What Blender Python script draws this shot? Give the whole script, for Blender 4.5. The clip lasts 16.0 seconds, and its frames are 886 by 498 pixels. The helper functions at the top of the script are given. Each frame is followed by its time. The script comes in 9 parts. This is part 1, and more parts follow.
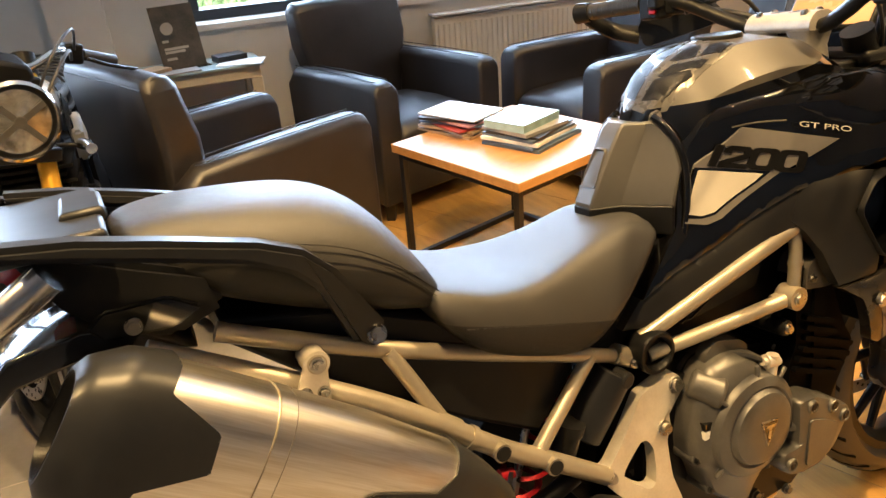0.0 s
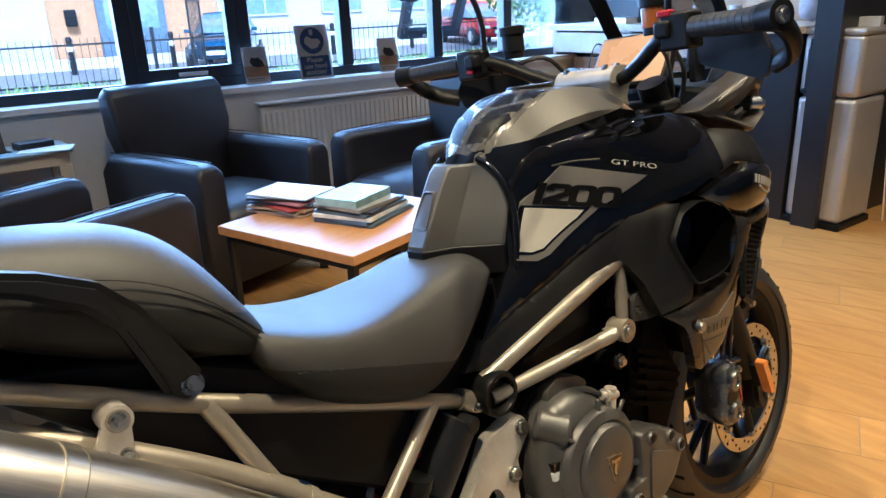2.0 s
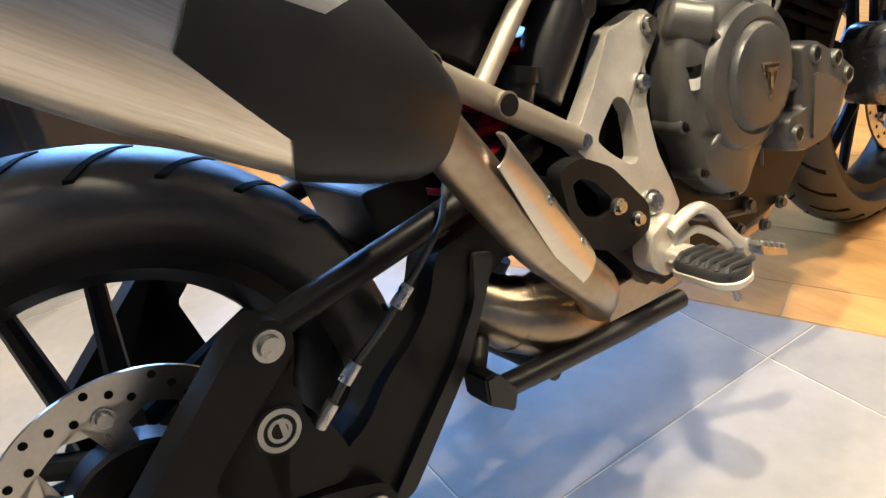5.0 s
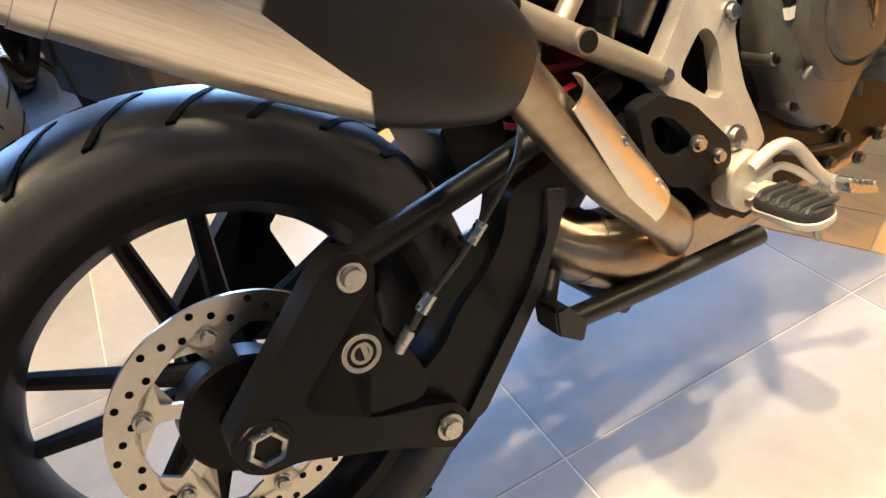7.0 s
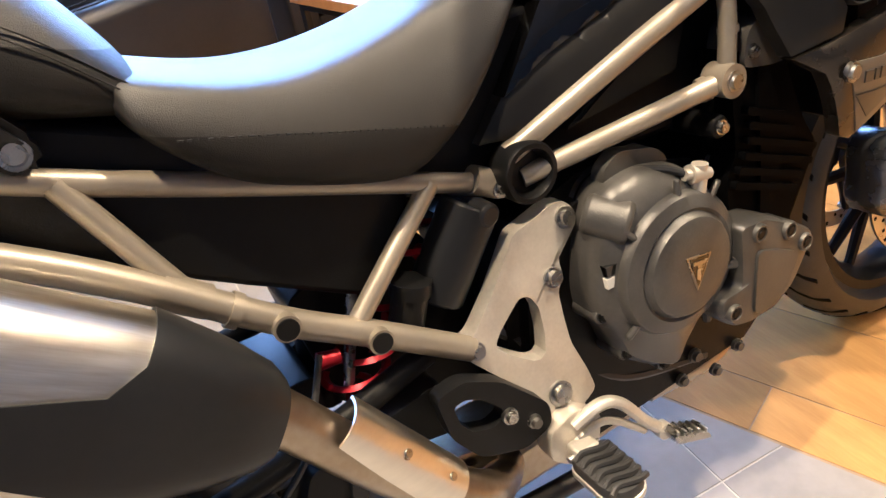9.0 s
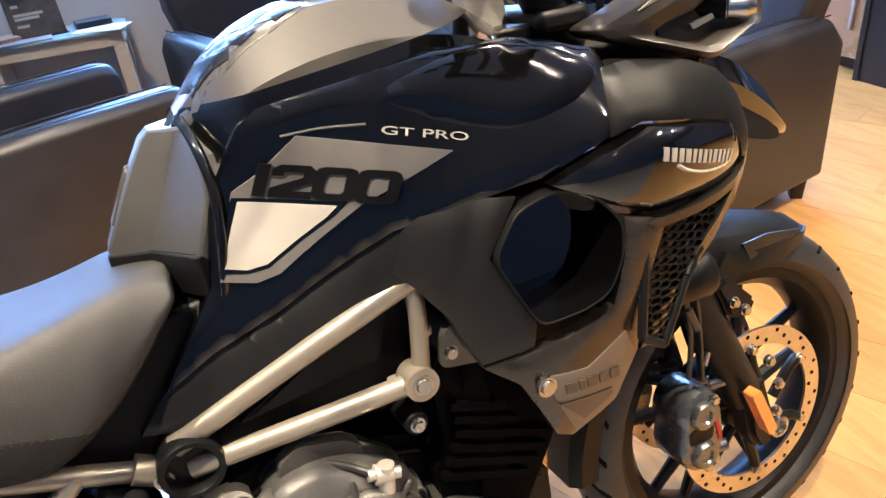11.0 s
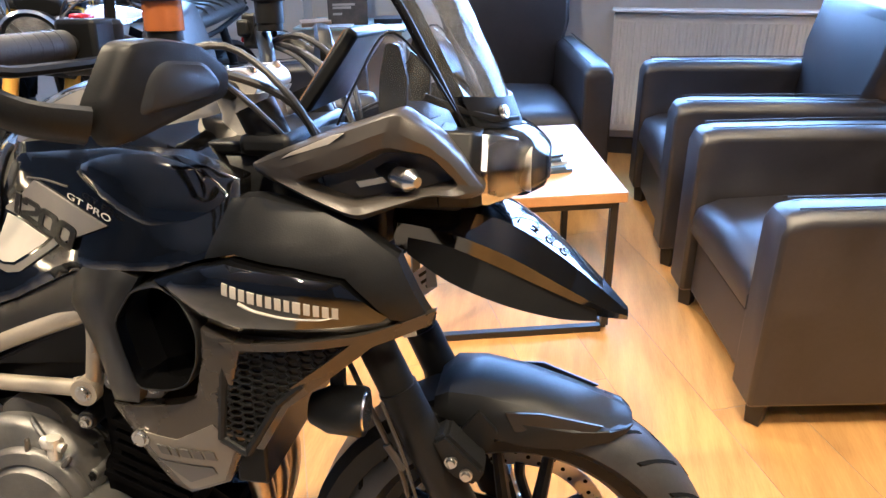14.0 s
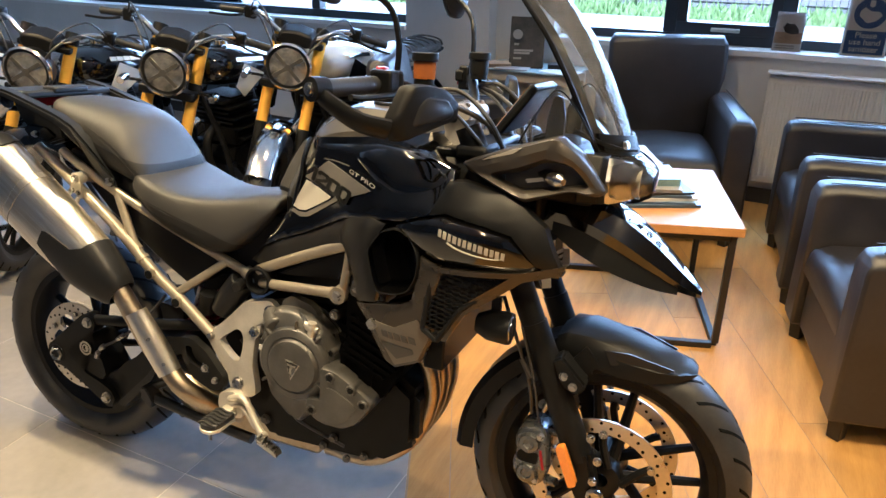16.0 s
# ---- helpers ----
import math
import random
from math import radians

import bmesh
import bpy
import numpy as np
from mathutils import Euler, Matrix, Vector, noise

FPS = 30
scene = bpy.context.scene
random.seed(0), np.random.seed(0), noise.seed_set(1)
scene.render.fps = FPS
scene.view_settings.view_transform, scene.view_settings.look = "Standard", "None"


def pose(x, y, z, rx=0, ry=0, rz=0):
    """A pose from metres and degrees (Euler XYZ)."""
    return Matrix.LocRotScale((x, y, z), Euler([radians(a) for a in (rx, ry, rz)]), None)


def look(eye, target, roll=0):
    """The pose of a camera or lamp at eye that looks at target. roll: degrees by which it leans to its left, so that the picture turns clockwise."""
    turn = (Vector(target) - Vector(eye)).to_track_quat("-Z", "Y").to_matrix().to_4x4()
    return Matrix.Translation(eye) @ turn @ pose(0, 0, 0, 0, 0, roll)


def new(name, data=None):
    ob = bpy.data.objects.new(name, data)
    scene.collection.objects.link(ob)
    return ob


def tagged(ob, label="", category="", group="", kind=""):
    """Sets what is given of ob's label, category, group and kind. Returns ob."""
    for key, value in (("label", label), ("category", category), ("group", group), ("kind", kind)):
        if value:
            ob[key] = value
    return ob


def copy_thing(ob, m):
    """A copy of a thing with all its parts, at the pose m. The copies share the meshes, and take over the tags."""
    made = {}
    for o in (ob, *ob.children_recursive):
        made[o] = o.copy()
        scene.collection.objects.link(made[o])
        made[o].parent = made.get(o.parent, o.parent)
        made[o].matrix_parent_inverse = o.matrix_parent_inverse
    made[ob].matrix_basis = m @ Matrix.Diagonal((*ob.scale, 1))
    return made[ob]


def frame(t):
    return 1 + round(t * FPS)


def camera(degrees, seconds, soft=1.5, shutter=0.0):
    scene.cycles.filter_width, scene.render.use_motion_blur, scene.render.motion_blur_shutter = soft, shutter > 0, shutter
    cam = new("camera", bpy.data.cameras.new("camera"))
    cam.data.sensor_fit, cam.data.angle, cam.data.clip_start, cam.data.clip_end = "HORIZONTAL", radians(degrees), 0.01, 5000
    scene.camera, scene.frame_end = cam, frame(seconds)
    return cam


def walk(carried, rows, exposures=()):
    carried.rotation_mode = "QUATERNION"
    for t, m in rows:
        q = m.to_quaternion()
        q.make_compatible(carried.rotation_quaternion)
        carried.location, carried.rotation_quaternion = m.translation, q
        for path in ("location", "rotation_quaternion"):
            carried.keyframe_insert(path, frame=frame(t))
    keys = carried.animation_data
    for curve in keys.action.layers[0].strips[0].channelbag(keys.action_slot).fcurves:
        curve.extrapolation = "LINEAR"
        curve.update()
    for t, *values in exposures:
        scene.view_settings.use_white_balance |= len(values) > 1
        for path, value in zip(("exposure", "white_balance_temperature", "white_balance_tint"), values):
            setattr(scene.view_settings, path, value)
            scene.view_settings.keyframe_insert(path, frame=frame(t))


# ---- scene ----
cam = camera(63.4, 16.0)
PATH = [
    (0, (-0.022, -0.782, 1.408), (0.745, 0.839, 0.522), -4.4),
    (0.5, (-0.008, -0.808, 1.417), (0.923, 0.771, 0.617), -3.1),
    (1, (0.0, -0.817, 1.404), (1.076, 0.707, 0.683), -2.3),
    (1.5, (0.003, -0.798, 1.364), (1.165, 0.683, 0.688), -2.0),
    (2, (-0.007, -0.774, 1.306), (1.196, 0.684, 0.652), -2.2),
    (2.5, (-0.008, -0.747, 1.242), (1.202, 0.697, 0.569), -2.6),
    (3, (-0.011, -0.73, 1.19), (1.185, 0.709, 0.486), -3.2),
    (3.5, (-0.005, -0.716, 1.11), (1.152, 0.726, 0.348), -4.3),
    (4, (0.001, -0.696, 1.015), (1.095, 0.757, 0.185), -5.6),
    (4.5, (0.0, -0.679, 0.922), (1.022, 0.781, 0.014), -6.8),
    (5, (-0.011, -0.661, 0.859), (0.946, 0.804, -0.108), -8.0),
    (5.2, (-0.019, -0.657, 0.847), (0.902, 0.808, -0.154), -8.5),
    (7.3, (0.0, -0.691, 0.924), (0.652, 0.814, -0.221), -11.7),
    (7.5, (0.03, -0.702, 0.964), (0.674, 0.805, -0.182), -11.7),
    (8, (0.108, -0.676, 1.022), (0.754, 0.829, -0.126), -11.3),
    (8.5, (0.206, -0.646, 1.064), (0.881, 0.842, -0.09), -10.4),
    (9, (0.299, -0.659, 1.119), (0.976, 0.844, -0.014), -10.0),
    (9.5, (0.406, -0.67, 1.193), (1.136, 0.82, 0.075), -8.1),
    (10, (0.493, -0.708, 1.248), (1.237, 0.819, 0.192), -6.8),
    (10.2, (0.535, -0.708, 1.261), (1.283, 0.832, 0.226), -6.4),
    (12.5, (1.3, -0.744, 1.316), (1.49, 1.02, 0.392), -6.1),
    (13, (1.462, -0.739, 1.341), (1.484, 1.03, 0.408), -4.6),
    (13.5, (1.616, -0.777, 1.377), (1.444, 0.977, 0.433), -3.2),
    (14, (1.655, -0.834, 1.406), (1.329, 0.913, 0.488), -1.7),
    (14.5, (1.656, -0.978, 1.448), (1.204, 0.754, 0.555), -0.4),
    (15, (1.682, -1.118, 1.484), (1.107, 0.589, 0.616), -0.3),
    (15.5, (1.767, -1.254, 1.514), (1.088, 0.425, 0.666), -0.4),
    (16, (1.794, -1.365, 1.545), (1.069, 0.305, 0.716), -0.0),
]
walk(cam, [(t, look(eye, target, roll)) for t, eye, target, roll in PATH],
     exposures=[(0, 2.12, 6200, 12), (1, 1.8, 5200, 10), (1.5, 1.47, 4600, 9), (3, 1.67, 4200, 9), (4, 1.86, 4050, 10), (5, 2.24, 4300, 10), (7.5, 2.48, 4700, 14), (9, 2.12, 4450, 18), (10, 2.29, 4280, 16), (12.5, 2.6, 4350, 18), (13.5, 2.5, 4350, 16), (14.5, 2.42, 4600, 14), (16, 1.9, 4850, 10)])

# ---------------------------------------------------------------- light
world = bpy.data.worlds.new("sky_world")
scene.world = world
world.use_nodes = True
wn = world.node_tree.nodes
sky = wn.new("ShaderNodeTexSky")
sky.sky_type = 'NISHITA'
sky.sun_disc = False
sky.sun_elevation, sky.sun_rotation = radians(40), radians(200)
world.node_tree.links.new(sky.outputs[0], wn["Background"].inputs[0])
wn["Background"].inputs[1].default_value = 0.15


def lamp(name, kind, m, energy, color, **kw):
    d = bpy.data.lights.new(name, kind)
    d.energy, d.color = energy, color
    if kind == "AREA":
        d.shape, d.size, d.size_y = "RECTANGLE", kw["size"], kw["size_y"]
    elif kind == "SUN":
        d.angle = radians(kw["angle"])
    else:
        d.shadow_soft_size = kw["radius"]
    if kind == "SPOT":
        d.spot_size, d.spot_blend = radians(kw["cone"]), 0.6
    ob = new(name, d)
    ob.matrix_world = m
    return ob



# overcast sun, sky light at the windows and the warm ceiling lamps
lamp("sun", "SUN", pose(0, 0, 30, 50, 0, -20), 3.8, (1.0, 0.97, 0.92), angle=12)
WINDOWS = pose(2.17, 3.12, 0, 0, 0, -5)
lamp("window_daylight", "AREA", WINDOWS @ pose(0.64, 0.32, 1.62, 90, 0, 180), 105, (0.62, 0.80, 1.0), size=4.4, size_y=1.4)
lamp("window_daylight", "AREA", WINDOWS @ pose(-4.96, 0.32, 1.62, 90, 0, 180), 82, (0.62, 0.80, 1.0), size=4.4, size_y=1.4)
for lx, ly, watts in ((1.75, -0.35, 94), (3.1, -0.3, 72), (0.6, 1.1, 45), (0.1, -0.25, 105), (-1.6, 0.2, 110), (3.4, 1.5, 22), (0.8, -2.8, 50), (2.4, -1.5, 45)):
    lamp("ceiling_downlight", "SPOT", pose(lx, ly, 2.95, 0, 0, 0), watts, (1.0, 0.64, 0.25), radius=0.03, cone=110)
# ---------------------------------------------------------------- materials
def mat(name, color, rough=0.5, metal=0.0, var=0.12, scale=6.0, bump=0.0, bump_scale=200.0, coat=0.0, spec=0.5,
        second=None, rvar=0.08, stretch=(1, 1, 1), rnd=0.0):
    """A surface with variation at two scales, roughness wear and fine relief."""
    m = bpy.data.materials.new(name)
    m.use_nodes = True
    nt = m.node_tree
    n, l = nt.nodes, nt.links
    b = n["Principled BSDF"]
    co = n.new("ShaderNodeTexCoord")
    mp = n.new("ShaderNodeMapping")
    mp.inputs["Scale"].default_value = stretch
    l.new(co.outputs["Object"], mp.inputs[0])
    n1 = n.new("ShaderNodeTexNoise")
    n1.inputs["Scale"].default_value, n1.inputs["Detail"].default_value = scale, 5
    n2 = n.new("ShaderNodeTexNoise")
    n2.inputs["Scale"].default_value, n2.inputs["Detail"].default_value = scale * 9, 4
    l.new(mp.outputs[0], n1.inputs[0])
    l.new(mp.outputs[0], n2.inputs[0])
    add = n.new("ShaderNodeMath")
    add.operation = "MULTIPLY_ADD"
    add.inputs[1].default_value = 0.4
    l.new(n2.outputs[0], add.inputs[0])
    l.new(n1.outputs[0], add.inputs[2])
    ramp = n.new("ShaderNodeValToRGB")
    c = Vector(color)
    d = Vector(second) if second else c * (1 - 2 * var)
    e = c if second else c * (1 + var)
    ramp.color_ramp.elements[0].position, ramp.color_ramp.elements[1].position = 0.45, 0.95
    ramp.color_ramp.elements[0].color = (*[min(1, max(0, v)) for v in d], 1)
    ramp.color_ramp.elements[1].color = (*[min(1, v) for v in e], 1)
    l.new(add.outputs[0], ramp.inputs[0])
    last = ramp.outputs[0]
    if rnd:
        oi = n.new("ShaderNodeObjectInfo")
        hs = n.new("ShaderNodeHueSaturation")
        mr = n.new("ShaderNodeMapRange")
        mr.inputs["To Min"].default_value, mr.inputs["To Max"].default_value = 1 - rnd, 1 + rnd
        l.new(oi.outputs["Random"], mr.inputs[0])
        l.new(mr.outputs[0], hs.inputs["Value"])
        l.new(last, hs.inputs["Color"])
        last = hs.outputs[0]
    l.new(last, b.inputs["Base Color"])
    rr = n.new("ShaderNodeMapRange")
    rr.inputs["To Min"].default_value, rr.inputs["To Max"].default_value = max(0.02, rough - rvar), min(1, rough + rvar)
    l.new(n1.outputs[0], rr.inputs[0])
    l.new(rr.outputs[0], b.inputs["Roughness"])
    b.inputs["Metallic"].default_value = metal
    b.inputs["Specular IOR Level"].default_value = spec
    b.inputs["Coat Weight"].default_value = coat
    b.inputs["Coat Roughness"].default_value = 0.04
    if bump:
        n3 = n.new("ShaderNodeTexNoise")
        n3.inputs["Scale"].default_value, n3.inputs["Detail"].default_value = bump_scale, 3
        l.new(mp.outputs[0], n3.inputs[0])
        bp = n.new("ShaderNodeBump")
        bp.inputs["Strength"].default_value, bp.inputs["Distance"].default_value = bump, 0.002
        l.new(n3.outputs[0], bp.inputs["Height"])
        l.new(bp.outputs[0], b.inputs["Normal"])
    return m


def clear_mat(name, color=(1, 1, 1), rough=0.02, ior=1.45, haze=0.0):
    """A thin clear sheet: mostly open, with a gloss that grows at grazing angles."""
    m = bpy.data.materials.new(name)
    m.use_nodes = True
    n, l = m.node_tree.nodes, m.node_tree.links
    n.remove(n["Principled BSDF"])
    out = n["Material Output"]
    t = n.new("ShaderNodeBsdfTransparent")
    t.inputs[0].default_value = (*color, 1)
    g = n.new("ShaderNodeBsdfGlossy")
    g.inputs["Roughness"].default_value = rough
    f = n.new("ShaderNodeFresnel")
    f.inputs[0].default_value = ior
    mx = n.new("ShaderNodeMixShader")
    l.new(f.outputs[0], mx.inputs[0])
    l.new(t.outputs[0], mx.inputs[1])
    l.new(g.outputs[0], mx.inputs[2])
    l.new(mx.outputs[0], out.inputs[0])
    if haze:
        co, mp, nz, rp = [n.new("ShaderNode" + k) for k in ("TexCoord", "Mapping", "TexNoise", "ValToRGB")]
        mp.inputs["Scale"].default_value = (3, 30, 6)
        nz.inputs["Scale"].default_value, nz.inputs["Detail"].default_value = 4, 6
        rp.color_ramp.elements[0].position, rp.color_ramp.elements[1].position = 0.42, 0.72
        rp.color_ramp.elements[0].color = (haze * 0.3,) * 3 + (1,)
        rp.color_ramp.elements[1].color = (haze,) * 3 + (1,)
        df, m2 = n.new("ShaderNodeBsdfDiffuse"), n.new("ShaderNodeMixShader")
        l.new(co.outputs["Object"], mp.inputs[0])
        l.new(mp.outputs[0], nz.inputs[0])
        l.new(nz.outputs[0], rp.inputs[0])
        l.new(rp.outputs[0], m2.inputs[0])
        l.new(mx.outputs[0], m2.inputs[1])
        l.new(df.outputs[0], m2.inputs[2])
        l.new(m2.outputs[0], out.inputs[0])
    return m


M_wall = mat("wall_paint", (0.62, 0.60, 0.57), 0.75, var=0.03, scale=2, bump=0.15, bump_scale=300)
M_ceiling = mat("ceiling_board", (0.36, 0.345, 0.32), 0.85, var=0.04, scale=3, bump=0.3, bump_scale=120)
M_grout = mat("grout", (0.30, 0.21, 0.12), 0.85, var=0.1, scale=30)
M_tile = mat("grey_tile", (0.285, 0.265, 0.255), 0.42, second=(0.195, 0.185, 0.180), scale=3.5, bump=0.06, bump_scale=120, rnd=0.05)
M_plank = mat("wood_plank", (0.47, 0.262, 0.066), 0.55, spec=0.25, second=(0.33, 0.173, 0.041), scale=5, stretch=(5, 0.55, 1), bump=0.08, bump_scale=90, rnd=0.09)
# for the unseen walls only: dark so they bounce and reflect little light
M_backwall = mat("charcoal_wall_paint", (0.11, 0.105, 0.10), 0.75, var=0.05, scale=2, bump=0.15, bump_scale=300)
M_palegrout = mat("pale_grout", (0.46, 0.42, 0.37), 0.85, var=0.1, scale=30)
M_frame = mat("window_metal", (0.016, 0.018, 0.022), 0.4, var=0.15, scale=8)
M_sill = mat("sill_white", (0.75, 0.74, 0.72), 0.35, var=0.03, scale=5)
M_rad = mat("radiator_enamel", (0.70, 0.66, 0.60), 0.4, var=0.04, scale=5)
M_leather = mat("leather", (0.0130, 0.0112, 0.0130), 0.42, var=0.25, scale=9, bump=0.18, bump_scale=300, rvar=0.05, spec=0.72)
M_feet = mat("chair_foot", (0.012, 0.011, 0.011), 0.5)
M_oak = mat("oak_top", (0.50, 0.26, 0.085), 0.4, second=(0.38, 0.185, 0.055), scale=6, stretch=(1, 7, 1), bump=0.1, bump_scale=150)
M_blacksteel = mat("black_steel", (0.008, 0.008, 0.009), 0.42, var=0.2)
M_blackgloss = mat("black_lacquer", (0.002, 0.002, 0.0022), 0.09, var=0.1, coat=0.6, rvar=0.02)
M_blackmatt = mat("black_plastic", (0.0075, 0.0078, 0.0086), 0.40, var=0.15, scale=14, bump=0.12, bump_scale=500, spec=0.17)
M_darkmatt = mat("dark_satin_plastic", (0.014, 0.0148, 0.017), 0.38, var=0.12, scale=10, spec=0.28)
M_graphite = mat("graphite_paint", (0.046, 0.0415, 0.036), 0.50, metal=0.12, var=0.06, coat=0.05, scale=12)
M_sand = mat("satin_grey_plastic", (0.057, 0.055, 0.052), 0.37, var=0.06, scale=10, spec=0.5)
M_white = mat("white_decal", (0.40, 0.38, 0.34), 0.4, var=0.04)
M_seat = mat("seat_vinyl", (0.026, 0.0252, 0.0242), 0.43, var=0.1, scale=12, bump=0.4, bump_scale=900)
M_seatdark = mat("seat_vinyl_dark", (0.012, 0.0118, 0.0115), 0.52, spec=0.3, var=0.12, scale=12, bump=0.4, bump_scale=900)
M_silver = mat("silver_frame_paint", (0.36, 0.32, 0.255), 0.38, metal=0.6, var=0.05, scale=14)
M_alu = mat("cast_aluminium", (0.60, 0.565, 0.50), 0.40, metal=0.6, var=0.08, scale=25, bump=0.1, bump_scale=600)
M_steel = mat("brushed_steel", (0.78, 0.745, 0.67), 0.30, metal=1.0, var=0.05, scale=4, stretch=(1, 6, 6), rvar=0.05)
M_header = mat("heat_tinted_steel", (0.46, 0.40, 0.31), 0.34, metal=1.0, second=(0.30, 0.235, 0.155), scale=9)
M_engine = mat("engine_casting", (0.090, 0.087, 0.083), 0.36, metal=0.40, var=0.12, scale=20, bump=0.2, bump_scale=500)
M_engdark = mat("engine_dark_casting", (0.0055, 0.0055, 0.006), 0.34, spec=0.14, var=0.2, scale=20, bump=0.2, bump_scale=500)
M_rubber = mat("tyre_rubber", (0.024, 0.0242, 0.026), 0.42, spec=0.5, var=0.2, scale=14, bump=0.15, bump_scale=400)
M_bolt = mat("bolt_steel", (0.45, 0.44, 0.42), 0.28, metal=1.0, var=0.1, scale=60)
M_disc = mat("disc_steel", (0.58, 0.55, 0.50), 0.3, metal=1.0, var=0.08, scale=20)
M_red = mat("red_anodised", (0.35, 0.012, 0.02), 0.3, metal=0.5)
M_amber = mat("amber_reflector", (0.75, 0.26, 0.02), 0.2, spec=0.7)
M_gold = mat("gold_fork", (0.92, 0.50, 0.045), 0.32, metal=0.55, var=0.05)
M_lamp = mat("lamp_reflector", (0.55, 0.55, 0.56), 0.24, metal=1.0, var=0.08, scale=30)
M_screen = clear_mat("clear_screen", (0.93, 0.94, 0.95), rough=0.04, ior=1.22, haze=0.05)
M_lens = clear_mat("clear_lens", (0.93, 0.93, 0.94))
M_glass = clear_mat("window_glass", (0.97, 0.985, 1.0))
M_fluid = mat("amber_fluid", (0.26, 0.085, 0.016), 0.15, spec=0.6)
# amber base colour paints the warm room reflection on the display glass
M_display = mat("display_film", (0.40, 0.23, 0.105), 0.28, var=0.05, scale=6, spec=0.8)
M_paper = mat("paper_white", (0.62, 0.61, 0.58), 0.6, var=0.05)
M_blue = mat("sign_blue", (0.02, 0.075, 0.23), 0.4, var=0.05)
M_skirt = mat("skirting_dark", (0.03, 0.03, 0.032), 0.5)


# ---------------------------------------------------------------- mesh tools
def bmnew():
    return bmesh.new()


def part(name, bm, material, parent=None, label="", smooth=38, sub=0, bevel=0.0):
    """Links a bmesh as one mesh object under a thing or part."""
    bmesh.ops.recalc_face_normals(bm, faces=bm.faces[:])
    me = bpy.data.meshes.new(name)
    bm.to_mesh(me)
    bm.free()
    if smooth:
        me.shade_smooth()
        me.set_sharp_from_angle(angle=radians(smooth if not sub else 180))
    me.materials.append(material)
    ob = new(name, me)
    if parent:
        ob.parent = parent
    if label:
        tagged(ob, label)
    if bevel:
        b = ob.modifiers.new("edge", "BEVEL")
        b.width, b.segments, b.limit_method, b.angle_limit = bevel, 2, "ANGLE", radians(40)
    if sub:
        s = ob.modifiers.new("round", "SUBSURF")
        s.levels = s.render_levels = sub
    return ob


def thing(name, m, label, category, group="", kind=""):
    ob = new(name)
    ob.matrix_world = m
    return tagged(ob, label, category, group, kind)


def box(bm, c, s, m=None):
    mm = Matrix.Translation(c) @ Matrix.Diagonal((*s, 1))
    return bmesh.ops.create_cube(bm, size=1, matrix=(m @ mm) if m else mm)["verts"]


def cyl(bm, p0, p1, r0, r1=None, seg=16, caps=True):
    p0, p1 = Vector(p0), Vector(p1)
    r1 = r0 if r1 is None else r1
    q = (p1 - p0).to_track_quat("Z", "Y").to_matrix()
    ra, rb = [], []
    for i in range(seg):
        a = 2 * math.pi * i / seg
        d = q @ Vector((math.cos(a), math.sin(a), 0))
        ra.append(bm.verts.new(p0 + d * r0))
        rb.append(bm.verts.new(p1 + d * r1))
    for i in range(seg):
        j = (i + 1) % seg
        bm.faces.new((ra[i], ra[j], rb[j], rb[i]))
    if caps:
        bm.faces.new(ra[::-1])
        bm.faces.new(rb)


def smooth_path(pts, n=6):
    """Points on a Catmull-Rom curve through pts."""
    p = [Vector(q) for q in pts]
    p = [p[0] * 2 - p[1]] + p + [p[-1] * 2 - p[-2]]
    out = []
    for i in range(1, len(p) - 2):
        for k in range(n):
            t = k / n
            a, b, c, d = p[i - 1], p[i], p[i + 1], p[i + 2]
            out.append(0.5 * ((2 * b) + (c - a) * t + (2 * a - 5 * b + 4 * c - d) * t * t + (3 * b - a - 3 * c + d) * t ** 3))
    return out + [p[-2]]


def tube(bm, pts, r, seg=10, n=5, caps=True, flat=1.0):
    """A round (or flattened) tube along a smooth path; r may be a pair for a taper."""
    path = smooth_path(pts, n) if len(pts) > 2 else [Vector(q) for q in pts]
    r0, r1 = r if isinstance(r, tuple) else (r, r)
    rings, ref = [], None
    for i, p in enumerate(path):
        d = (path[min(i + 1, len(path) - 1)] - path[max(i - 1, 0)]).normalized()
        if ref is None:
            ref = d.orthogonal() if abs(d.z) > 0.95 else d.cross(Vector((0, 0, 1)))
        u = (ref - d * ref.dot(d)).normalized()
        ref = u
        v = d.cross(u)
        rr = r0 + (r1 - r0) * i / (len(path) - 1)
        rings.append([bm.verts.new(p + (u * math.cos(2 * math.pi * k / seg) * flat + v * math.sin(2 * math.pi * k / seg)) * rr) for k in range(seg)])
    skin(bm, rings, caps)


def skin(bm, rings, caps=True):
    n = len(rings[0])
    for a, b in zip(rings, rings[1:]):
        for i in range(n):
            j = (i + 1) % n
            bm.faces.new((a[i], a[j], b[j], b[i]))
    if caps:
        bm.faces.new(rings[0][::-1])
        bm.faces.new(rings[-1])


def shell(bm, sections, caps=True):
    """A body symmetric about y = 0: sections of (x, half outline from the top centre to the bottom centre, as (y, z))."""
    rings = []
    for x, half in sections:
        r = [bm.verts.new((x, -y, z)) for y, z in half]
        r += [bm.verts.new((x, y, z)) for y, z in half[::-1] if y > 1e-6]
        rings.append(r)
    skin(bm, rings, caps)


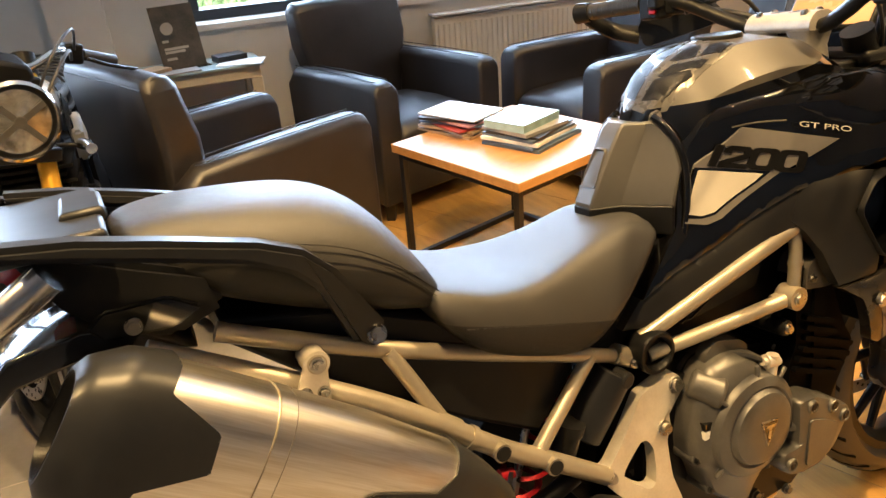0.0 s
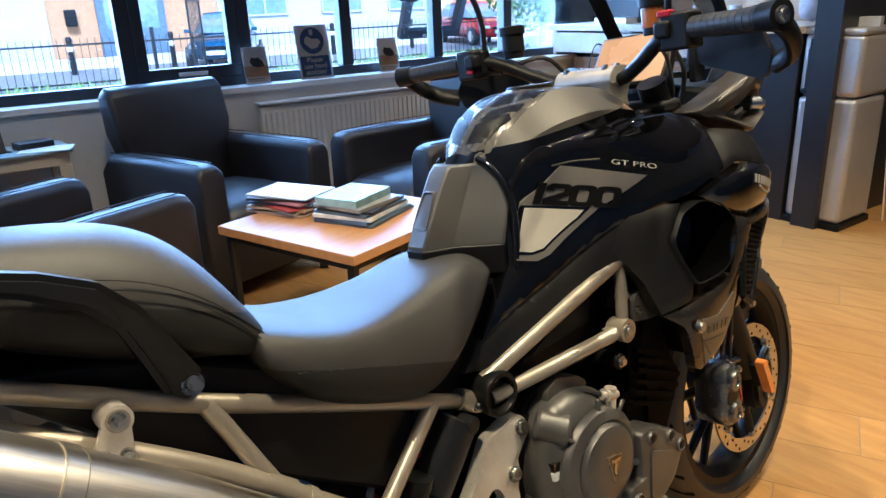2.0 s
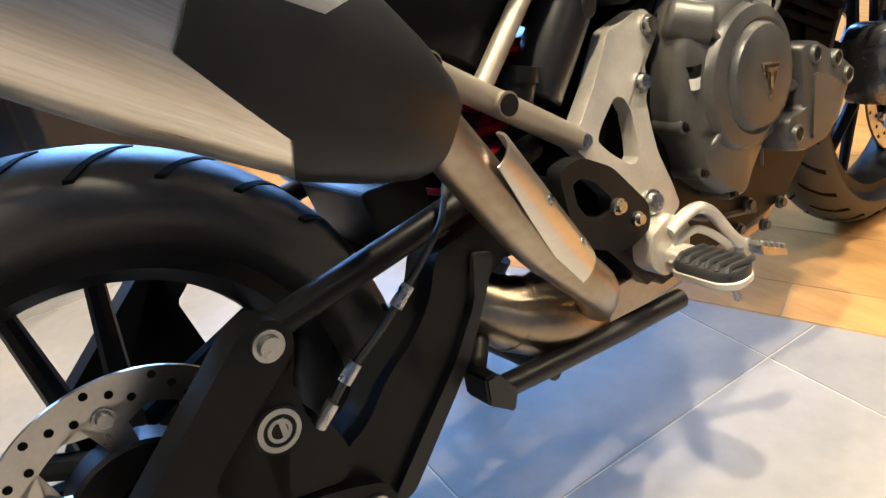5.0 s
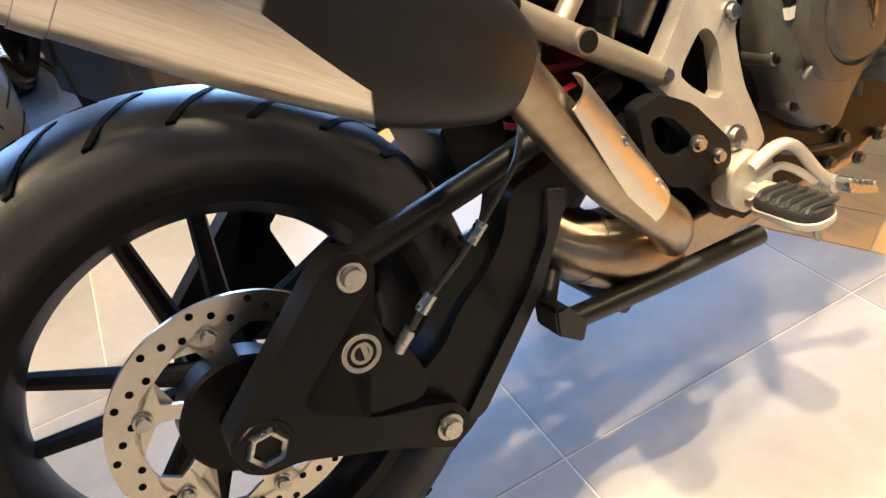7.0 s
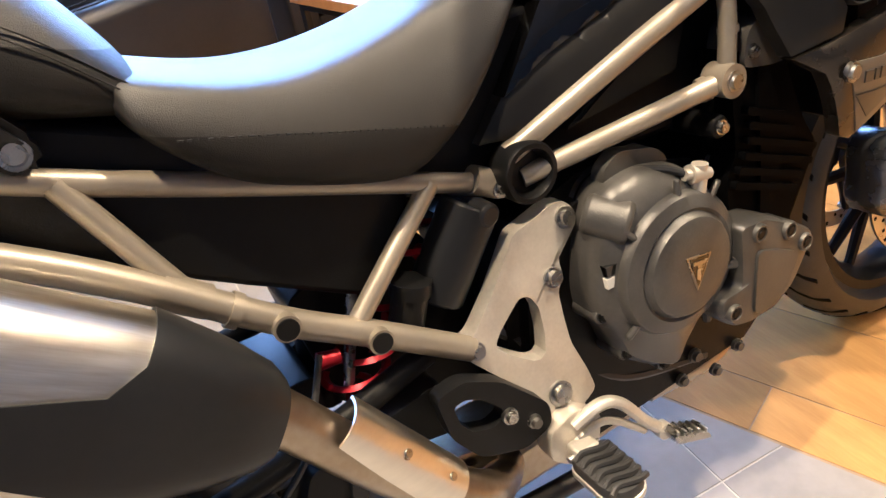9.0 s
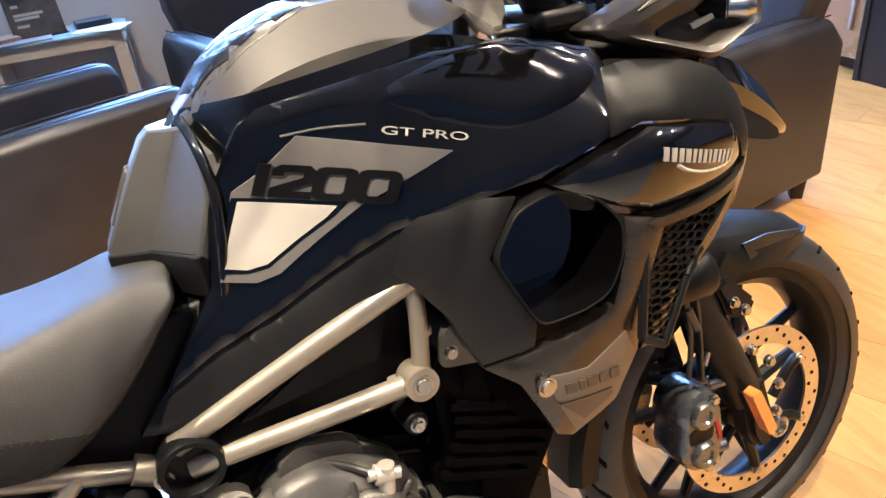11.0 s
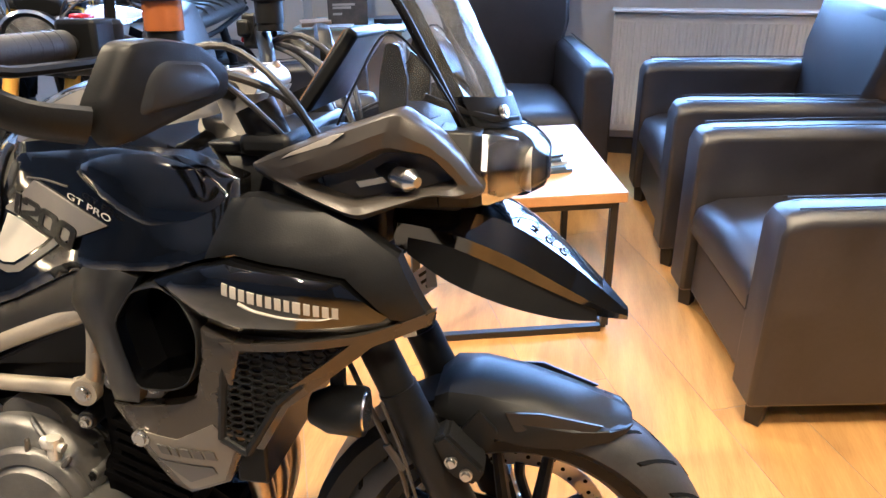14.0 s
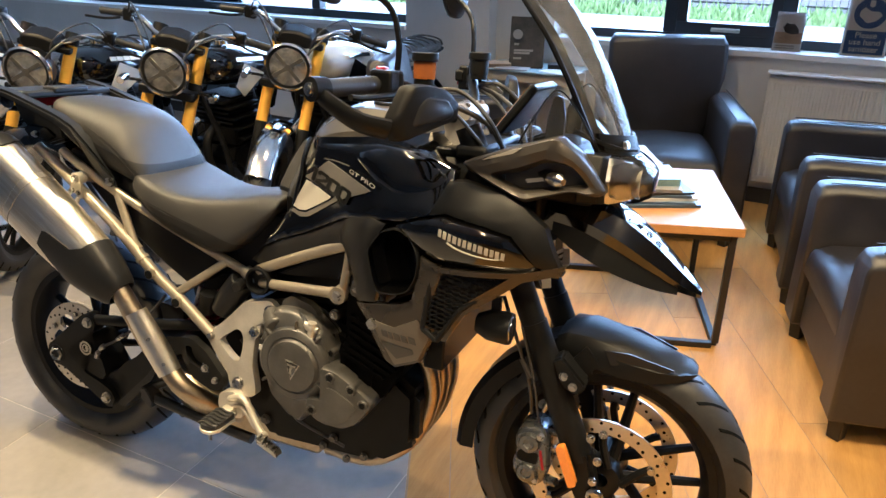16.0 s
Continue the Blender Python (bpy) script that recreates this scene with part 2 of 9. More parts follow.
def prism(bm, outline, y0, y1, bev=0.0):
    """A plate with an (x, z) outline between y0 and y1."""
    a = [bm.verts.new((x, y0, z)) for x, z in outline]
    b = [bm.verts.new((x, y1, z)) for x, z in outline]
    n = len(outline)
    fs = [bm.faces.new(a), bm.faces.new(b[::-1])]
    for i in range(n):
        bm.faces.new((a[i], b[i], b[(i + 1) % n], a[(i + 1) % n]))
    bmesh.ops.triangulate(bm, faces=fs)
    if bev:
        es = [e for v in a + b for e in v.link_edges if abs(e.calc_face_angle(0)) > 0.5]
        bmesh.ops.bevel(bm, geom=list(set(es)), offset=bev, segments=2, affect="EDGES", clamp_overlap=True)


def ring_plate(bm, outline, hole, y0, y1):
    """A plate with one hole; outline and hole have as many points each."""
    n = len(outline)
    loops = [[bm.verts.new((x, y, z)) for x, z in pts] for y in (y0, y1) for pts in (outline, hole)]
    o0, h0, o1, h1 = loops
    for i in range(n):
        j = (i + 1) % n
        for q in ((o0[i], o0[j], h0[j], h0[i]), (o1[j], o1[i], h1[i], h1[j]), (o0[i], o1[i], o1[j], o0[j]), (h0[j], h1[j], h1[i], h0[i])):
            bm.faces.new(q)


def rim_point(ring, c, p):
    """Where the line from c towards p meets a closed (x, z) outline round c."""
    c, d = Vector(c), Vector(p) - Vector(c)
    best = None
    for a, b in zip(ring, ring[1:] + ring[:1]):
        a, e = Vector(a) - c, Vector(b) - Vector(a)
        k = d.x * e.y - d.y * e.x
        if abs(k) > 1e-12:
            u = (a.x * e.y - a.y * e.x) / k
            v = (a.x * d.y - a.y * d.x) / k
            if u > 0 and -1e-6 <= v <= 1 + 1e-6 and (best is None or u < best):
                best = u
    return tuple(c + d * best)


def plate(bm, pts, th, bulge=0.0, side=-1):
    """A panel through 3D points (given for the right side, y < 0), its middle pushed out by bulge; side 1 mirrors it."""
    p = [Vector((x, y if side < 0 else -y, z)) for x, y, z in pts]
    n = len(p)
    c = sum(p, Vector()) / n
    out, inn = Vector((0, side, 0)), Vector((0, -side * th, 0))
    o = [bm.verts.new(q) for q in p]
    m_ = [bm.verts.new(c + (q - c) * 0.6 + out * bulge * 0.8) for q in p]
    k = bm.verts.new(c + out * bulge)
    i_ = [bm.verts.new(q + inn) for q in p]
    ki = bm.verts.new(c + inn)
    for a in range(n):
        b = (a + 1) % n
        bm.faces.new((o[a], o[b], m_[b], m_[a]))
        bm.faces.new((m_[a], m_[b], k))
        bm.faces.new((o[b], o[a], i_[a], i_[b]))
        bm.faces.new((i_[b], i_[a], ki))


def lathe(bm, prof, c, seg=64, axis="y"):
    """A closed ring turned from (radius, offset along the axis) points."""
    rings = []
    for i in range(seg):
        a = 2 * math.pi * i / seg
        if axis == "y":
            rings.append([bm.verts.new((c[0] + r * math.cos(a), c[1] + o, c[2] + r * math.sin(a))) for r, o in prof])
        elif axis == "x":
            rings.append([bm.verts.new((c[0] + o, c[1] + r * math.cos(a), c[2] + r * math.sin(a))) for r, o in prof])
        else:
            rings.append([bm.verts.new((c[0] + r * math.cos(a), c[1] + r * math.sin(a), c[2] + o)) for r, o in prof])
    n = len(prof)
    for i in range(seg):
        A, B = rings[i], rings[(i + 1) % seg]
        for k in range(n):
            k2 = (k + 1) % n
            bm.faces.new((A[k], A[k2], B[k2], B[k]))


def rounded(pts, r=0.012, k=4):
    """A closed outline with its corners rounded to about r."""
    out, n = [], len(pts)
    for i in range(n):
        a, b, c = Vector(pts[i - 1]), Vector(pts[i]), Vector(pts[(i + 1) % n])
        p = b + (a - b).normalized() * min(r, (a - b).length * 0.45)
        q = b + (c - b).normalized() * min(r, (c - b).length * 0.45)
        for j in range(k + 1):
            t = j / k
            out.append(tuple(p * (1 - t) ** 2 + b * 2 * t * (1 - t) + q * t * t))
    return out


def loft(bm, loops, cap0=False, cap1=False):
    """Faces between closed loops of as many points each."""
    L = [[bm.verts.new(q) for q in lp] for lp in loops]
    n = len(L[0])
    for A, B in zip(L, L[1:]):
        for i in range(n):
            j = (i + 1) % n
            bm.faces.new((A[i], A[j], B[j], B[i]))
    if cap0:
        bm.faces.new(L[0][::-1])
    if cap1:
        bm.faces.new(L[-1])


def finer(sections, n=4):
    """Sections for shell() with n steps between each two, on smooth curves."""
    out = []
    m = len(sections)
    for i in range(m - 1):
        q = [sections[max(0, i - 1)], sections[i], sections[i + 1], sections[min(m - 1, i + 2)]]
        for k in range(n):
            t = k / n
            w = (0.5 * (-t + 2 * t * t - t ** 3), 0.5 * (2 - 5 * t * t + 3 * t ** 3), 0.5 * (t + 4 * t * t - 3 * t ** 3), 0.5 * (t ** 3 - t * t))
            x = sum(a * s[0] for a, s in zip(w, q))
            out.append((x, [(max(0.0, sum(a * s[1][j][0] for a, s in zip(w, q))), sum(a * s[1][j][1] for a, s in zip(w, q))) for j in range(len(q[0][1]))]))
    return out + [sections[-1]]


def bolt_head(bm, p, r=0.011, d=(0, -1, 0), h=0.008):
    """A flanged socket bolt: washer, head and recess."""
    p, d = Vector(p), Vector(d).normalized()
    r *= 0.85
    cyl(bm, p - d * 0.004, p + d * 0.002, r * 1.35, seg=20)
    cyl(bm, p + d * 0.002, p + d * h, r, r * 0.9, seg=20, caps=False)
    cyl(bm, p + d * h, p + d * h * 0.45, r * 0.9, r * 0.5, seg=20)


def text_mesh(name, body, size, m, material, parent=None, label="", depth=0.0008):
    """Lettering in the built-in font, turned into a mesh."""
    cu = bpy.data.curves.new(name, "FONT")
    cu.body, cu.size, cu.extrude, cu.align_x, cu.align_y = body, size, depth, "CENTER", "CENTER"
    cu.offset = size * 0.008
    tmp = bpy.data.objects.new(name, cu)
    me = bpy.data.meshes.new_from_object(tmp)
    bpy.data.objects.remove(tmp)
    me.materials.append(material)
    ob = new(name, me)
    if parent:
        ob.parent = parent
    ob.matrix_local = m
    if label:
        tagged(ob, label)
    return ob


# ---------------------------------------------------------------- room shell
WALL = pose(2.17, 3.12, 0, 0, 0, -5)  # the window wall: x along it, y outwards, inner face at y = 0
CEIL = 3.0


def wall_box(name, spans, material, label):
    """A wall piece in the window wall's axes, from boxes (x0, x1, y0, y1, z0, z1)."""
    bm = bmnew()
    for x0, x1, y0, y1, z0, z1 in spans:
        box(bm, ((x0 + x1) / 2, (y0 + y1) / 2, (z0 + z1) / 2), (x1 - x0, y1 - y0, z1 - z0))
    ob = part(name, bm, material, smooth=0)
    ob.matrix_world = WALL
    return tagged(ob, label, "wall", kind="structure")


WIN_TOP = 2.35
SILL = 0.885
wall_box("wall_north", [(-9, 5.6, 0, 0.3, 0, SILL - 0.03), (-9, 5.6, 0, 0.3, WIN_TOP, CEIL), (-2.72, -1.62, 0, 0.3, SILL - 0.03, WIN_TOP),
                        (-9, -7.2, 0, 0.3, SILL - 0.03, WIN_TOP), (2.9, 5.6, 0, 0.3, SILL - 0.03, WIN_TOP)], M_wall, "painted plaster wall below and between the windows")
wall_box("wall_pilaster", [(-2.28, -2.02, -0.12, 0, 0, CEIL)], M_wall, "pale plastered pilaster on the window wall")
wall_box("baseboard", [(-9, -2.28, -0.014, 0, 0, 0.09), (-2.02, 2.6, -0.014, 0, 0, 0.09)], M_skirt, "dark skirting along the window wall")
wall_box("window_sill", [(-1.62, 2.9, -0.03, 0.26, SILL - 0.03, SILL), (-7.2, -2.72, -0.03, 0.26, SILL - 0.03, SILL)], M_sill, "white painted window board")
wall_box("wall_east", [(5.6, 5.9, -9, 0.3, 0, CEIL)], M_wall, "plain painted wall beyond the counter")
# unseen walls added to close the room, dark to hold back fill light
wall_box("wall_west", [(-9.3, -9, -9, 0.3, 0, CEIL)], M_backwall, "unseen closing wall, made dark to cut bounced light")
wall_box("wall_south", [(-9.3, 5.9, -9.3, -9, 0, CEIL)], M_backwall, "unseen closing wall behind the showroom floor, made dark to cut bounced light")
wall_box("ceiling", [(-9.3, 5.9, -9.3, 0.3, CEIL, CEIL + 0.1)], M_ceiling, "pale ceiling boards")


def window(name, x0, x1, mulls, sashes, label, ajar=-1):
    """A black metal window: frame, mullions, opening sashes and panes."""
    w = thing(name, WALL, label, "window", kind="structure")
    y, d, z0, z1 = 0.16, 0.07, SILL, WIN_TOP
    bm = bmnew()
    for a, b, c, e in ((x0, x1, z0, z0 + 0.055), (x0, x1, z1 - 0.055, z1), (x0, x0 + 0.055, z0 + 0.055, z1 - 0.055), (x1 - 0.055, x1, z0 + 0.055, z1 - 0.055)):
        box(bm, ((a + b) / 2, y, (c + e) / 2), (b - a, d, e - c))
    part("window_frame", bm, M_frame, w, bevel=0.004)
    xs = [x0] + list(mulls) + [x1]
    for m_ in mulls:
        bm = bmnew()
        box(bm, (m_, y, (z0 + z1) / 2), (0.075, d + 0.01, z1 - z0 - 0.112))
        part("mullion", bm, M_frame, w, bevel=0.004)
    for i, (a, b) in enumerate(zip(xs, xs[1:])):
        a, b = a + 0.037, b - 0.037
        if i in sashes:
            bm = bmnew()
            for p, q, c, e in ((a, b, z0 + 0.055, z0 + 0.12), (a, b, z1 - 0.12, z1 - 0.055), (a, a + 0.06, z0 + 0.12, z1 - 0.12), (b - 0.06, b, z0 + 0.12, z1 - 0.12)):
                box(bm, ((p + q) / 2, y - 0.012, (c + e) / 2), (q - p, 0.06, e - c))
            s = part("opening_sash", bm, M_frame, w, "open top-hung sash" if i == ajar else "", bevel=0.004)
            bm = bmnew()
            box(bm, ((a + b) / 2, y - 0.055, z0 + 0.085), (0.16, 0.02, 0.022))
            part("sash_handle", bm, M_alu, s, "pale metal handle", bevel=0.004)
            a, b = a + 0.06, b - 0.06
        bm = bmnew()
        box(bm, ((a + b) / 2, y + 0.01, (z0 + z1) / 2), (b - a, 0.006, z1 - z0 - 0.1))
        pane = part("pane", bm, M_glass, w, smooth=0)
        pane.visible_shadow = False
        if i == ajar:
            for ob in (s, pane):
                ob.matrix_local = Matrix.Translation((0, y, z1 - 0.055)) @ Matrix.Rotation(radians(24), 4, "X") @ Matrix.Translation((0, -y, 0.055 - z1))
    return w


window("window_1", -1.62, 2.9, (-0.93, -0.28, 0.38, 1.08, 1.70), (1, 4), "black metal window with fixed panes and opening sashes", 4)
window("window_2", -7.2, -2.72, (-6.0, -4.8, -3.6), (1,), "black metal window behind the parked motorcycles")

# ---------------------------------------------------------------- furniture
def armchair(m):
    W, D = 0.76, 0.80
    t = thing("armchair", m, "dark brown leather tub armchair with square arms on the showroom floor", "armchair", "armchairs round the coffee table")
    for s in (-1, 1):
        bm = bmnew()
        rings = []
        for x, top in ((-0.40, 0.60), (-0.33, 0.665), (0.0, 0.672), (0.33, 0.675), (0.385, 0.665), (0.40, 0.63)):
            y0, y1 = s * (W / 2 - 0.13), s * W / 2
            b_ = 0.028
            o = [(y0, 0.09), (y0, top - b_), (y0 + s * b_, top), (y1 - s * b_, top), (y1, top - b_), (y1, 0.09)]
            rings.append([bm.verts.new((x, y, z)) for y, z in o])
        skin(bm, rings)
        arm = part("arm", bm, M_leather, t, smooth=50, bevel=0.012)
        for yy in (s * (W / 2 - 0.03), s * (W / 2 - 0.10)):
            bm = bmnew()
            tube(bm, [(-0.34, yy, 0.672), (0.0, yy, 0.678), (0.36, yy, 0.677)], 0.0022, seg=6)
            part("stitching", bm, M_seatdark, arm)
    bm = bmnew()
    box(bm, (0.02, 0, 0.20), (0.70, W - 0.27, 0.21))
    part("seat_base", bm, M_leather, t, bevel=0.015)
    bm = bmnew()
    rings = []
    for x, zt, zb in ((-0.22, 0.435, 0.32), (-0.15, 0.462, 0.31), (0.1, 0.472, 0.31), (0.33, 0.462, 0.31), (0.385, 0.44, 0.315), (0.395, 0.40, 0.33)):
        w2 = W / 2 - 0.135
        rings.append([bm.verts.new((x, y, z)) for y, z in ((-w2, zb), (-w2, zt - 0.03), (-w2 + 0.04, zt), (0, zt + 0.012), (w2 - 0.04, zt), (w2, zt - 0.03), (w2, zb))])
    skin(bm, rings)
    part("seat_cushion", bm, M_leather, t, smooth=60)
    bm = bmnew()
    rings = []
    for z, xf, xb in ((0.09, -0.26, -0.395), (0.45, -0.235, -0.40), (0.75, -0.275, -0.42), (0.92, -0.315, -0.435), (0.955, -0.33, -0.43), (0.965, -0.36, -0.41)):
        w2 = W / 2 - 0.132 if z < 0.62 else (W / 2 - 0.055 if z < 0.94 else W / 2 - 0.075)
        rings.append([bm.verts.new((x, y, z)) for x, y in ((xf, -w2 + 0.02), (xf - 0.02, -w2), (xb + 0.02, -w2), (xb, -w2 + 0.02), (xb, w2 - 0.02), (xb + 0.02, w2), (xf - 0.02, w2), (xf, w2 - 0.02), (xf + 0.012, 0))])
    skin(bm, rings)
    back = part("backrest", bm, M_leather, t, smooth=50, bevel=0.006)
    bm = bmnew()
    tube(bm, [(-0.433, -0.30, 0.93), (-0.437, 0, 0.935), (-0.433, 0.30, 0.93)], 0.003, seg=6)
    part("back_seam", bm, M_seatdark, back)
    for x in (-0.34, 0.345):
        for y in (-0.325, 0.325):
            bm = bmnew()
            cyl(bm, (x, y, 0), (x, y, 0.095), 0.030, 0.038, seg=4)
            part("foot", bm, M_feet, t, bevel=0.003)
    return t


for cx, cy, yaw in ((0.43, 2.02, 19.5), (1.38, 2.64, -77), (2.39, 2.18, 185.6), (2.51, 1.27, 189.8)):
    if yaw == 19.5:
        chair = armchair(pose(cx, cy, 0, 0, 0, yaw))
    else:
        copy_thing(chair, pose(cx, cy, 0, 0, 0, yaw))

# coffee table
TB = pose(1.426, 1.540, 0, 0, 0, 14)
ct = thing("coffee_table", TB, "square oak-topped coffee table on a black steel frame", "coffee table")
bm = bmnew()
box(bm, (0, 0, 0.5095), (0.70, 0.70, 0.035))
part("tabletop", bm, M_oak, ct, bevel=0.003)
for s in (-1, 1):
    for q in (-1, 1):
        bm = bmnew()
        box(bm, (s * 0.318, q * 0.318, 0.258), (0.025, 0.025, 0.466))
        part("leg", bm, M_blacksteel, ct, bevel=0.002)
    for z in (0.0125, 0.478):
        bm = bmnew()
        box(bm, (s * 0.318, 0, z), (0.025, 0.611, 0.025))
        part("rail", bm, M_blacksteel, ct, bevel=0.002)
        bm = bmnew()
        box(bm, (0, s * 0.318, z), (0.611, 0.025, 0.025))
        part("rail", bm, M_blacksteel, ct, bevel=0.002)

# radiator
rad = thing("radiator", WALL, "cream enamelled ribbed panel radiator under the window", "radiator")
bm = bmnew()
box(bm, (0.27, -0.055, 0.46), (1.16, 0.05, 0.62))
part("panel", bm, M_rad, rad, bevel=0.006)
bm = bmnew()
box(bm, (0.27, -0.06, 0.786), (1.18, 0.09, 0.012))
part("top_grille", bm, M_rad, rad, bevel=0.002)
for i in range(33):
    bm = bmnew()
    x = -0.28 + i * 0.0344
    prof = [(x - 0.011, -0.0795), (x - 0.006, -0.088), (x + 0.006, -0.088), (x + 0.011, -0.0795)]
    rings = [[bm.verts.new((px, py, z)) for px, py in prof] for z in (0.19, 0.73)]
    skin(bm, rings)
    part("rib", bm, M_rad, rad)
bm = bmnew()
cyl(bm, (-0.34, -0.06, 0.0), (-0.34, -0.06, 0.20), 0.009)
cyl(bm, (-0.34, -0.06, 0.20), (-0.30, -0.06, 0.20), 0.012)
cyl(bm, (-0.34, -0.06, 0.19), (-0.34, -0.06, 0.28), 0.022, 0.018)
part("valve", bm, M_sill, rad, "white thermostatic valve")

# ---------------------------------------------------------------- the adventure motorcycle
BIKE = pose(0, -0.03, 0, -8.5, 0, 1.5)
bike = thing("adventure_motorcycle", BIKE, "black and grey adventure touring motorcycle leaning on its side stand", "motorcycle")


# near-black colour for the shade inside tread grooves and disc holes
M_recess_shade = mat("groove_shadow_rubber", (0.004, 0.004, 0.004), 0.8, spec=0.1)


def wheel(name, cx, r, rim_r, w, discs, parent, label):
    """A cast wheel with paired spokes; shade of tread grooves and disc holes is laid on as dark shapes."""
    c = (cx, 0, r)
    bm = bmnew()
    h = w / 2 * 0.72
    lathe(bm, [(rim_r + 0.012, -h), (rim_r + 0.004, -h + 0.008), (rim_r - 0.018, -h * 0.5), (rim_r - 0.022, 0), (rim_r - 0.018, h * 0.5), (rim_r + 0.004, h - 0.008),
               (rim_r + 0.012, h), (rim_r - 0.012, h), (rim_r - 0.03, h * 0.5), (rim_r - 0.034, 0), (rim_r - 0.03, -h * 0.5), (rim_r - 0.012, -h)], c, 72)
    wh = part(name, bm, M_blackmatt, parent, label)
    bm = bmnew()
    prof = [(rim_r + 0.004, -h * 0.96), (rim_r + 0.03, -w * 0.47), (r - 0.055, -w * 0.5), (r - 0.03, -w * 0.47), (r - 0.012, -w * 0.33), (r - 0.003, -w * 0.17), (r, 0)]
    prof = prof + [(a, -b) for a, b in prof[:-1][::-1]]
    lathe(bm, prof + [(rim_r + 0.004, 0)], c, 96)
    ty = part("tyre", bm, M_rubber, wh, smooth=60)
    # strips on the tread surface; their black paints the grooves' shade
    bm = bmnew()
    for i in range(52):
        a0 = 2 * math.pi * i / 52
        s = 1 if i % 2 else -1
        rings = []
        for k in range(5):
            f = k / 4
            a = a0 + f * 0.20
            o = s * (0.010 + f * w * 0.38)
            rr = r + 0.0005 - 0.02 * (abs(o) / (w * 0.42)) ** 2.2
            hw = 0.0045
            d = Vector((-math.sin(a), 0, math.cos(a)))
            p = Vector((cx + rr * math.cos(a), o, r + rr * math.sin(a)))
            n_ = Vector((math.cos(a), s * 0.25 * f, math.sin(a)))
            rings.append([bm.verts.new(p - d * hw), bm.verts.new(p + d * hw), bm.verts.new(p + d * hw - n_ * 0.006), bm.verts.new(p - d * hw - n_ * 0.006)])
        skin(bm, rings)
    tagged(part("tread_groove", bm, M_recess_shade, ty, "near-black strips painting the shade of tread grooves"), kind="stuff")
    bm = bmnew()
    lathe(bm, [(0.045, -0.065), (0.052, -0.04), (0.04, 0), (0.052, 0.04), (0.045, 0.065), (0.018, 0.068), (0.018, -0.068)], c, 32)
    part("hub", bm, M_blackmatt, wh)
    for i in range(5):
        for s in (-1, 1):
            a = 2 * math.pi * i / 5 + 0.3
            b = a + s * 0.20
            bm = bmnew()
            p0 = Vector((cx + 0.04 * math.cos(a + s * 0.5), s * 0.015, r + 0.04 * math.sin(a + s * 0.5)))
            p1 = Vector((cx + (rim_r - 0.022) * math.cos(b), 0, r + (rim_r - 0.022) * math.sin(b)))
            tube(bm, [p0, p0.lerp(p1, 0.5), p1], (0.015, 0.010), seg=8, n=3)
            part("spoke", bm, M_blackmatt, wh)
    if cx < 0.5:
        bm = bmnew()
        lathe(bm, [(0.030, -0.094), (0.066, -0.094), (0.070, -0.090), (0.070, -0.060), (0.030, -0.060)], c, 40)
        part("sensor_ring", bm, M_engdark, wh, "black wheel sensor ring")
    for y, dr in discs:
        bm = bmnew()
        n, m_ = 60, 0.0025
        lathe(bm, [(dr, y - m_), (dr - 0.034, y - m_), (dr - 0.034, y + m_), (dr, y + m_)], c, 72)
        dk = part("brake_disc", bm, M_disc, wh, "drilled steel brake disc", smooth=30)
        # solid plugs, no cut holes: the black paints the shade inside
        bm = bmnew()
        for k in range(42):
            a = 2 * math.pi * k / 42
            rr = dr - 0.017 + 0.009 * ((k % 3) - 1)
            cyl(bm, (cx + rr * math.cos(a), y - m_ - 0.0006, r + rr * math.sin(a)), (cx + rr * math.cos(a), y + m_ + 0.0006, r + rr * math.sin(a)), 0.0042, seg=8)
        tagged(part("drilled_hole", bm, M_recess_shade, dk, "near-black plugs painting the shade of drilled holes"), kind="stuff")
        for k in range(6):
            a = 2 * math.pi * k / 6 + 0.2
            bm = bmnew()
            if cx < 0.5:
                arm = [(0.058, -0.20), (0.078, -0.13), (0.092, -0.14), (dr - 0.032, -0.40), (dr - 0.028, -0.20), (dr - 0.028, 0.20), (dr - 0.032, 0.40), (0.092, 0.10), (0.078, 0.08), (0.058, 0.16)]
                prism(bm, [(cx + q * math.cos(a + 0.35 + b_ - 2.6 * (dr - 0.03 - q)), r + q * math.sin(a + 0.35 + b_ - 2.6 * (dr - 0.03 - q))) for q, b_ in arm], y - m_, y + m_)
            else:
                tube(bm, [(cx + 0.05 * math.cos(a), y, r + 0.05 * math.sin(a)), (cx + (dr - 0.06) * math.cos(a + 0.35), y, r + (dr - 0.06) * math.sin(a + 0.35)), (cx + (dr - 0.03) * math.cos(a + 0.35), y, r + (dr - 0.03) * math.sin(a + 0.35))], 0.010, seg=8, n=3, flat=1)
            part("carrier_arm", bm, M_disc if cx < 0.5 else M_blackmatt, dk)
            a += 0.35
            bm = bmnew()
            bolt_head(bm, (cx + (dr - 0.036) * math.cos(a), y + (0.004 if y > 0 else -0.004), r + (dr - 0.036) * math.sin(a)), 0.009, (0, 1 if y > 0 else -1, 0))
            part("disc_rivet", bm, M_bolt, dk)
    return wh


RX, RR = 0.0, 0.338
FX, FR = 1.609, 0.334
wheel("rear_wheel", RX, RR, 0.238, 0.155, [(-0.088, 0.141)], bike, "black cast rear wheel")
wheel("front_wheel", FX, FR, 0.255, 0.128, [(-0.080, 0.166), (0.080, 0.166)], bike, "black cast front wheel")

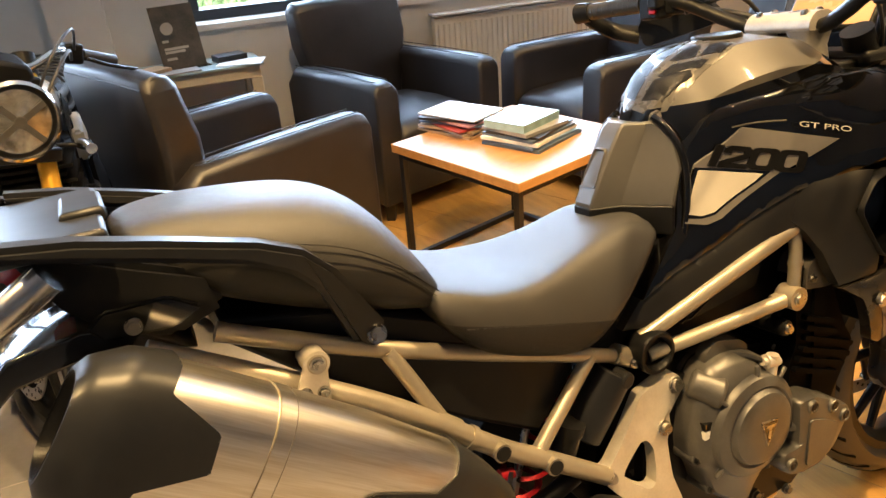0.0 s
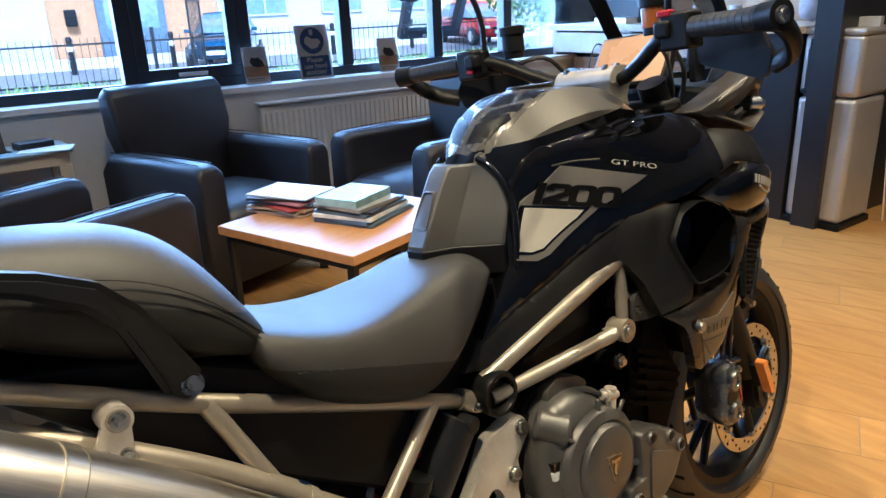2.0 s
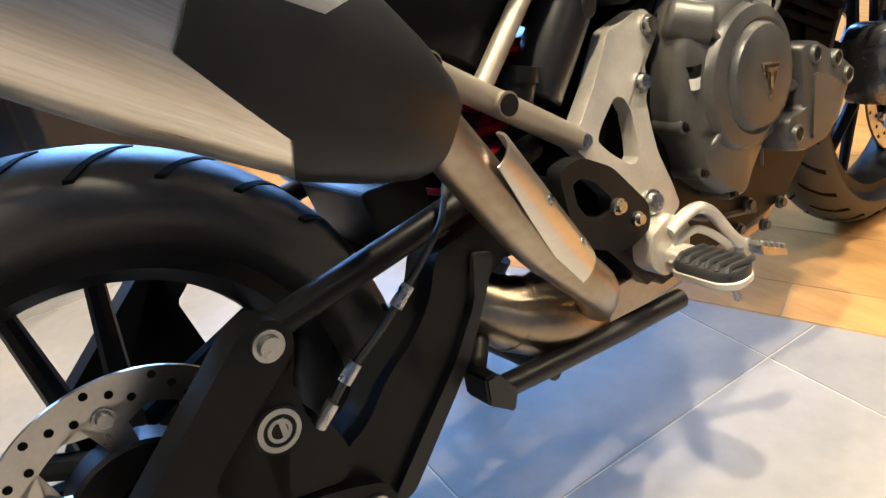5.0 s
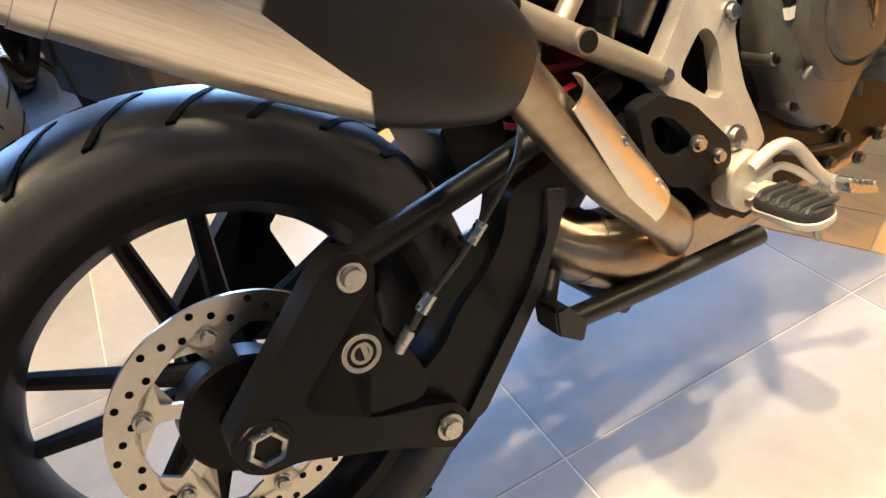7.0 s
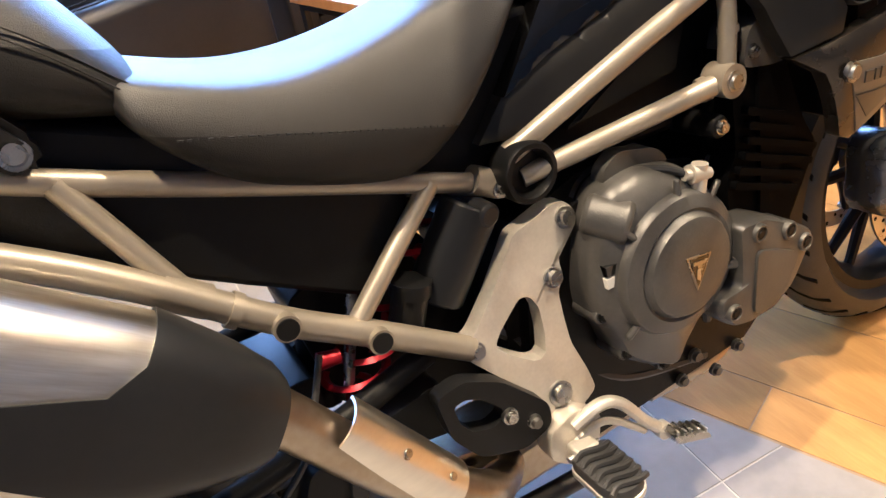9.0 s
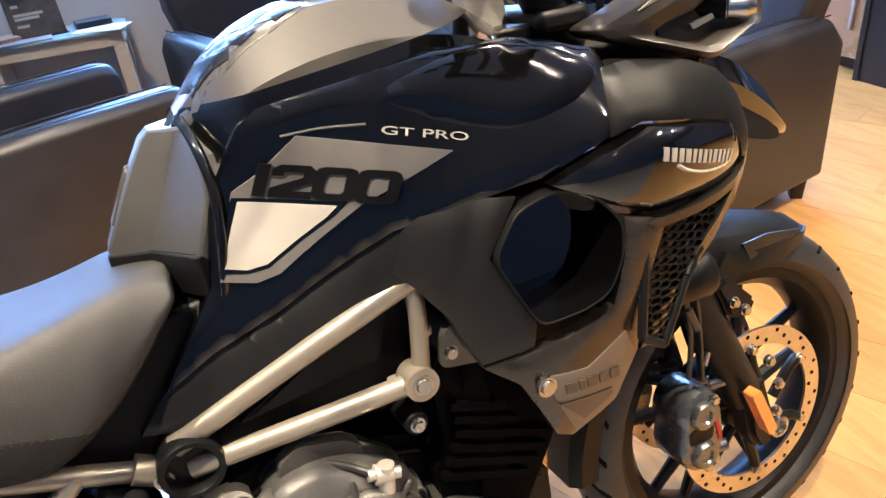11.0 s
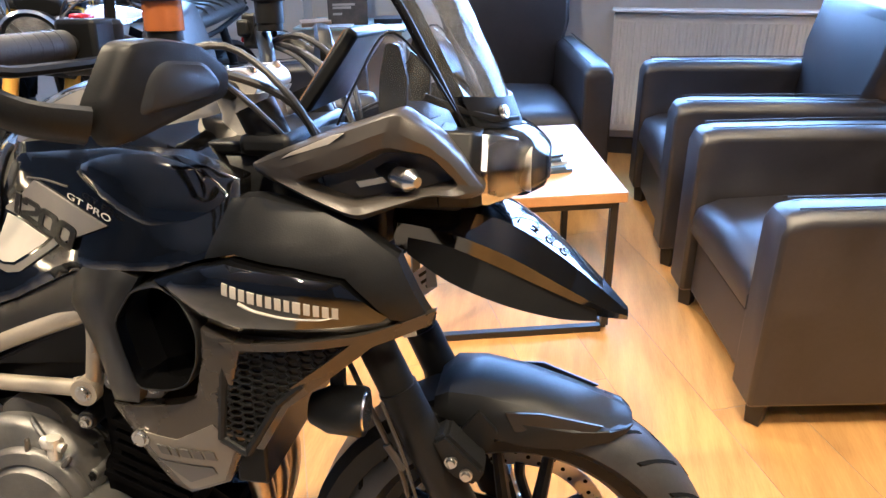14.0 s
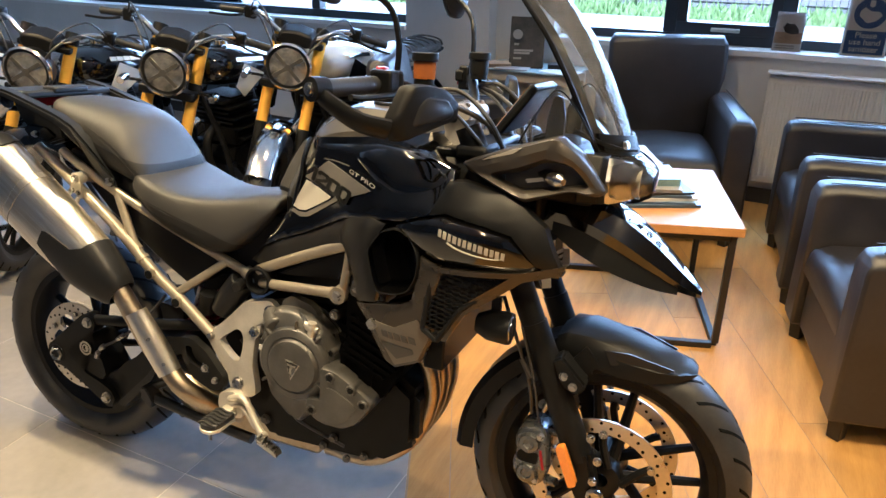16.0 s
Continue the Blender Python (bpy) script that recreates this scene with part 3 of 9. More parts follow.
def one(name, material, build, parent=bike, label="", **kw):
    """One part from a function that fills a bmesh."""
    bm = bmnew()
    build(bm)
    return part(name, bm, material, parent, label, **kw)


# rear suspension
for s in (-1, 1):
    bm = bmnew()
    o = rounded([(0.112, 0.492), (0.130, 0.500), (0.151, 0.494), (0.163, 0.476), (0.157, 0.453), (0.144, 0.441), (0.048, 0.372), (0.056, 0.350), (0.113, 0.308), (0.168, 0.288), (0.204, 0.271), (0.216, 0.244), (0.205, 0.222), (0.184, 0.214), (0.154, 0.238), (0.102, 0.268), (0.022, 0.310), (-0.010, 0.314), (-0.032, 0.333), (-0.032, 0.368)], 0.010, 3)
    prism(bm, o, s * 0.135, s * 0.172, 0.005)
    hub = part("bearing_carrier", bm, M_blackmatt, bike)
    bm = bmnew()
    tube(bm, [(0.148, s * 0.152, 0.479), (0.26, s * 0.155, 0.496), (0.38, s * 0.152, 0.512), (0.52, s * 0.13, 0.53)], 0.0155, seg=12)
    part("torque_rod", bm, M_blackmatt, bike)
    bm = bmnew()
    o = rounded([(0.52, 0.50), (0.391, 0.478), (0.342, 0.472), (0.322, 0.425), (0.290, 0.392), (0.247, 0.366), (0.214, 0.330), (0.176, 0.314), (0.143, 0.275), (0.150, 0.228), (0.190, 0.196), (0.218, 0.205), (0.241, 0.223), (0.316, 0.299), (0.351, 0.336), (0.397, 0.408), (0.434, 0.440), (0.53, 0.42)], 0.016, 3)
    prism(bm, o, s * 0.100, s * 0.152, 0.012)
    sw_ = part("swingarm", bm, M_blackmatt, bike, "black cast swingarm")
    o = rounded([(0.385, 0.455), (0.372, 0.400), (0.330, 0.345), (0.268, 0.285), (0.214, 0.232), (0.226, 0.222), (0.241, 0.226), (0.316, 0.302), (0.351, 0.339), (0.393, 0.408), (0.412, 0.445)], 0.008, 3)
    one("swingarm_rib", M_darkmatt, lambda bm: prism(bm, o, s * 0.150, s * 0.160, 0.003), sw_, "satin edge rib")
    for q, r, h in (((0.186, s * 0.174, 0.247), 0.0145, 0.010), ((0.136, s * 0.174, 0.474), 0.0135, 0.009)):
        bm = bmnew()
        bolt_head(bm, q, r, (0, s, 0), h)
        part("pivot_bolt", bm, M_bolt, hub)
one("axle_cap", M_bolt, lambda bm: lathe(bm, [(0.0, 0.004), (0.014, 0.004), (0.0155, -0.004), (0.020, -0.006), (0.023, -0.002), (0.023, 0.012), (0.0, 0.012)], (0.0, -0.174, 0.347), 6), hub, "hollow steel axle end")
one("axle_boss", M_blackmatt, lambda bm: lathe(bm, [(0.0, 0.0), (0.0285, -0.001), (0.031, 0.003), (0.033, 0.02), (0.0, 0.02)], (0.0, -0.173, 0.347), 28), hub)
bm = bmnew()
prism(bm, rounded([(0.118, 0.428), (0.138, 0.440), (0.150, 0.420), (0.150, 0.384), (0.174, 0.358), (0.184, 0.316), (0.168, 0.296), (0.110, 0.312), (0.056, 0.352), (0.062, 0.380)], 0.010, 3), -0.167, -0.075, 0.006)
cal = part("rear_caliper", bm, M_blackmatt, bike, "black rear brake caliper")
bm = bmnew()
lathe(bm, [(0.0215, -0.0005), (0.0165, -0.0005), (0.0165, 0.001), (0.0215, 0.001)], (0.120, -0.1745, 0.391), 28)
lathe(bm, [(0.012, -0.0005), (0.0085, -0.0005), (0.0085, 0.001), (0.012, 0.001)], (0.120, -0.1745, 0.391), 24)
box(bm, (0.124, -0.1742, 0.391), (0.006, 0.001, 0.022))
part("caliper_mark", bm, M_white, cal, "pale round mark")
one("mark_disc", M_blackmatt, lambda bm: cyl(bm, (0.120, -0.160, 0.391), (0.120, -0.1735, 0.391), 0.026, 0.0245, seg=28), cal)
one("caliper_recess", M_engdark, lambda bm: prism(bm, rounded([(0.072, 0.366), (0.098, 0.372), (0.112, 0.340), (0.078, 0.352)], 0.006, 3), -0.1685, -0.166, 0.0008), cal)
bm = bmnew()
tube(bm, [(0.160, -0.172, 0.372), (0.180, -0.182, 0.398), (0.204, -0.185, 0.420), (0.242, -0.185, 0.441), (0.274, -0.185, 0.464), (0.316, -0.182, 0.494), (0.350, -0.175, 0.525), (0.40, -0.14, 0.60)], 0.004, seg=8)
part("brake_hose", bm, M_rubber, bike)
for a_, b_ in (((0.158, -0.171, 0.371), (0.176, -0.180, 0.393)), ((0.190, -0.184, 0.408), (0.206, -0.186, 0.422)), ((0.262, -0.186, 0.455), (0.282, -0.186, 0.470))):
    one("hose_fitting", M_bolt, lambda bm: cyl(bm, a_, b_, 0.007))
bm = bmnew()
tube(bm, [(0.41, 0, 0.45), (0.45, 0, 0.60), (0.51, 0, 0.75)], 0.030, seg=14)
part("shock_absorber", bm, M_engdark, bike)
# added block: keeps the bright floor from showing through the dark gap
one("suspension_linkage", M_engdark, lambda bm: prism(bm, rounded([(0.40, 0.62), (0.57, 0.66), (0.66, 0.50), (0.64, 0.36), (0.52, 0.36), (0.42, 0.46)], 0.02, 3), -0.035, 0.06, 0.01), label="plain black block added to fill the dark gap round the linkage")
for k in range(7):
    one("spring_coil", M_red, lambda bm: lathe(bm, [(0.040, -0.005), (0.046, 0), (0.040, 0.005), (0.034, 0)], (0.425 + 0.026 * k, -0.055, 0.478 + 0.026 * k), 24, "z"))
for a_, b_ in (((0.425, -0.085, 0.490), (0.452, -0.085, 0.480)), ((0.405, -0.09, 0.560), (0.430, -0.09, 0.555)), ((0.570, -0.06, 0.620), (0.592, -0.06, 0.605)), ((0.500, -0.075, 0.562), (0.526, -0.075, 0.552))):
    one("anodised_fitting", M_red, lambda bm: cyl(bm, a_, b_, 0.011, 0.009, seg=14), label="small red anodised fitting")
one("shock_rod", M_bolt, lambda bm: cyl(bm, (0.43, -0.08, 0.50), (0.47, -0.08, 0.62), 0.007, seg=12))

# side and centre stands
bm = bmnew()
tube(bm, [(0.700, -0.175, 0.252), (0.53, -0.177, 0.272), (0.368, -0.174, 0.292)], 0.0145, seg=12)
prism(bm, [(0.340, 0.330), (0.358, 0.328), (0.382, 0.292), (0.372, 0.268), (0.338, 0.296)], -0.196, -0.152, 0.003)
tube(bm, [(0.352, -0.16, 0.318), (0.42, -0.10, 0.335), (0.50, -0.05, 0.34)], 0.012, seg=10)
tube(bm, [(0.655, 0.175, 0.262), (0.53, 0.175, 0.255), (0.40, 0.17, 0.262)], 0.014, seg=10)
box(bm, (0.368, 0.168, 0.272), (0.055, 0.038, 0.05))
tube(bm, [(0.46, -0.17, 0.262), (0.46, 0.17, 0.262)], 0.011)
part("centre_stand", bm, M_blacksteel, bike, "folded black centre stand", bevel=0.003)
bm = bmnew()
tube(bm, [(0.66, 0.15, 0.26), (0.61, 0.22, 0.13), (0.58, 0.275, -0.028)], 0.014, seg=10)
cyl(bm, (0.58, 0.278, -0.042), (0.58, 0.274, -0.028), 0.035)
part("side_stand", bm, M_blacksteel, bike)

# subframe and main frame
for s in (-1, 1):
    one("subframe_tube", M_silver, lambda bm: tube(bm, [(0.04, s * 0.118, 0.955), (0.12, s * 0.125, 0.918), (0.227, s * 0.125, 0.868), (0.375, s * 0.12, 0.805), (0.53, s * 0.112, 0.742), (0.662, s * 0.10, 0.686)], 0.0125, seg=12, n=4), label="silver painted upper subframe tube")
    one("subframe_tube", M_silver, lambda bm: tube(bm, [(-0.04, s * 0.128, 0.960), (0.05, s * 0.135, 0.905), (0.18, s * 0.145, 0.822), (0.265, s * 0.148, 0.758), (0.375, s * 0.151, 0.662), (0.461, s * 0.151, 0.600), (0.565, s * 0.158, 0.525)], 0.0155, seg=12, n=4), label="silver painted lower subframe tube")
    one("subframe_brace", M_silver, lambda bm: tube(bm, [(0.243, s * 0.128, 0.860), (0.30, s * 0.142, 0.735)], 0.012, seg=10))
    one("subframe_brace", M_silver, lambda bm: tube(bm, [(0.585, s * 0.11, 0.718), (0.445, s * 0.146, 0.615)], 0.012, seg=10))
    one("weld_collar", M_silver, lambda bm: cyl(bm, (0.332, s * 0.149, 0.698), (0.340, s * 0.150, 0.691), 0.0185, seg=16))
    one("weld_collar", M_silver, lambda bm: cyl(bm, (0.283, s * 0.145, 0.742), (0.318, s * 0.146, 0.712), 0.018, 0.0175, seg=16))
    one("frame_lug", M_silver, lambda bm: cyl(bm, (0.64, s * 0.105, 0.700), (0.675, s * 0.105, 0.680), 0.018))
    for x, z in ((0.374, 0.662), (0.461, 0.598)):
        b_ = one("frame_boss", M_silver, lambda bm: cyl(bm, (x, s * 0.155, z), (x, s * 0.172, z), 0.0145, seg=20))
        one("boss_cap", M_blackmatt, lambda bm: cyl(bm, (x, s * 0.1715, z), (x, s * 0.1745, z), 0.0118, seg=20), b_, "black plug")
    one("frame_rail", M_silver, lambda bm: tube(bm, [(0.69, s * 0.115, 0.715), (0.84, s * 0.150, 0.785), (0.985, s * 0.175, 0.845)], 0.0140, seg=14), label="silver painted upper frame rail")
    one("frame_rail", M_silver, lambda bm: tube(bm, [(0.70, s * 0.118, 0.682), (0.84, s * 0.158, 0.705), (0.966, s * 0.185, 0.722)], 0.0130, seg=14), label="silver painted lower frame rail")
    one("frame_strut", M_silver, lambda bm: tube(bm, [(0.972, s * 0.184, 0.715), (0.985, s * 0.178, 0.80), (0.985, s * 0.172, 0.85)], 0.0112, seg=12))
    one("frame_node", M_silver, lambda bm: cyl(bm, (0.968, s * 0.165, 0.722), (0.968, s * 0.200, 0.722), 0.021, seg=24))
    one("weld_collar", M_silver, lambda bm: cyl(bm, (0.938, s * 0.172, 0.7155), (0.948, s * 0.176, 0.718), 0.0155, seg=16))
    one("weld_collar", M_silver, lambda bm: cyl(bm, (0.985, s * 0.1785, 0.775), (0.985, s * 0.178, 0.783), 0.0130, seg=16))
bm = bmnew()
shell(bm, [(0.56, [(0, 0.86), (0.08, 0.84), (0.085, 0.70), (0, 0.68)]), (0.72, [(0, 0.88), (0.085, 0.86), (0.095, 0.66), (0, 0.62)]), (0.98, [(0, 0.90), (0.12, 0.88), (0.13, 0.66), (0, 0.62)]), (1.14, [(0, 0.92), (0.15, 0.90), (0.13, 0.74), (0, 0.72)])])
part("air_box", bm, M_engdark, bike, bevel=0.006)
for s in (-1, 1):
    bm = bmnew()
    prism(bm, [(0.76, 0.722), (0.94, 0.737), (0.965, 0.81), (0.935, 0.812)], s * 0.115, s * 0.138, 0.004)
    part("frame_infill", bm, M_blackmatt, bike, "black frame infill panel")
for s in (-1, 1):
    bm = bmnew()
    lathe(bm, [(q[0], s * q[1]) for q in ((0.038, -0.030), (0.038, 0.003), (0.0355, 0.0075), (0.030, 0.0075), (0.0275, 0.003), (0.026, -0.012), (0.0, -0.013), (0.0, -0.030))], (0.701, s * 0.135, 0.692), 40)
    part("pivot_cap", bm, M_blackmatt, bike, "hollow round black pivot cap", smooth=50)
for s in (-1, 1):
    bm = bmnew()
    o = rounded([(0.723, 0.641), (0.740, 0.640), (0.754, 0.625), (0.753, 0.604), (0.735, 0.596), (0.721, 0.591), (0.712, 0.570), (0.714, 0.549), (0.700, 0.537), (0.698, 0.502), (0.698, 0.466), (0.711, 0.421), (0.717, 0.388), (0.676, 0.371), (0.641, 0.390), (0.628, 0.426), (0.615, 0.443), (0.578, 0.487), (0.553, 0.519), (0.554, 0.537), (0.571, 0.540), (0.608, 0.572), (0.645, 0.612), (0.660, 0.629), (0.689, 0.634)], 0.009, 3)
    h = rounded([(0.643, 0.554), (0.658, 0.550), (0.667, 0.530), (0.665, 0.496), (0.658, 0.468), (0.642, 0.468), (0.614, 0.490), (0.593, 0.513), (0.606, 0.528)], 0.008, 4)
    lean = lambda x, z: 0.283 - 0.0527 * x - 0.1715 * z
    ring_plate(bm, o, [rim_point(h, (0.636, 0.512), p) for p in o], -s * 0.024, 0)
    for v in bm.verts:
        v.co.y += s * lean(v.co.x, v.co.z)
    hg = part("footrest_hanger", bm, M_alu, bike, "pale cast footrest hanger", bevel=0.004)
    for x, z, r in ((0.737, 0.619, 0.0125), (0.697, 0.557, 0.0115), (0.661, 0.412, 0.015), (0.568, 0.523, 0.0095)):
        bm = bmnew()
        bolt_head(bm, (x, s * (lean(x, z) + 0.002), z), r, (0, s, 0.2), 0.009)
        part("hanger_bolt", bm, M_bolt, hg)
    bm = bmnew()
    o = rounded([(0.491, 0.515), (0.528, 0.520), (0.575, 0.492), (0.632, 0.425), (0.630, 0.392), (0.588, 0.380), (0.528, 0.405), (0.498, 0.452)], 0.012, 3)
    h = [(0.5425 + (x - 0.5425) * 0.42 - 0.012, 0.465 + (z - 0.465) * 0.42 + 0.008) for x, z in o]
    ring_plate(bm, o, h, s * 0.176, s * 0.198)
    hgp = part("heel_guard", bm, M_blackmatt, bike, "black plastic heel guard")
    bm = bmnew()
    bolt_head(bm, (0.574, s * 0.201, 0.443), 0.009, (0, s, 0))
    bolt_head(bm, (0.605, s * 0.201, 0.415), 0.008, (0, s, 0))
    part("guard_bolt", bm, M_bolt, hgp)
    pl_ = rounded([(0.625, s * 0.222), (0.690, s * 0.222), (0.688, s * 0.292), (0.672, s * 0.310), (0.642, s * 0.310), (0.625, s * 0.292)], 0.014, 4)
    lay = lambda f, z: [(0.657 + (x - 0.657) * f, s * 0.266 + (y - s * 0.266) * (1 + (f - 1) * 0.6), z - 0.05 * abs(y - s * 0.22)) for x, y in pl_]
    peg = one("footpeg", M_alu, lambda bm: loft(bm, [lay(0.9, 0.330), lay(1.0, 0.333), lay(1.0, 0.340), lay(0.9, 0.342)], True, True), label="alloy footpeg with a black ribbed rubber tread")
    tread = one("tread", M_rubber, lambda bm: loft(bm, [lay(0.94, 0.341), lay(0.95, 0.350), lay(0.88, 0.354)], True, True), peg, "black rubber tread")
    for k in range(6):
        yy = s * (0.233 + 0.0132 * k)
        one("tread_rib", M_rubber, lambda bm: tube(bm, [(0.631, yy, 0.352 - 0.05 * abs(yy - s * 0.22)), (0.645, yy + 0.004, 0.356 - 0.05 * abs(yy - s * 0.22)), (0.669, yy - 0.004, 0.356 - 0.05 * abs(yy - s * 0.22)), (0.684, yy, 0.352 - 0.05 * abs(yy - s * 0.22))], 0.0042, seg=6, n=3), tread)
    one("peg_bracket", M_alu, lambda bm: prism(bm, rounded([(0.62, 0.385), (0.665, 0.40), (0.70, 0.37), (0.69, 0.325), (0.64, 0.32), (0.615, 0.345)], 0.01, 3), s * 0.175, s * 0.205, 0.004), peg)
    one("peg_clevis", M_alu, lambda bm: box(bm, (0.657, s * 0.215, 0.342), (0.034, 0.03, 0.03)), peg, bevel=0.004)
    one("peg_pin", M_bolt, lambda bm: cyl(bm, (0.632, s * 0.217, 0.343), (0.682, s * 0.217, 0.343), 0.005, seg=10), peg)
    one("peg_feeler", M_bolt, lambda bm: cyl(bm, (0.655, s * 0.288, 0.333), (0.66, s * 0.294, 0.302), 0.0045, seg=10), peg)
bm = bmnew()
tube(bm, [(0.655, -0.205, 0.378), (0.695, -0.213, 0.394), (0.722, -0.219, 0.382), (0.752, -0.226, 0.338), (0.775, -0.230, 0.312)], 0.008, seg=10, flat=1.2)
tube(bm, [(0.655, -0.205, 0.352), (0.690, -0.212, 0.366), (0.715, -0.218, 0.356), (0.748, -0.226, 0.325)], 0.0055, seg=8)
cyl(bm, (0.775, -0.224, 0.312), (0.775, -0.238, 0.312), 0.012)
pd = part("brake_pedal", bm, M_alu, bike, "pale alloy brake pedal")
tip = one("pedal_tip", M_bolt, lambda bm: prism(bm, rounded([(0.770, 0.320), (0.830, 0.290), (0.834, 0.278), (0.774, 0.304)], 0.004), -0.258, -0.232, 0.002), pd)
for k in range(5):
    one("tip_tooth", M_bolt, lambda bm: box(bm, (0, 0, 0), (0.004, 0.026, 0.008), pose(0.777 + k * 0.0122, -0.245, 0.3195 - 0.0061 * k, 0, 27, 0)), tip, bevel=0.0015)
bm = bmnew()
tube(bm, [(0.70, 0.20, 0.38), (0.78, 0.21, 0.33), (0.82, 0.215, 0.33)], 0.008)
cyl(bm, (0.82, 0.21, 0.33), (0.82, 0.26, 0.33), 0.011)
part("gear_lever", bm, M_alu, bike)

# engine
bm = bmnew()
prism(bm, [(0.66, 0.62), (0.80, 0.66), (0.98, 0.60), (1.16, 0.47), (1.16, 0.33), (1.05, 0.25), (0.72, 0.24), (0.62, 0.36)], -0.135, 0.135, 0.02)
eng = part("crankcase", bm, M_engdark, bike)
M_block = mat("black_cylinder_casting", (0.003, 0.003, 0.0034), 0.5, var=0.2, scale=20, bump=0.15, bump_scale=500, spec=0.015)
block_o = [(0.985, 0.715), (1.000, 0.752), (1.072, 0.752), (1.090, 0.690), (1.112, 0.630), (1.146, 0.575), (1.127, 0.540), (1.085, 0.470), (0.972, 0.490), (0.968, 0.588), (0.990, 0.620), (0.984, 0.671)]
cb = one("cylinder_block", M_block, lambda bm: prism(bm, rounded(block_o, 0.012, 3), -0.182, 0.182, 0.014), label="black cast cylinder block with slanting fins", smooth=40)
for s in (-1, 1):
    # fins fall forward across the block, with a ridge down its middle
    for x0, z0, ln in ((1.000, 0.678, 0.085), (1.002, 0.658, 0.095), (1.000, 0.638, 0.145), (0.992, 0.619, 0.145), (0.982, 0.602, 0.140), (0.974, 0.584, 0.130)):
        one("cooling_fin", M_block, lambda bm: prism(bm, rounded([(x0, z0), (x0 + ln * 0.92, z0 - ln * 0.39), (x0 + ln * 0.92 - 0.004, z0 - ln * 0.39 - 0.009), (x0 - 0.003, z0 - 0.010)], 0.003, 2), s * 0.176, s * 0.193, 0.002), cb)
    one("block_ridge", M_block, lambda bm: prism(bm, rounded([(1.024, 0.730), (1.046, 0.724), (1.064, 0.590), (1.058, 0.500), (1.022, 0.510), (1.026, 0.590)], 0.006, 2), s * 0.176, s * 0.188, 0.004), cb)
    one("cam_cover", M_engine, lambda bm: prism(bm, rounded([(0.995, 0.728), (1.005, 0.770), (1.027, 0.784), (1.065, 0.776), (1.091, 0.750), (1.093, 0.718), (1.055, 0.716)], 0.014, 4), s * 0.130, s * 0.190, 0.010), label="dark grey cast cam cover", smooth=50)
    for x, z in ((0.955, 0.666), (1.013, 0.744), (1.077, 0.734)):
        one("block_stud", M_bolt, lambda bm: bolt_head(bm, (x, s * 0.188, z), 0.0085, (0, s, 0), 0.008), cb)
    one("block_lug", M_engdark, lambda bm: cyl(bm, (0.955, s * 0.11, 0.666), (0.955, s * 0.188, 0.666), 0.017, 0.015, seg=18), cb, bevel=0.003)
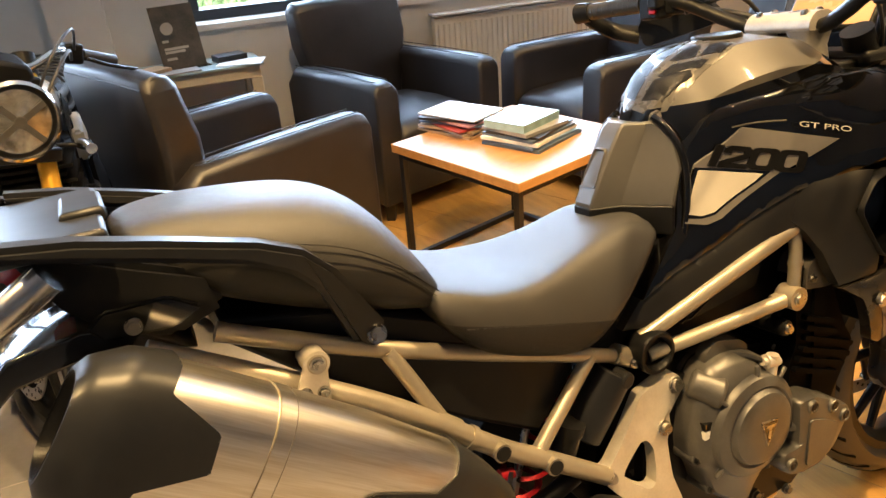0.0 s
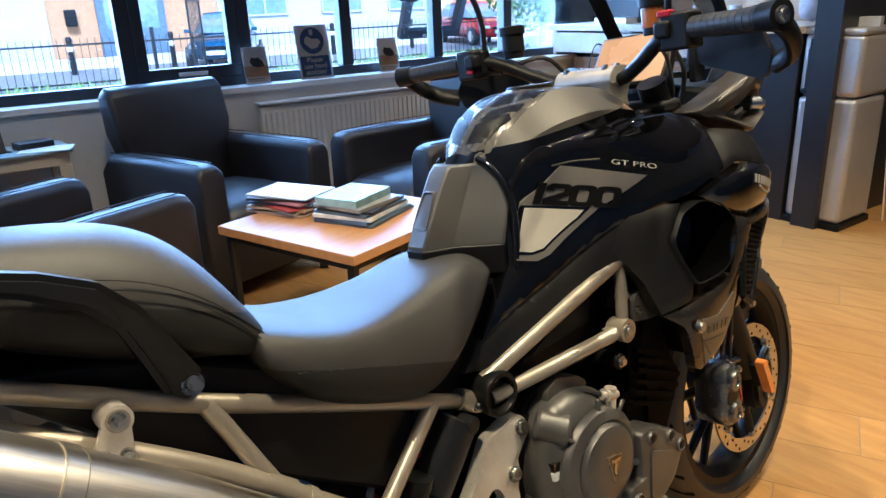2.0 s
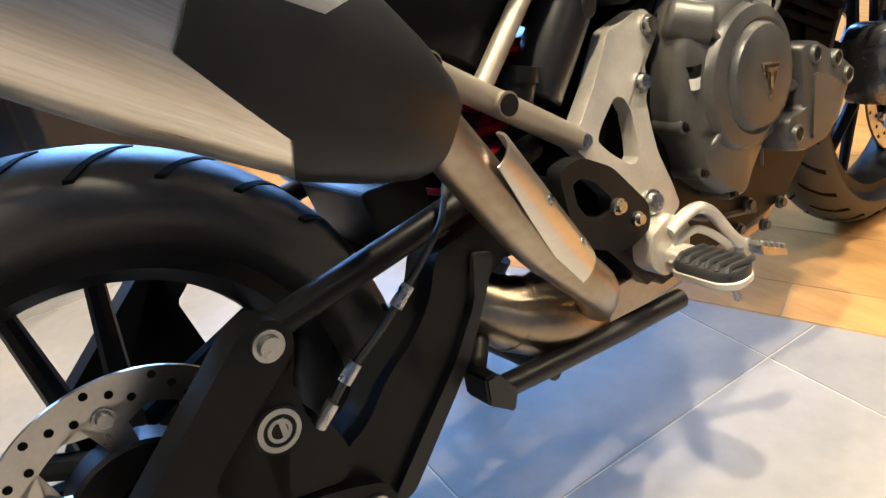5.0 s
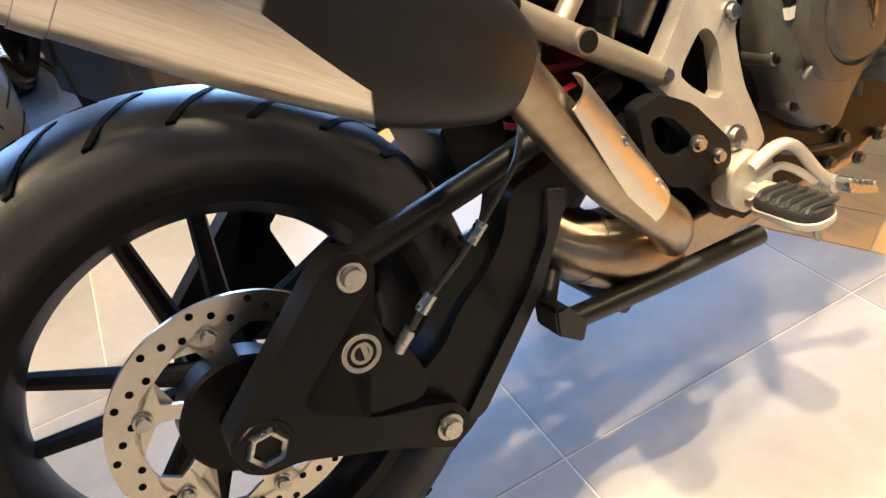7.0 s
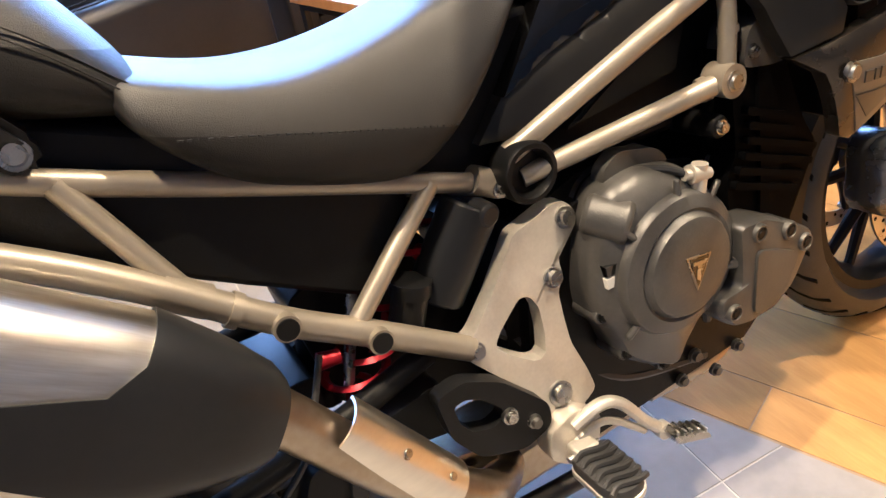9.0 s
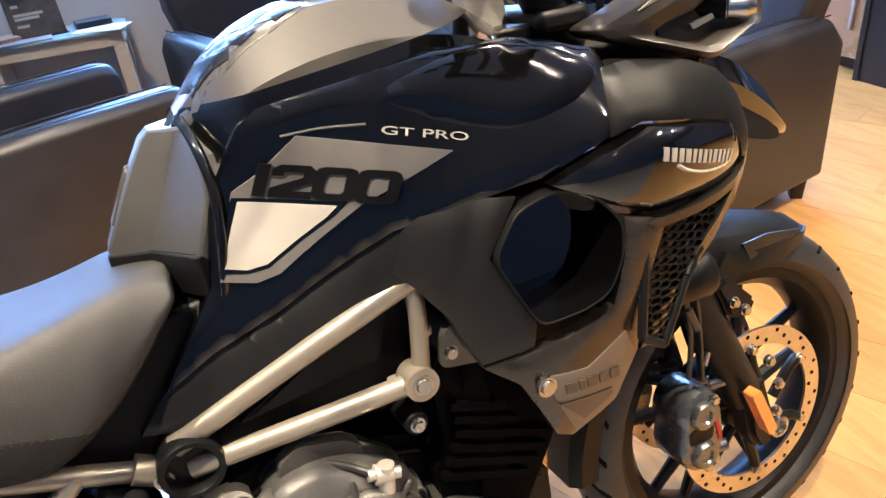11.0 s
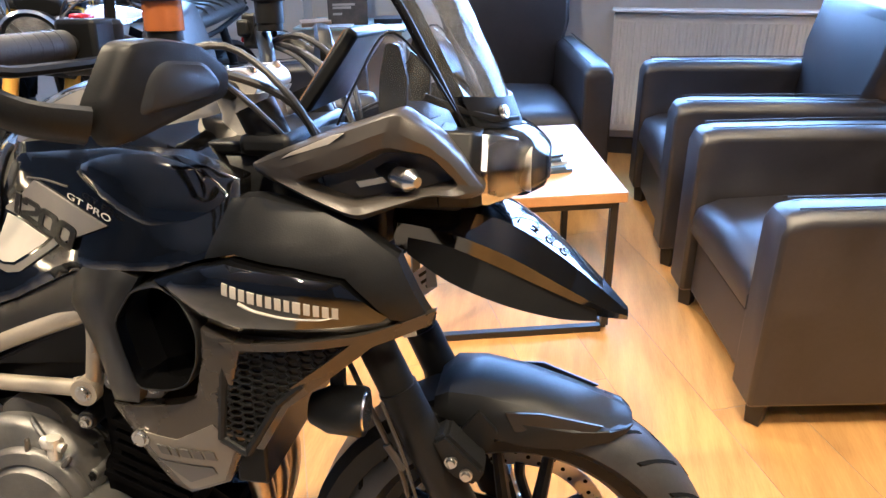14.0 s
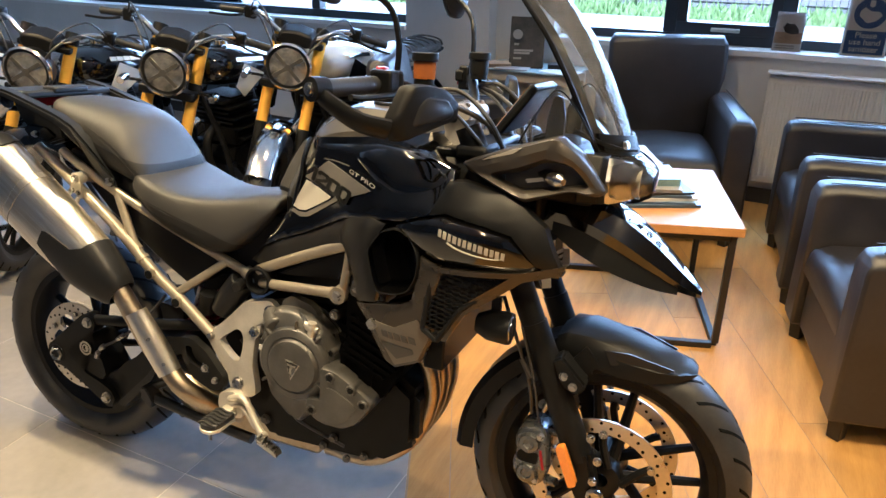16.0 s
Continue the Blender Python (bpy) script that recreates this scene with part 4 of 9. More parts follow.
for s in (-1, 1):
    o = rounded([(0.785, 0.650), (0.766, 0.634), (0.742, 0.580), (0.730, 0.520), (0.734, 0.480), (0.751, 0.460), (0.767, 0.405), (0.804, 0.374), (0.853, 0.341), (0.873, 0.374), (0.908, 0.408), (0.945, 0.455), (0.957, 0.530), (0.935, 0.600), (0.885, 0.642), (0.830, 0.655)], 0.018, 4)
    cx_, cz_ = 0.835, 0.508
    lp = lambda q, f, y: [(cx_ + (x - cx_) * f, s * y, cz_ + (z - cz_) * f) for x, z in q]
    a0 = [math.atan2(z - 0.522, x - 0.852) for x, z in o]
    ring = lambda rr, y: [(0.852 + rr * math.cos(a), s * y, 0.522 + rr * math.sin(a)) for a in a0]
    round_ = lambda rr, y, dx=0.0: [(0.852 + dx + rr * math.cos(a * math.pi / 48), s * (y + 0.0155), 0.522 + rr * math.sin(a * math.pi / 48)) for a in range(96)]
    cov = one("clutch_cover", M_engine, lambda bm: loft(bm, [lp(o, 1.0, 0.11), lp(o, 1.005, 0.166), lp(o, 1.0, 0.172), lp(o, 0.965, 0.181), lp(o, 0.93, 0.188), ring(0.100, 0.197), ring(0.096, 0.200)], False, True), label="dark grey cast engine cover", smooth=40)
    one("cover_dome", M_engine, lambda bm: loft(bm, [round_(0.098, 0.176), round_(0.0965, 0.190), round_(0.092, 0.196), round_(0.076, 0.201, 0.004), round_(0.072, 0.1985, 0.004), round_(0.069, 0.201, 0.004), round_(0.066, 0.208, 0.004), round_(0.060, 0.2105, 0.004), round_(0.03, 0.212, 0.004)], False, True), cov, smooth=35)
    for k, a in enumerate((2.35, 1.50, 0.85, 3.75, 5.2)):
        one("cover_rib", M_engine, lambda bm: box(bm, (0, 0, 0), (0.044, 0.010, 0.008), Matrix.Translation((0.852 + 0.094 * math.cos(a), s * 0.204, 0.522 + 0.094 * math.sin(a))) @ pose(0, 0, 0, 0, -math.degrees(a), 0)), cov, bevel=0.004)
    one("cover_seam", M_engdark, lambda bm: loft(bm, [lp(o, 1.012, 0.126), lp(o, 1.012, 0.130)], False, False), cov)
    for px, pz in ((0.742, 0.488), (0.772, 0.414), (0.882, 0.390), (0.940, 0.560), (0.926, 0.446), (0.834, 0.362)):
        bs = one("cover_boss", M_engine, lambda bm: cyl(bm, (px, s * 0.125, pz), (px, s * 0.180, pz), 0.0135, 0.0115, seg=16), cov, bevel=0.002)
        one("cover_bolt", M_engdark, lambda bm: bolt_head(bm, (px, s * 0.181, pz), 0.0075, (0, s, 0), 0.005), cov)
    bm = bmnew()
    a = [(0.841, 0.543), (0.884, 0.535), (0.857, 0.489)]
    prism(bm, a, s * 0.2265, s * 0.2290, 0.0008)
    bd = part("maker_badge", bm, M_bolt, cov, "black triangular badge with a pale rim")
    bm = bmnew()
    prism(bm, [(0.846, 0.539), (0.879, 0.533), (0.857, 0.496)], s * 0.2293, s * 0.2301)
    part("badge_field", bm, M_blackgloss, bd)
    bm = bmnew()
    prism(bm, [(0.850, 0.534), (0.874, 0.530), (0.872, 0.525), (0.864, 0.526), (0.860, 0.504), (0.855, 0.508), (0.857, 0.527), (0.850, 0.529)], s * 0.2303, s * 0.2309)
    part("badge_sign", bm, M_bolt, bd, "pale bar shape")
    one("clutch_arm", M_engine, lambda bm: prism(bm, rounded([(0.782, 0.622), (0.790, 0.664), (0.815, 0.680), (0.872, 0.664), (0.890, 0.648), (0.888, 0.618), (0.864, 0.622), (0.862, 0.644), (0.826, 0.656), (0.812, 0.640), (0.810, 0.612)], 0.008), s * 0.135, s * 0.158, 0.003), label="cast clutch arm bracket")
    bh = one("arm_barrel", M_engine, lambda bm: cyl(bm, (0.756, s * 0.152, 0.622), (0.792, s * 0.194, 0.602), 0.025, 0.028, seg=28), bevel=0.007)
    one("oil_cap", M_blackmatt, lambda bm: cyl(bm, (0.838, s * 0.135, 0.618), (0.845, s * 0.152, 0.650), 0.020, 0.018, seg=18), bevel=0.003)
    bm = bmnew()
    o = rounded([(0.938, 0.543), (0.982, 0.540), (1.044, 0.505), (1.080, 0.480), (1.078, 0.464), (1.040, 0.410), (1.000, 0.388), (0.950, 0.388), (0.920, 0.396), (0.896, 0.428), (0.898, 0.448), (0.936, 0.454), (0.938, 0.496)], 0.010, 4)
    lq = lambda f, y: [(0.995 + (x - 0.995) * f, s * y, 0.462 + (z - 0.462) * f) for x, z in o]
    loft(bm, [lq(1, 0.12), lq(1.005, 0.210), lq(0.985, 0.222), lq(0.95, 0.227), lq(0.7, 0.230)], False, True)
    alt = part("side_cover", bm, M_engine, bike, "dark grey engine side cover")
    for x, z in ((0.970, 0.522), (1.026, 0.502), (1.058, 0.470), (0.918, 0.424)):
        bm = bmnew()
        lathe(bm, [(q[0], s * q[1]) for q in ((0.0135, 0.19), (0.0135, 0.231), (0.012, 0.234), (0.0095, 0.234), (0.0085, 0.2305), (0.0, 0.2305), (0.0, 0.19))], (x, 0, z), 18)
        part("cover_boss", bm, M_engine, alt)
        bm = bmnew()
        bolt_head(bm, (x, s * 0.231, z), 0.0062, (0, s, 0), 0.003)
        part("cover_bolt", bm, M_engdark, alt)
    bm = bmnew()
    o = rounded([(0.962, 0.500), (1.000, 0.486), (1.044, 0.462), (1.020, 0.420), (0.992, 0.402), (0.952, 0.404)], 0.012, 3)
    prism(bm, o, s * 0.226, s * 0.2335, 0.002)
    cyl(bm, (0.906, s * 0.200, 0.492), (0.944, s * 0.214, 0.486), 0.009, seg=14)
    part("cover_panel", bm, M_engine, alt)
    bm = bmnew()
    tube(bm, [(0.885, s * 0.195, 0.632), (0.86, s * 0.18, 0.645), (0.825, s * 0.15, 0.650)], 0.005, seg=8)
    tube(bm, [(0.93, s * 0.15, 0.60), (0.94, s * 0.16, 0.50), (0.95, s * 0.15, 0.36)], 0.007, seg=8)
    tube(bm, [(0.62, s * 0.10, 0.50), (0.70, s * 0.12, 0.42), (0.80, s * 0.13, 0.33), (0.96, s * 0.13, 0.28)], 0.008, seg=8)
    part("engine_hose", bm, M_rubber, bike)
    bm = bmnew()
    cyl(bm, (0.880, s * 0.196, 0.632), (0.918, s * 0.200, 0.622), 0.0075, seg=14)
    cyl(bm, (0.903, s * 0.200, 0.640), (0.897, s * 0.198, 0.594), 0.0105, seg=14)
    cyl(bm, (0.888, s * 0.197, 0.630), (0.908, s * 0.199, 0.626), 0.0125, seg=14)
    part("breather_joint", bm, M_alu, bike)
    for x, z, r in ((0.985, 0.60, 0.008), (0.93, 0.30, 0.010), (0.90, 0.27, 0.009), (0.72, 0.30, 0.012), (1.02, 0.27, 0.009), (0.97, 0.25, 0.009)):
        bm = bmnew()
        bolt_head(bm, (x, s * 0.142, z), r, (0, s, 0))
        part("engine_bolt", bm, M_engine, bike)
    one("frame_bolt", M_bolt, lambda bm: bolt_head(bm, (0.968, s * 0.200, 0.722), 0.011, (0, s, 0), 0.006))
    one("frame_bolt", M_bolt, lambda bm: bolt_head(bm, (0.668, s * 0.122, 0.682), 0.010, (0, s, 0)))
bm = bmnew()
box(bm, (0.755, -0.190, 0.541), (0.023, 0.014, 0.014), None)
lab = part("engine_label", bm, M_paper, bike, "small white label")
bm = bmnew()
box(bm, (0.756, -0.190, 0.557), (0.023, 0.014, 0.013), None)
part("label_print", bm, M_blackgloss, lab, "dark printed field")
# filler bodies: airbox, battery tray, canister
bm = bmnew()
shell(bm, [(0.05, [(0, 0.98), (0.10, 0.96), (0.10, 0.93), (0, 0.92)]), (0.20, [(0, 0.96), (0.11, 0.93), (0.115, 0.80), (0, 0.78)]), (0.36, [(0, 0.90), (0.12, 0.86), (0.125, 0.70), (0, 0.68)]), (0.47, [(0, 0.88), (0.11, 0.82), (0.12, 0.63), (0, 0.62)]), (0.56, [(0, 0.85), (0.10, 0.80), (0.10, 0.70), (0, 0.68)])])
part("side_panel", bm, M_blackmatt, bike, "black plastic side panel under the seat", bevel=0.006)
for s in (-1, 1):
    bm = bmnew()
    tube(bm, [(0.560, s * 0.10, 0.575), (0.595, s * 0.105, 0.625), (0.632, s * 0.105, 0.672)], 0.036, seg=18)
    cyl(bm, (0.632, s * 0.11, 0.668), (0.636, s * 0.142, 0.664), 0.015)
    part("canister", bm, M_darkmatt, bike, "dark grey canister", bevel=0.004)
bm = bmnew()
cyl(bm, (0.51, -0.115, 0.565), (0.525, -0.118, 0.605), 0.022, seg=18)
cyl(bm, (0.525, -0.118, 0.605), (0.53, -0.119, 0.622), 0.025, seg=18)
part("fluid_reservoir", bm, M_blackmatt, bike)

# exhaust
for y in (-0.07, 0.0, 0.07):
    bm = bmnew()
    tube(bm, [(1.120, y, 0.575), (1.160, y, 0.530), (1.168, y * 0.9, 0.43), (1.125, y * 0.8 - 0.02, 0.315), (1.02, y * 0.6 - 0.05, 0.238), (0.88, y * 0.4 - 0.05, 0.225)], 0.021, seg=14)
    part("exhaust_header", bm, M_header, bike, "heat-tinted steel header pipe")
bm = bmnew()
box(bm, (0.68, -0.02, 0.238), (0.36, 0.15, 0.075))
tube(bm, [(0.405, -0.09, 0.375), (0.440, -0.115, 0.340), (0.490, -0.130, 0.310), (0.560, -0.12, 0.270)], (0.040, 0.052), seg=24)
part("collector_box", bm, M_header, bike, "welded steel collector box", bevel=0.02)
bm = bmnew()
tube(bm, [(0.605, -0.09, 0.262), (0.562, -0.15, 0.305), (0.512, -0.205, 0.366), (0.468, -0.213, 0.415), (0.413, -0.217, 0.480), (0.335, -0.222, 0.604), (0.32, -0.224, 0.625)], 0.027, seg=20, n=6)
mid = part("link_pipe", bm, M_header, bike, "heat-tinted steel link pipe")
bm = bmnew()
rings = []
for g in (0.0, 0.08, 0.3, 0.6, 0.9, 1.0):
    c0 = Vector((0.468 - 0.096 * g, -0.211 - 0.008 * g, 0.412 + 0.160 * g))
    ax = Vector((-0.096, -0.008, 0.160)).normalized()
    u_ = Vector((0, -1, 0))
    v_ = ax.cross(u_).normalized()
    w_ = 1.25 - 0.55 * abs(g - 0.35)
    ring = [c0 + (u_ * math.cos(a) + v_ * math.sin(a)) * 0.0355 for a in [0.72 + (-1 + k / 6) * w_ for k in range(13)]]
    ring += [q + (c0 - q).normalized() * 0.003 for q in ring[::-1]]
    rings.append([bm.verts.new(q) for q in ring])
skin(bm, rings)
one("weld_seam", M_header, lambda bm: tube(bm, [Vector((0.447, -0.117, 0.337)) + (Vector((0, -1, 0)) * math.cos(a) + Vector((0.62, 0, 0.78)) * math.sin(a)) * 0.0455 for a in [k * 0.3491 for k in range(19)]], 0.0035, seg=6, n=1), mid)
one("rear_hugger", M_blackmatt, lambda bm: prism(bm, rounded([(0.312, 0.540), (0.40, 0.535), (0.395, 0.445), (0.330, 0.455)], 0.012, 3), -0.075, 0.075, 0.006), label="black inner mudguard before the rear tyre")
hs = part("pipe_heat_shield", bm, M_steel, bike, "satin steel heat shield on the pipe")
for x, y, z in ((0.429, -0.243, 0.512), (0.470, -0.238, 0.447)):
    one("shield_screw", M_bolt, lambda bm: bolt_head(bm, (x, y, z), 0.006, (0.5, -0.8, 0.3), 0.005), hs)


def silencer_ring(f, ru, rv, cc=None, seg=28, sq=2.6):
    """An oval ring at the fraction f of the silencer's axis."""
    A, B = Vector((0.325, -0.222, 0.615)), Vector((-0.115, -0.232, 0.945))
    c0 = A.lerp(B, f)
    ax = (B - A).normalized()
    u = Vector((0, -1, 0))
    v = ax.cross(u).normalized()
    out = []
    for k in range(seg):
        a = 2 * math.pi * k / seg
        ca, sa = math.cos(a), math.sin(a)
        e = (abs(ca) ** sq + abs(sa) ** sq) ** (-1 / sq)
        out.append(c0 + u * ca * e * ru + v * sa * e * rv)
    return out


SIL = [(0.0, 0.032, 0.036), (0.02, 0.038, 0.045), (0.10, 0.048, 0.062), (0.22, 0.055, 0.080), (0.45, 0.058, 0.089), (0.6, 0.059, 0.090), (0.90, 0.060, 0.091), (0.97, 0.057, 0.085), (1.03, 0.046, 0.066), (1.045, 0.040, 0.052)]


def sil_size(f):
    for (f0, a0, b0), (f1, a1, b1) in zip(SIL, SIL[1:]):
        if f <= f1:
            t = max(0, (f - f0) / (f1 - f0))
            return a0 + (a1 - a0) * t, b0 + (b1 - b0) * t
    return SIL[-1][1:]


def sleeve(bm, start, end, grow, seg=72, n=10):
    """A skin round the silencer between two edges given as functions of the angle from its outer side."""
    loops = []
    for q in range(-1, n + 2):
        t = min(max(q / n, 0), 1)
        g = grow if 0 <= q <= n else grow - 0.004
        lp = []
        for k in range(seg):
            a = (k / seg * 360 + 180) % 360 - 180
            f = start(a) + (end(a) - start(a)) * t
            ru, rv = sil_size(f)
            lp.append(silencer_ring(f, ru + g, rv + g, seg=seg)[k])
        loops.append(lp)
    loft(bm, loops)


def edge_line(pts):
    """A line through (angle, fraction) corners."""
    def fn(a):
        for (a0, f0), (a1, f1) in zip(pts, pts[1:]):
            if a0 <= a <= a1:
                return f0 + (f1 - f0) * (a - a0) / (a1 - a0)
        return pts[0][1]
    return fn


bm = bmnew()
skin(bm, [[bm.verts.new(q) for q in silencer_ring(f, *sil_size(f), seg=48)] for f in (0.10, 0.16, 0.22, 0.30, 0.38, 0.45, 0.53, 0.6, 0.7, 0.8, 0.93)])
M_silencer = mat("brushed_silencer_steel", (0.92, 0.90, 0.86), 0.34, metal=1.0, second=(0.58, 0.52, 0.42), scale=13, rvar=0.14)
run_ = M_silencer.node_tree.nodes["Mapping"]
run_.vector_type = "TEXTURE"
run_.inputs["Rotation"].default_value = (0, 0.6435, 0)
run_.inputs["Scale"].default_value = (9, 0.20, 0.20)
sil = part("silencer", bm, M_silencer, bike, "brushed steel silencer")
one("strap_band", M_silencer, lambda bm: sleeve(bm, lambda a: 0.655, lambda a: 0.69, 0.0014, n=2), sil, "steel strap band round the silencer")
for f_ in (0.653, 0.691):
    one("band_seam", M_silver, lambda bm: sleeve(bm, lambda a: f_, lambda a: f_ + 0.0012, 0.0015, n=1), sil)
one("front_guard", M_darkmatt, lambda bm: sleeve(bm, lambda a: 0.0, edge_line([(-180, 0.21), (-75, 0.215), (-38, 0.268), (-20, 0.445), (9, 0.452), (13, 0.43), (22, 0.285), (40, 0.243), (62, 0.235), (180, 0.21)]), 0.0035, seg=180), sil, "dark grey plastic guard with a pointed tongue", smooth=50)
one("end_cap", M_darkmatt, lambda bm: sleeve(bm, edge_line([(-180, 0.92), (-60, 0.93), (-14, 0.90), (5, 0.787), (29, 0.795), (45, 0.90), (72, 0.89), (180, 0.92)]), lambda a: 1.045, 0.004, seg=180), sil, "dark grey end cap with a pointed tongue", smooth=32)
one("outlet_pipe", M_engdark, lambda bm: loft(bm, [silencer_ring(f, a, b) for f, a, b in ((1.046, 0.041, 0.053), (0.98, 0.030, 0.038))], False, True), sil)
br = one("silencer_bracket", M_alu, lambda bm: prism(bm, rounded([(0.112, 0.915), (0.140, 0.916), (0.137, 0.880), (0.136, 0.858), (0.122, 0.860), (0.116, 0.876), (0.106, 0.870), (0.092, 0.868), (0.100, 0.890)], 0.006), -0.226, -0.220, 0.0015), label="alloy silencer mounting bracket")
one("bracket_eye", M_alu, lambda bm: cyl(bm, (0.126, -0.205, 0.915), (0.126, -0.231, 0.915), 0.0165, seg=28), br)
for x, z in ((0.128, 0.874), (0.106, 0.880)):
    one("bracket_bolt", M_bolt, lambda bm: bolt_head(bm, (x, -0.227, z), 0.007, (0, -1, 0), 0.006), br)
for x, z in ((0.098, 0.868), (0.128, 0.857)):
    one("bracket_stud", M_alu, lambda bm: cyl(bm, (x, -0.228, z + 0.006), (x - 0.005, -0.232, z - 0.012), 0.006, seg=10), br)
one("eye_bush", M_silver, lambda bm: cyl(bm, (0.126, -0.230, 0.915), (0.126, -0.2325, 0.915), 0.0125, seg=24), br)
one("bracket_bolt", M_bolt, lambda bm: bolt_head(bm, (0.126, -0.2335, 0.915), 0.0090, (0, -1, 0), 0.005), br)
one("hanger_tube", M_silver, lambda bm: cyl(bm, (0.126, -0.17, 0.905), (0.126, -0.206, 0.915), 0.011, seg=14), br)
br.location = (0.012, 0.060, -0.019)

from mathutils import bvhtree, geometry

# seats
def settle(ob, second, point, normal):
    """Turns the rounded shape into plain mesh and gives all below a cutting plane a second material."""
    me = bpy.data.meshes.new_from_object(ob.evaluated_get(bpy.context.evaluated_depsgraph_get()))
    ob.modifiers.clear()
    bm = bmesh.new()
    bm.from_mesh(me)
    n = Vector(normal).normalized()
    first = ob.data.materials[0]
    me.materials.clear()
    me.materials.append(first)
    me.materials.append(second)
    bmesh.ops.bisect_plane(bm, geom=bm.verts[:] + bm.edges[:] + bm.faces[:], plane_co=point, plane_no=n)
    for f in bm.faces:
        f.material_index = 1 if (f.calc_center_median() - Vector(point)).dot(n) < 0 else 0
        f.smooth = True
    bm.to_mesh(me)
    bm.free()
    ob.data = me


# the half-width of the bodywork over (x, z): a thin-plate surface through a few stations
BODY = np.array([(0.80, 0.904, 0.116), (0.847, 0.969, 0.112), (0.93, 0.946, 0.156), (0.866, 1.006, 0.121), (0.70, 0.775, 0.118), (0.95, 1.075, 0.145), (1.06, 1.085, 0.178), (1.16, 1.078, 0.196),
                 (1.25, 1.05, 0.205), (1.255, 0.948, 0.278), (1.37, 0.92, 0.262), (1.14, 0.93, 0.245), (1.02, 0.905, 0.212), (1.096, 0.71, 0.258), (1.24, 0.713, 0.256), (1.266, 0.854, 0.283),
                 (1.495, 0.87, 0.178), (1.13, 0.59, 0.232), (0.99, 0.755, 0.203), (1.44, 0.91, 0.228), (1.45, 0.97, 0.205), (0.83, 0.775, 0.158), (1.42, 1.02, 0.21), (1.05, 1.0, 0.196), (1.20, 0.80, 0.278), (1.30, 1.03, 0.218), (1.36, 1.0, 0.228), (1.30, 0.975, 0.262)])


def body_surface():
    P_ = BODY[:, :2]
    d = np.linalg.norm(P_[:, None] - P_[None], axis=2)
    n = len(P_)
    A = np.zeros((n + 3, n + 3))
    A[:n, :n] = np.where(d > 0, d * d * np.log(d + 1e-12), 0) + np.eye(n) * 2e-4
    A[:n, n], A[:n, n + 1:], A[n, :n], A[n + 1:, :n] = 1, P_, 1, P_.T
    return P_, np.linalg.solve(A, np.concatenate([BODY[:, 2], np.zeros(3)]))


BODY_P, BODY_W = body_surface()


def body_y(x, z):
    d = np.linalg.norm(BODY_P - np.array([x, z]), axis=1)
    n = len(BODY_P)
    return float((np.where(d > 0, d * d * np.log(d + 1e-12), 0) * BODY_W[:n]).sum() + BODY_W[n] + BODY_W[n + 1] * x + BODY_W[n + 2] * z)


def body_panel(bm, outline, th, off=0.0, side=-1, step=0.015, ease=0.004, fn=None, fall=0.0):
    """A panel with an (x, z) outline that lies on the bodywork's surface, off proud of it, with eased edges."""
    fn = fn or body_y
    f = bm.faces.new([bm.verts.new((x, 0, z)) for x, z in outline])
    made = [f]
    if ease:
        rim = bmesh.ops.inset_region(bm, faces=[f], thickness=fall or min(0.005, th), use_even_offset=True, use_boundary=True)
        made = [f] + [q for q in rim["faces"] if q.is_valid and q != f]
    xs, zs = [p[0] for p in outline], [p[1] for p in outline]
    for ax, lo, hi in ((0, min(xs), max(xs)), (2, min(zs), max(zs))):
        k = math.ceil(lo / step)
        while k * step < hi:
            no = [0, 0, 0]
            no[ax] = 1
            co = [0, 0, 0]
            co[ax] = k * step
            made = [q for q in made if q.is_valid]
            ge = list({v for q in made for v in q.verts}) + list({e for q in made for e in q.edges}) + made
            res = bmesh.ops.bisect_plane(bm, geom=ge, plane_co=co, plane_no=no)
            made = list({q for q in res["geom"] if isinstance(q, bmesh.types.BMFace)})
            k += 1
    verts = list({v for q in made for v in q.verts})
    ring = [Vector(p) for p in outline]
    reach = fall or min(0.005, th)
    for v in verts:
        low = 0.0
        if ease:
            p = Vector((v.co.x, v.co.z))
            near = []
            for a_, b_ in zip(ring, ring[1:] + ring[:1]):
                u = max(0.0, min(1.0, (p - a_).dot(b_ - a_) / max(1e-9, (b_ - a_).length_squared)))
                near.append((p - a_ - (b_ - a_) * u).length)
            low = max(0.0, 1 - min(near) / reach)
        v.co.y = side * (fn(v.co.x, v.co.z) + off - ease * low)
    back = {v: bm.verts.new(v.co - Vector((0, side * th, 0))) for v in verts}
    for q in made:
        bm.faces.new([back[v] for v in reversed(q.verts[:])])
    for e in {e for q in made for e in q.edges if len(e.link_faces) == 1}:
        a_, b_ = e.verts
        bm.faces.new((a_, b_, back[b_], back[a_]))


bm = bmnew()
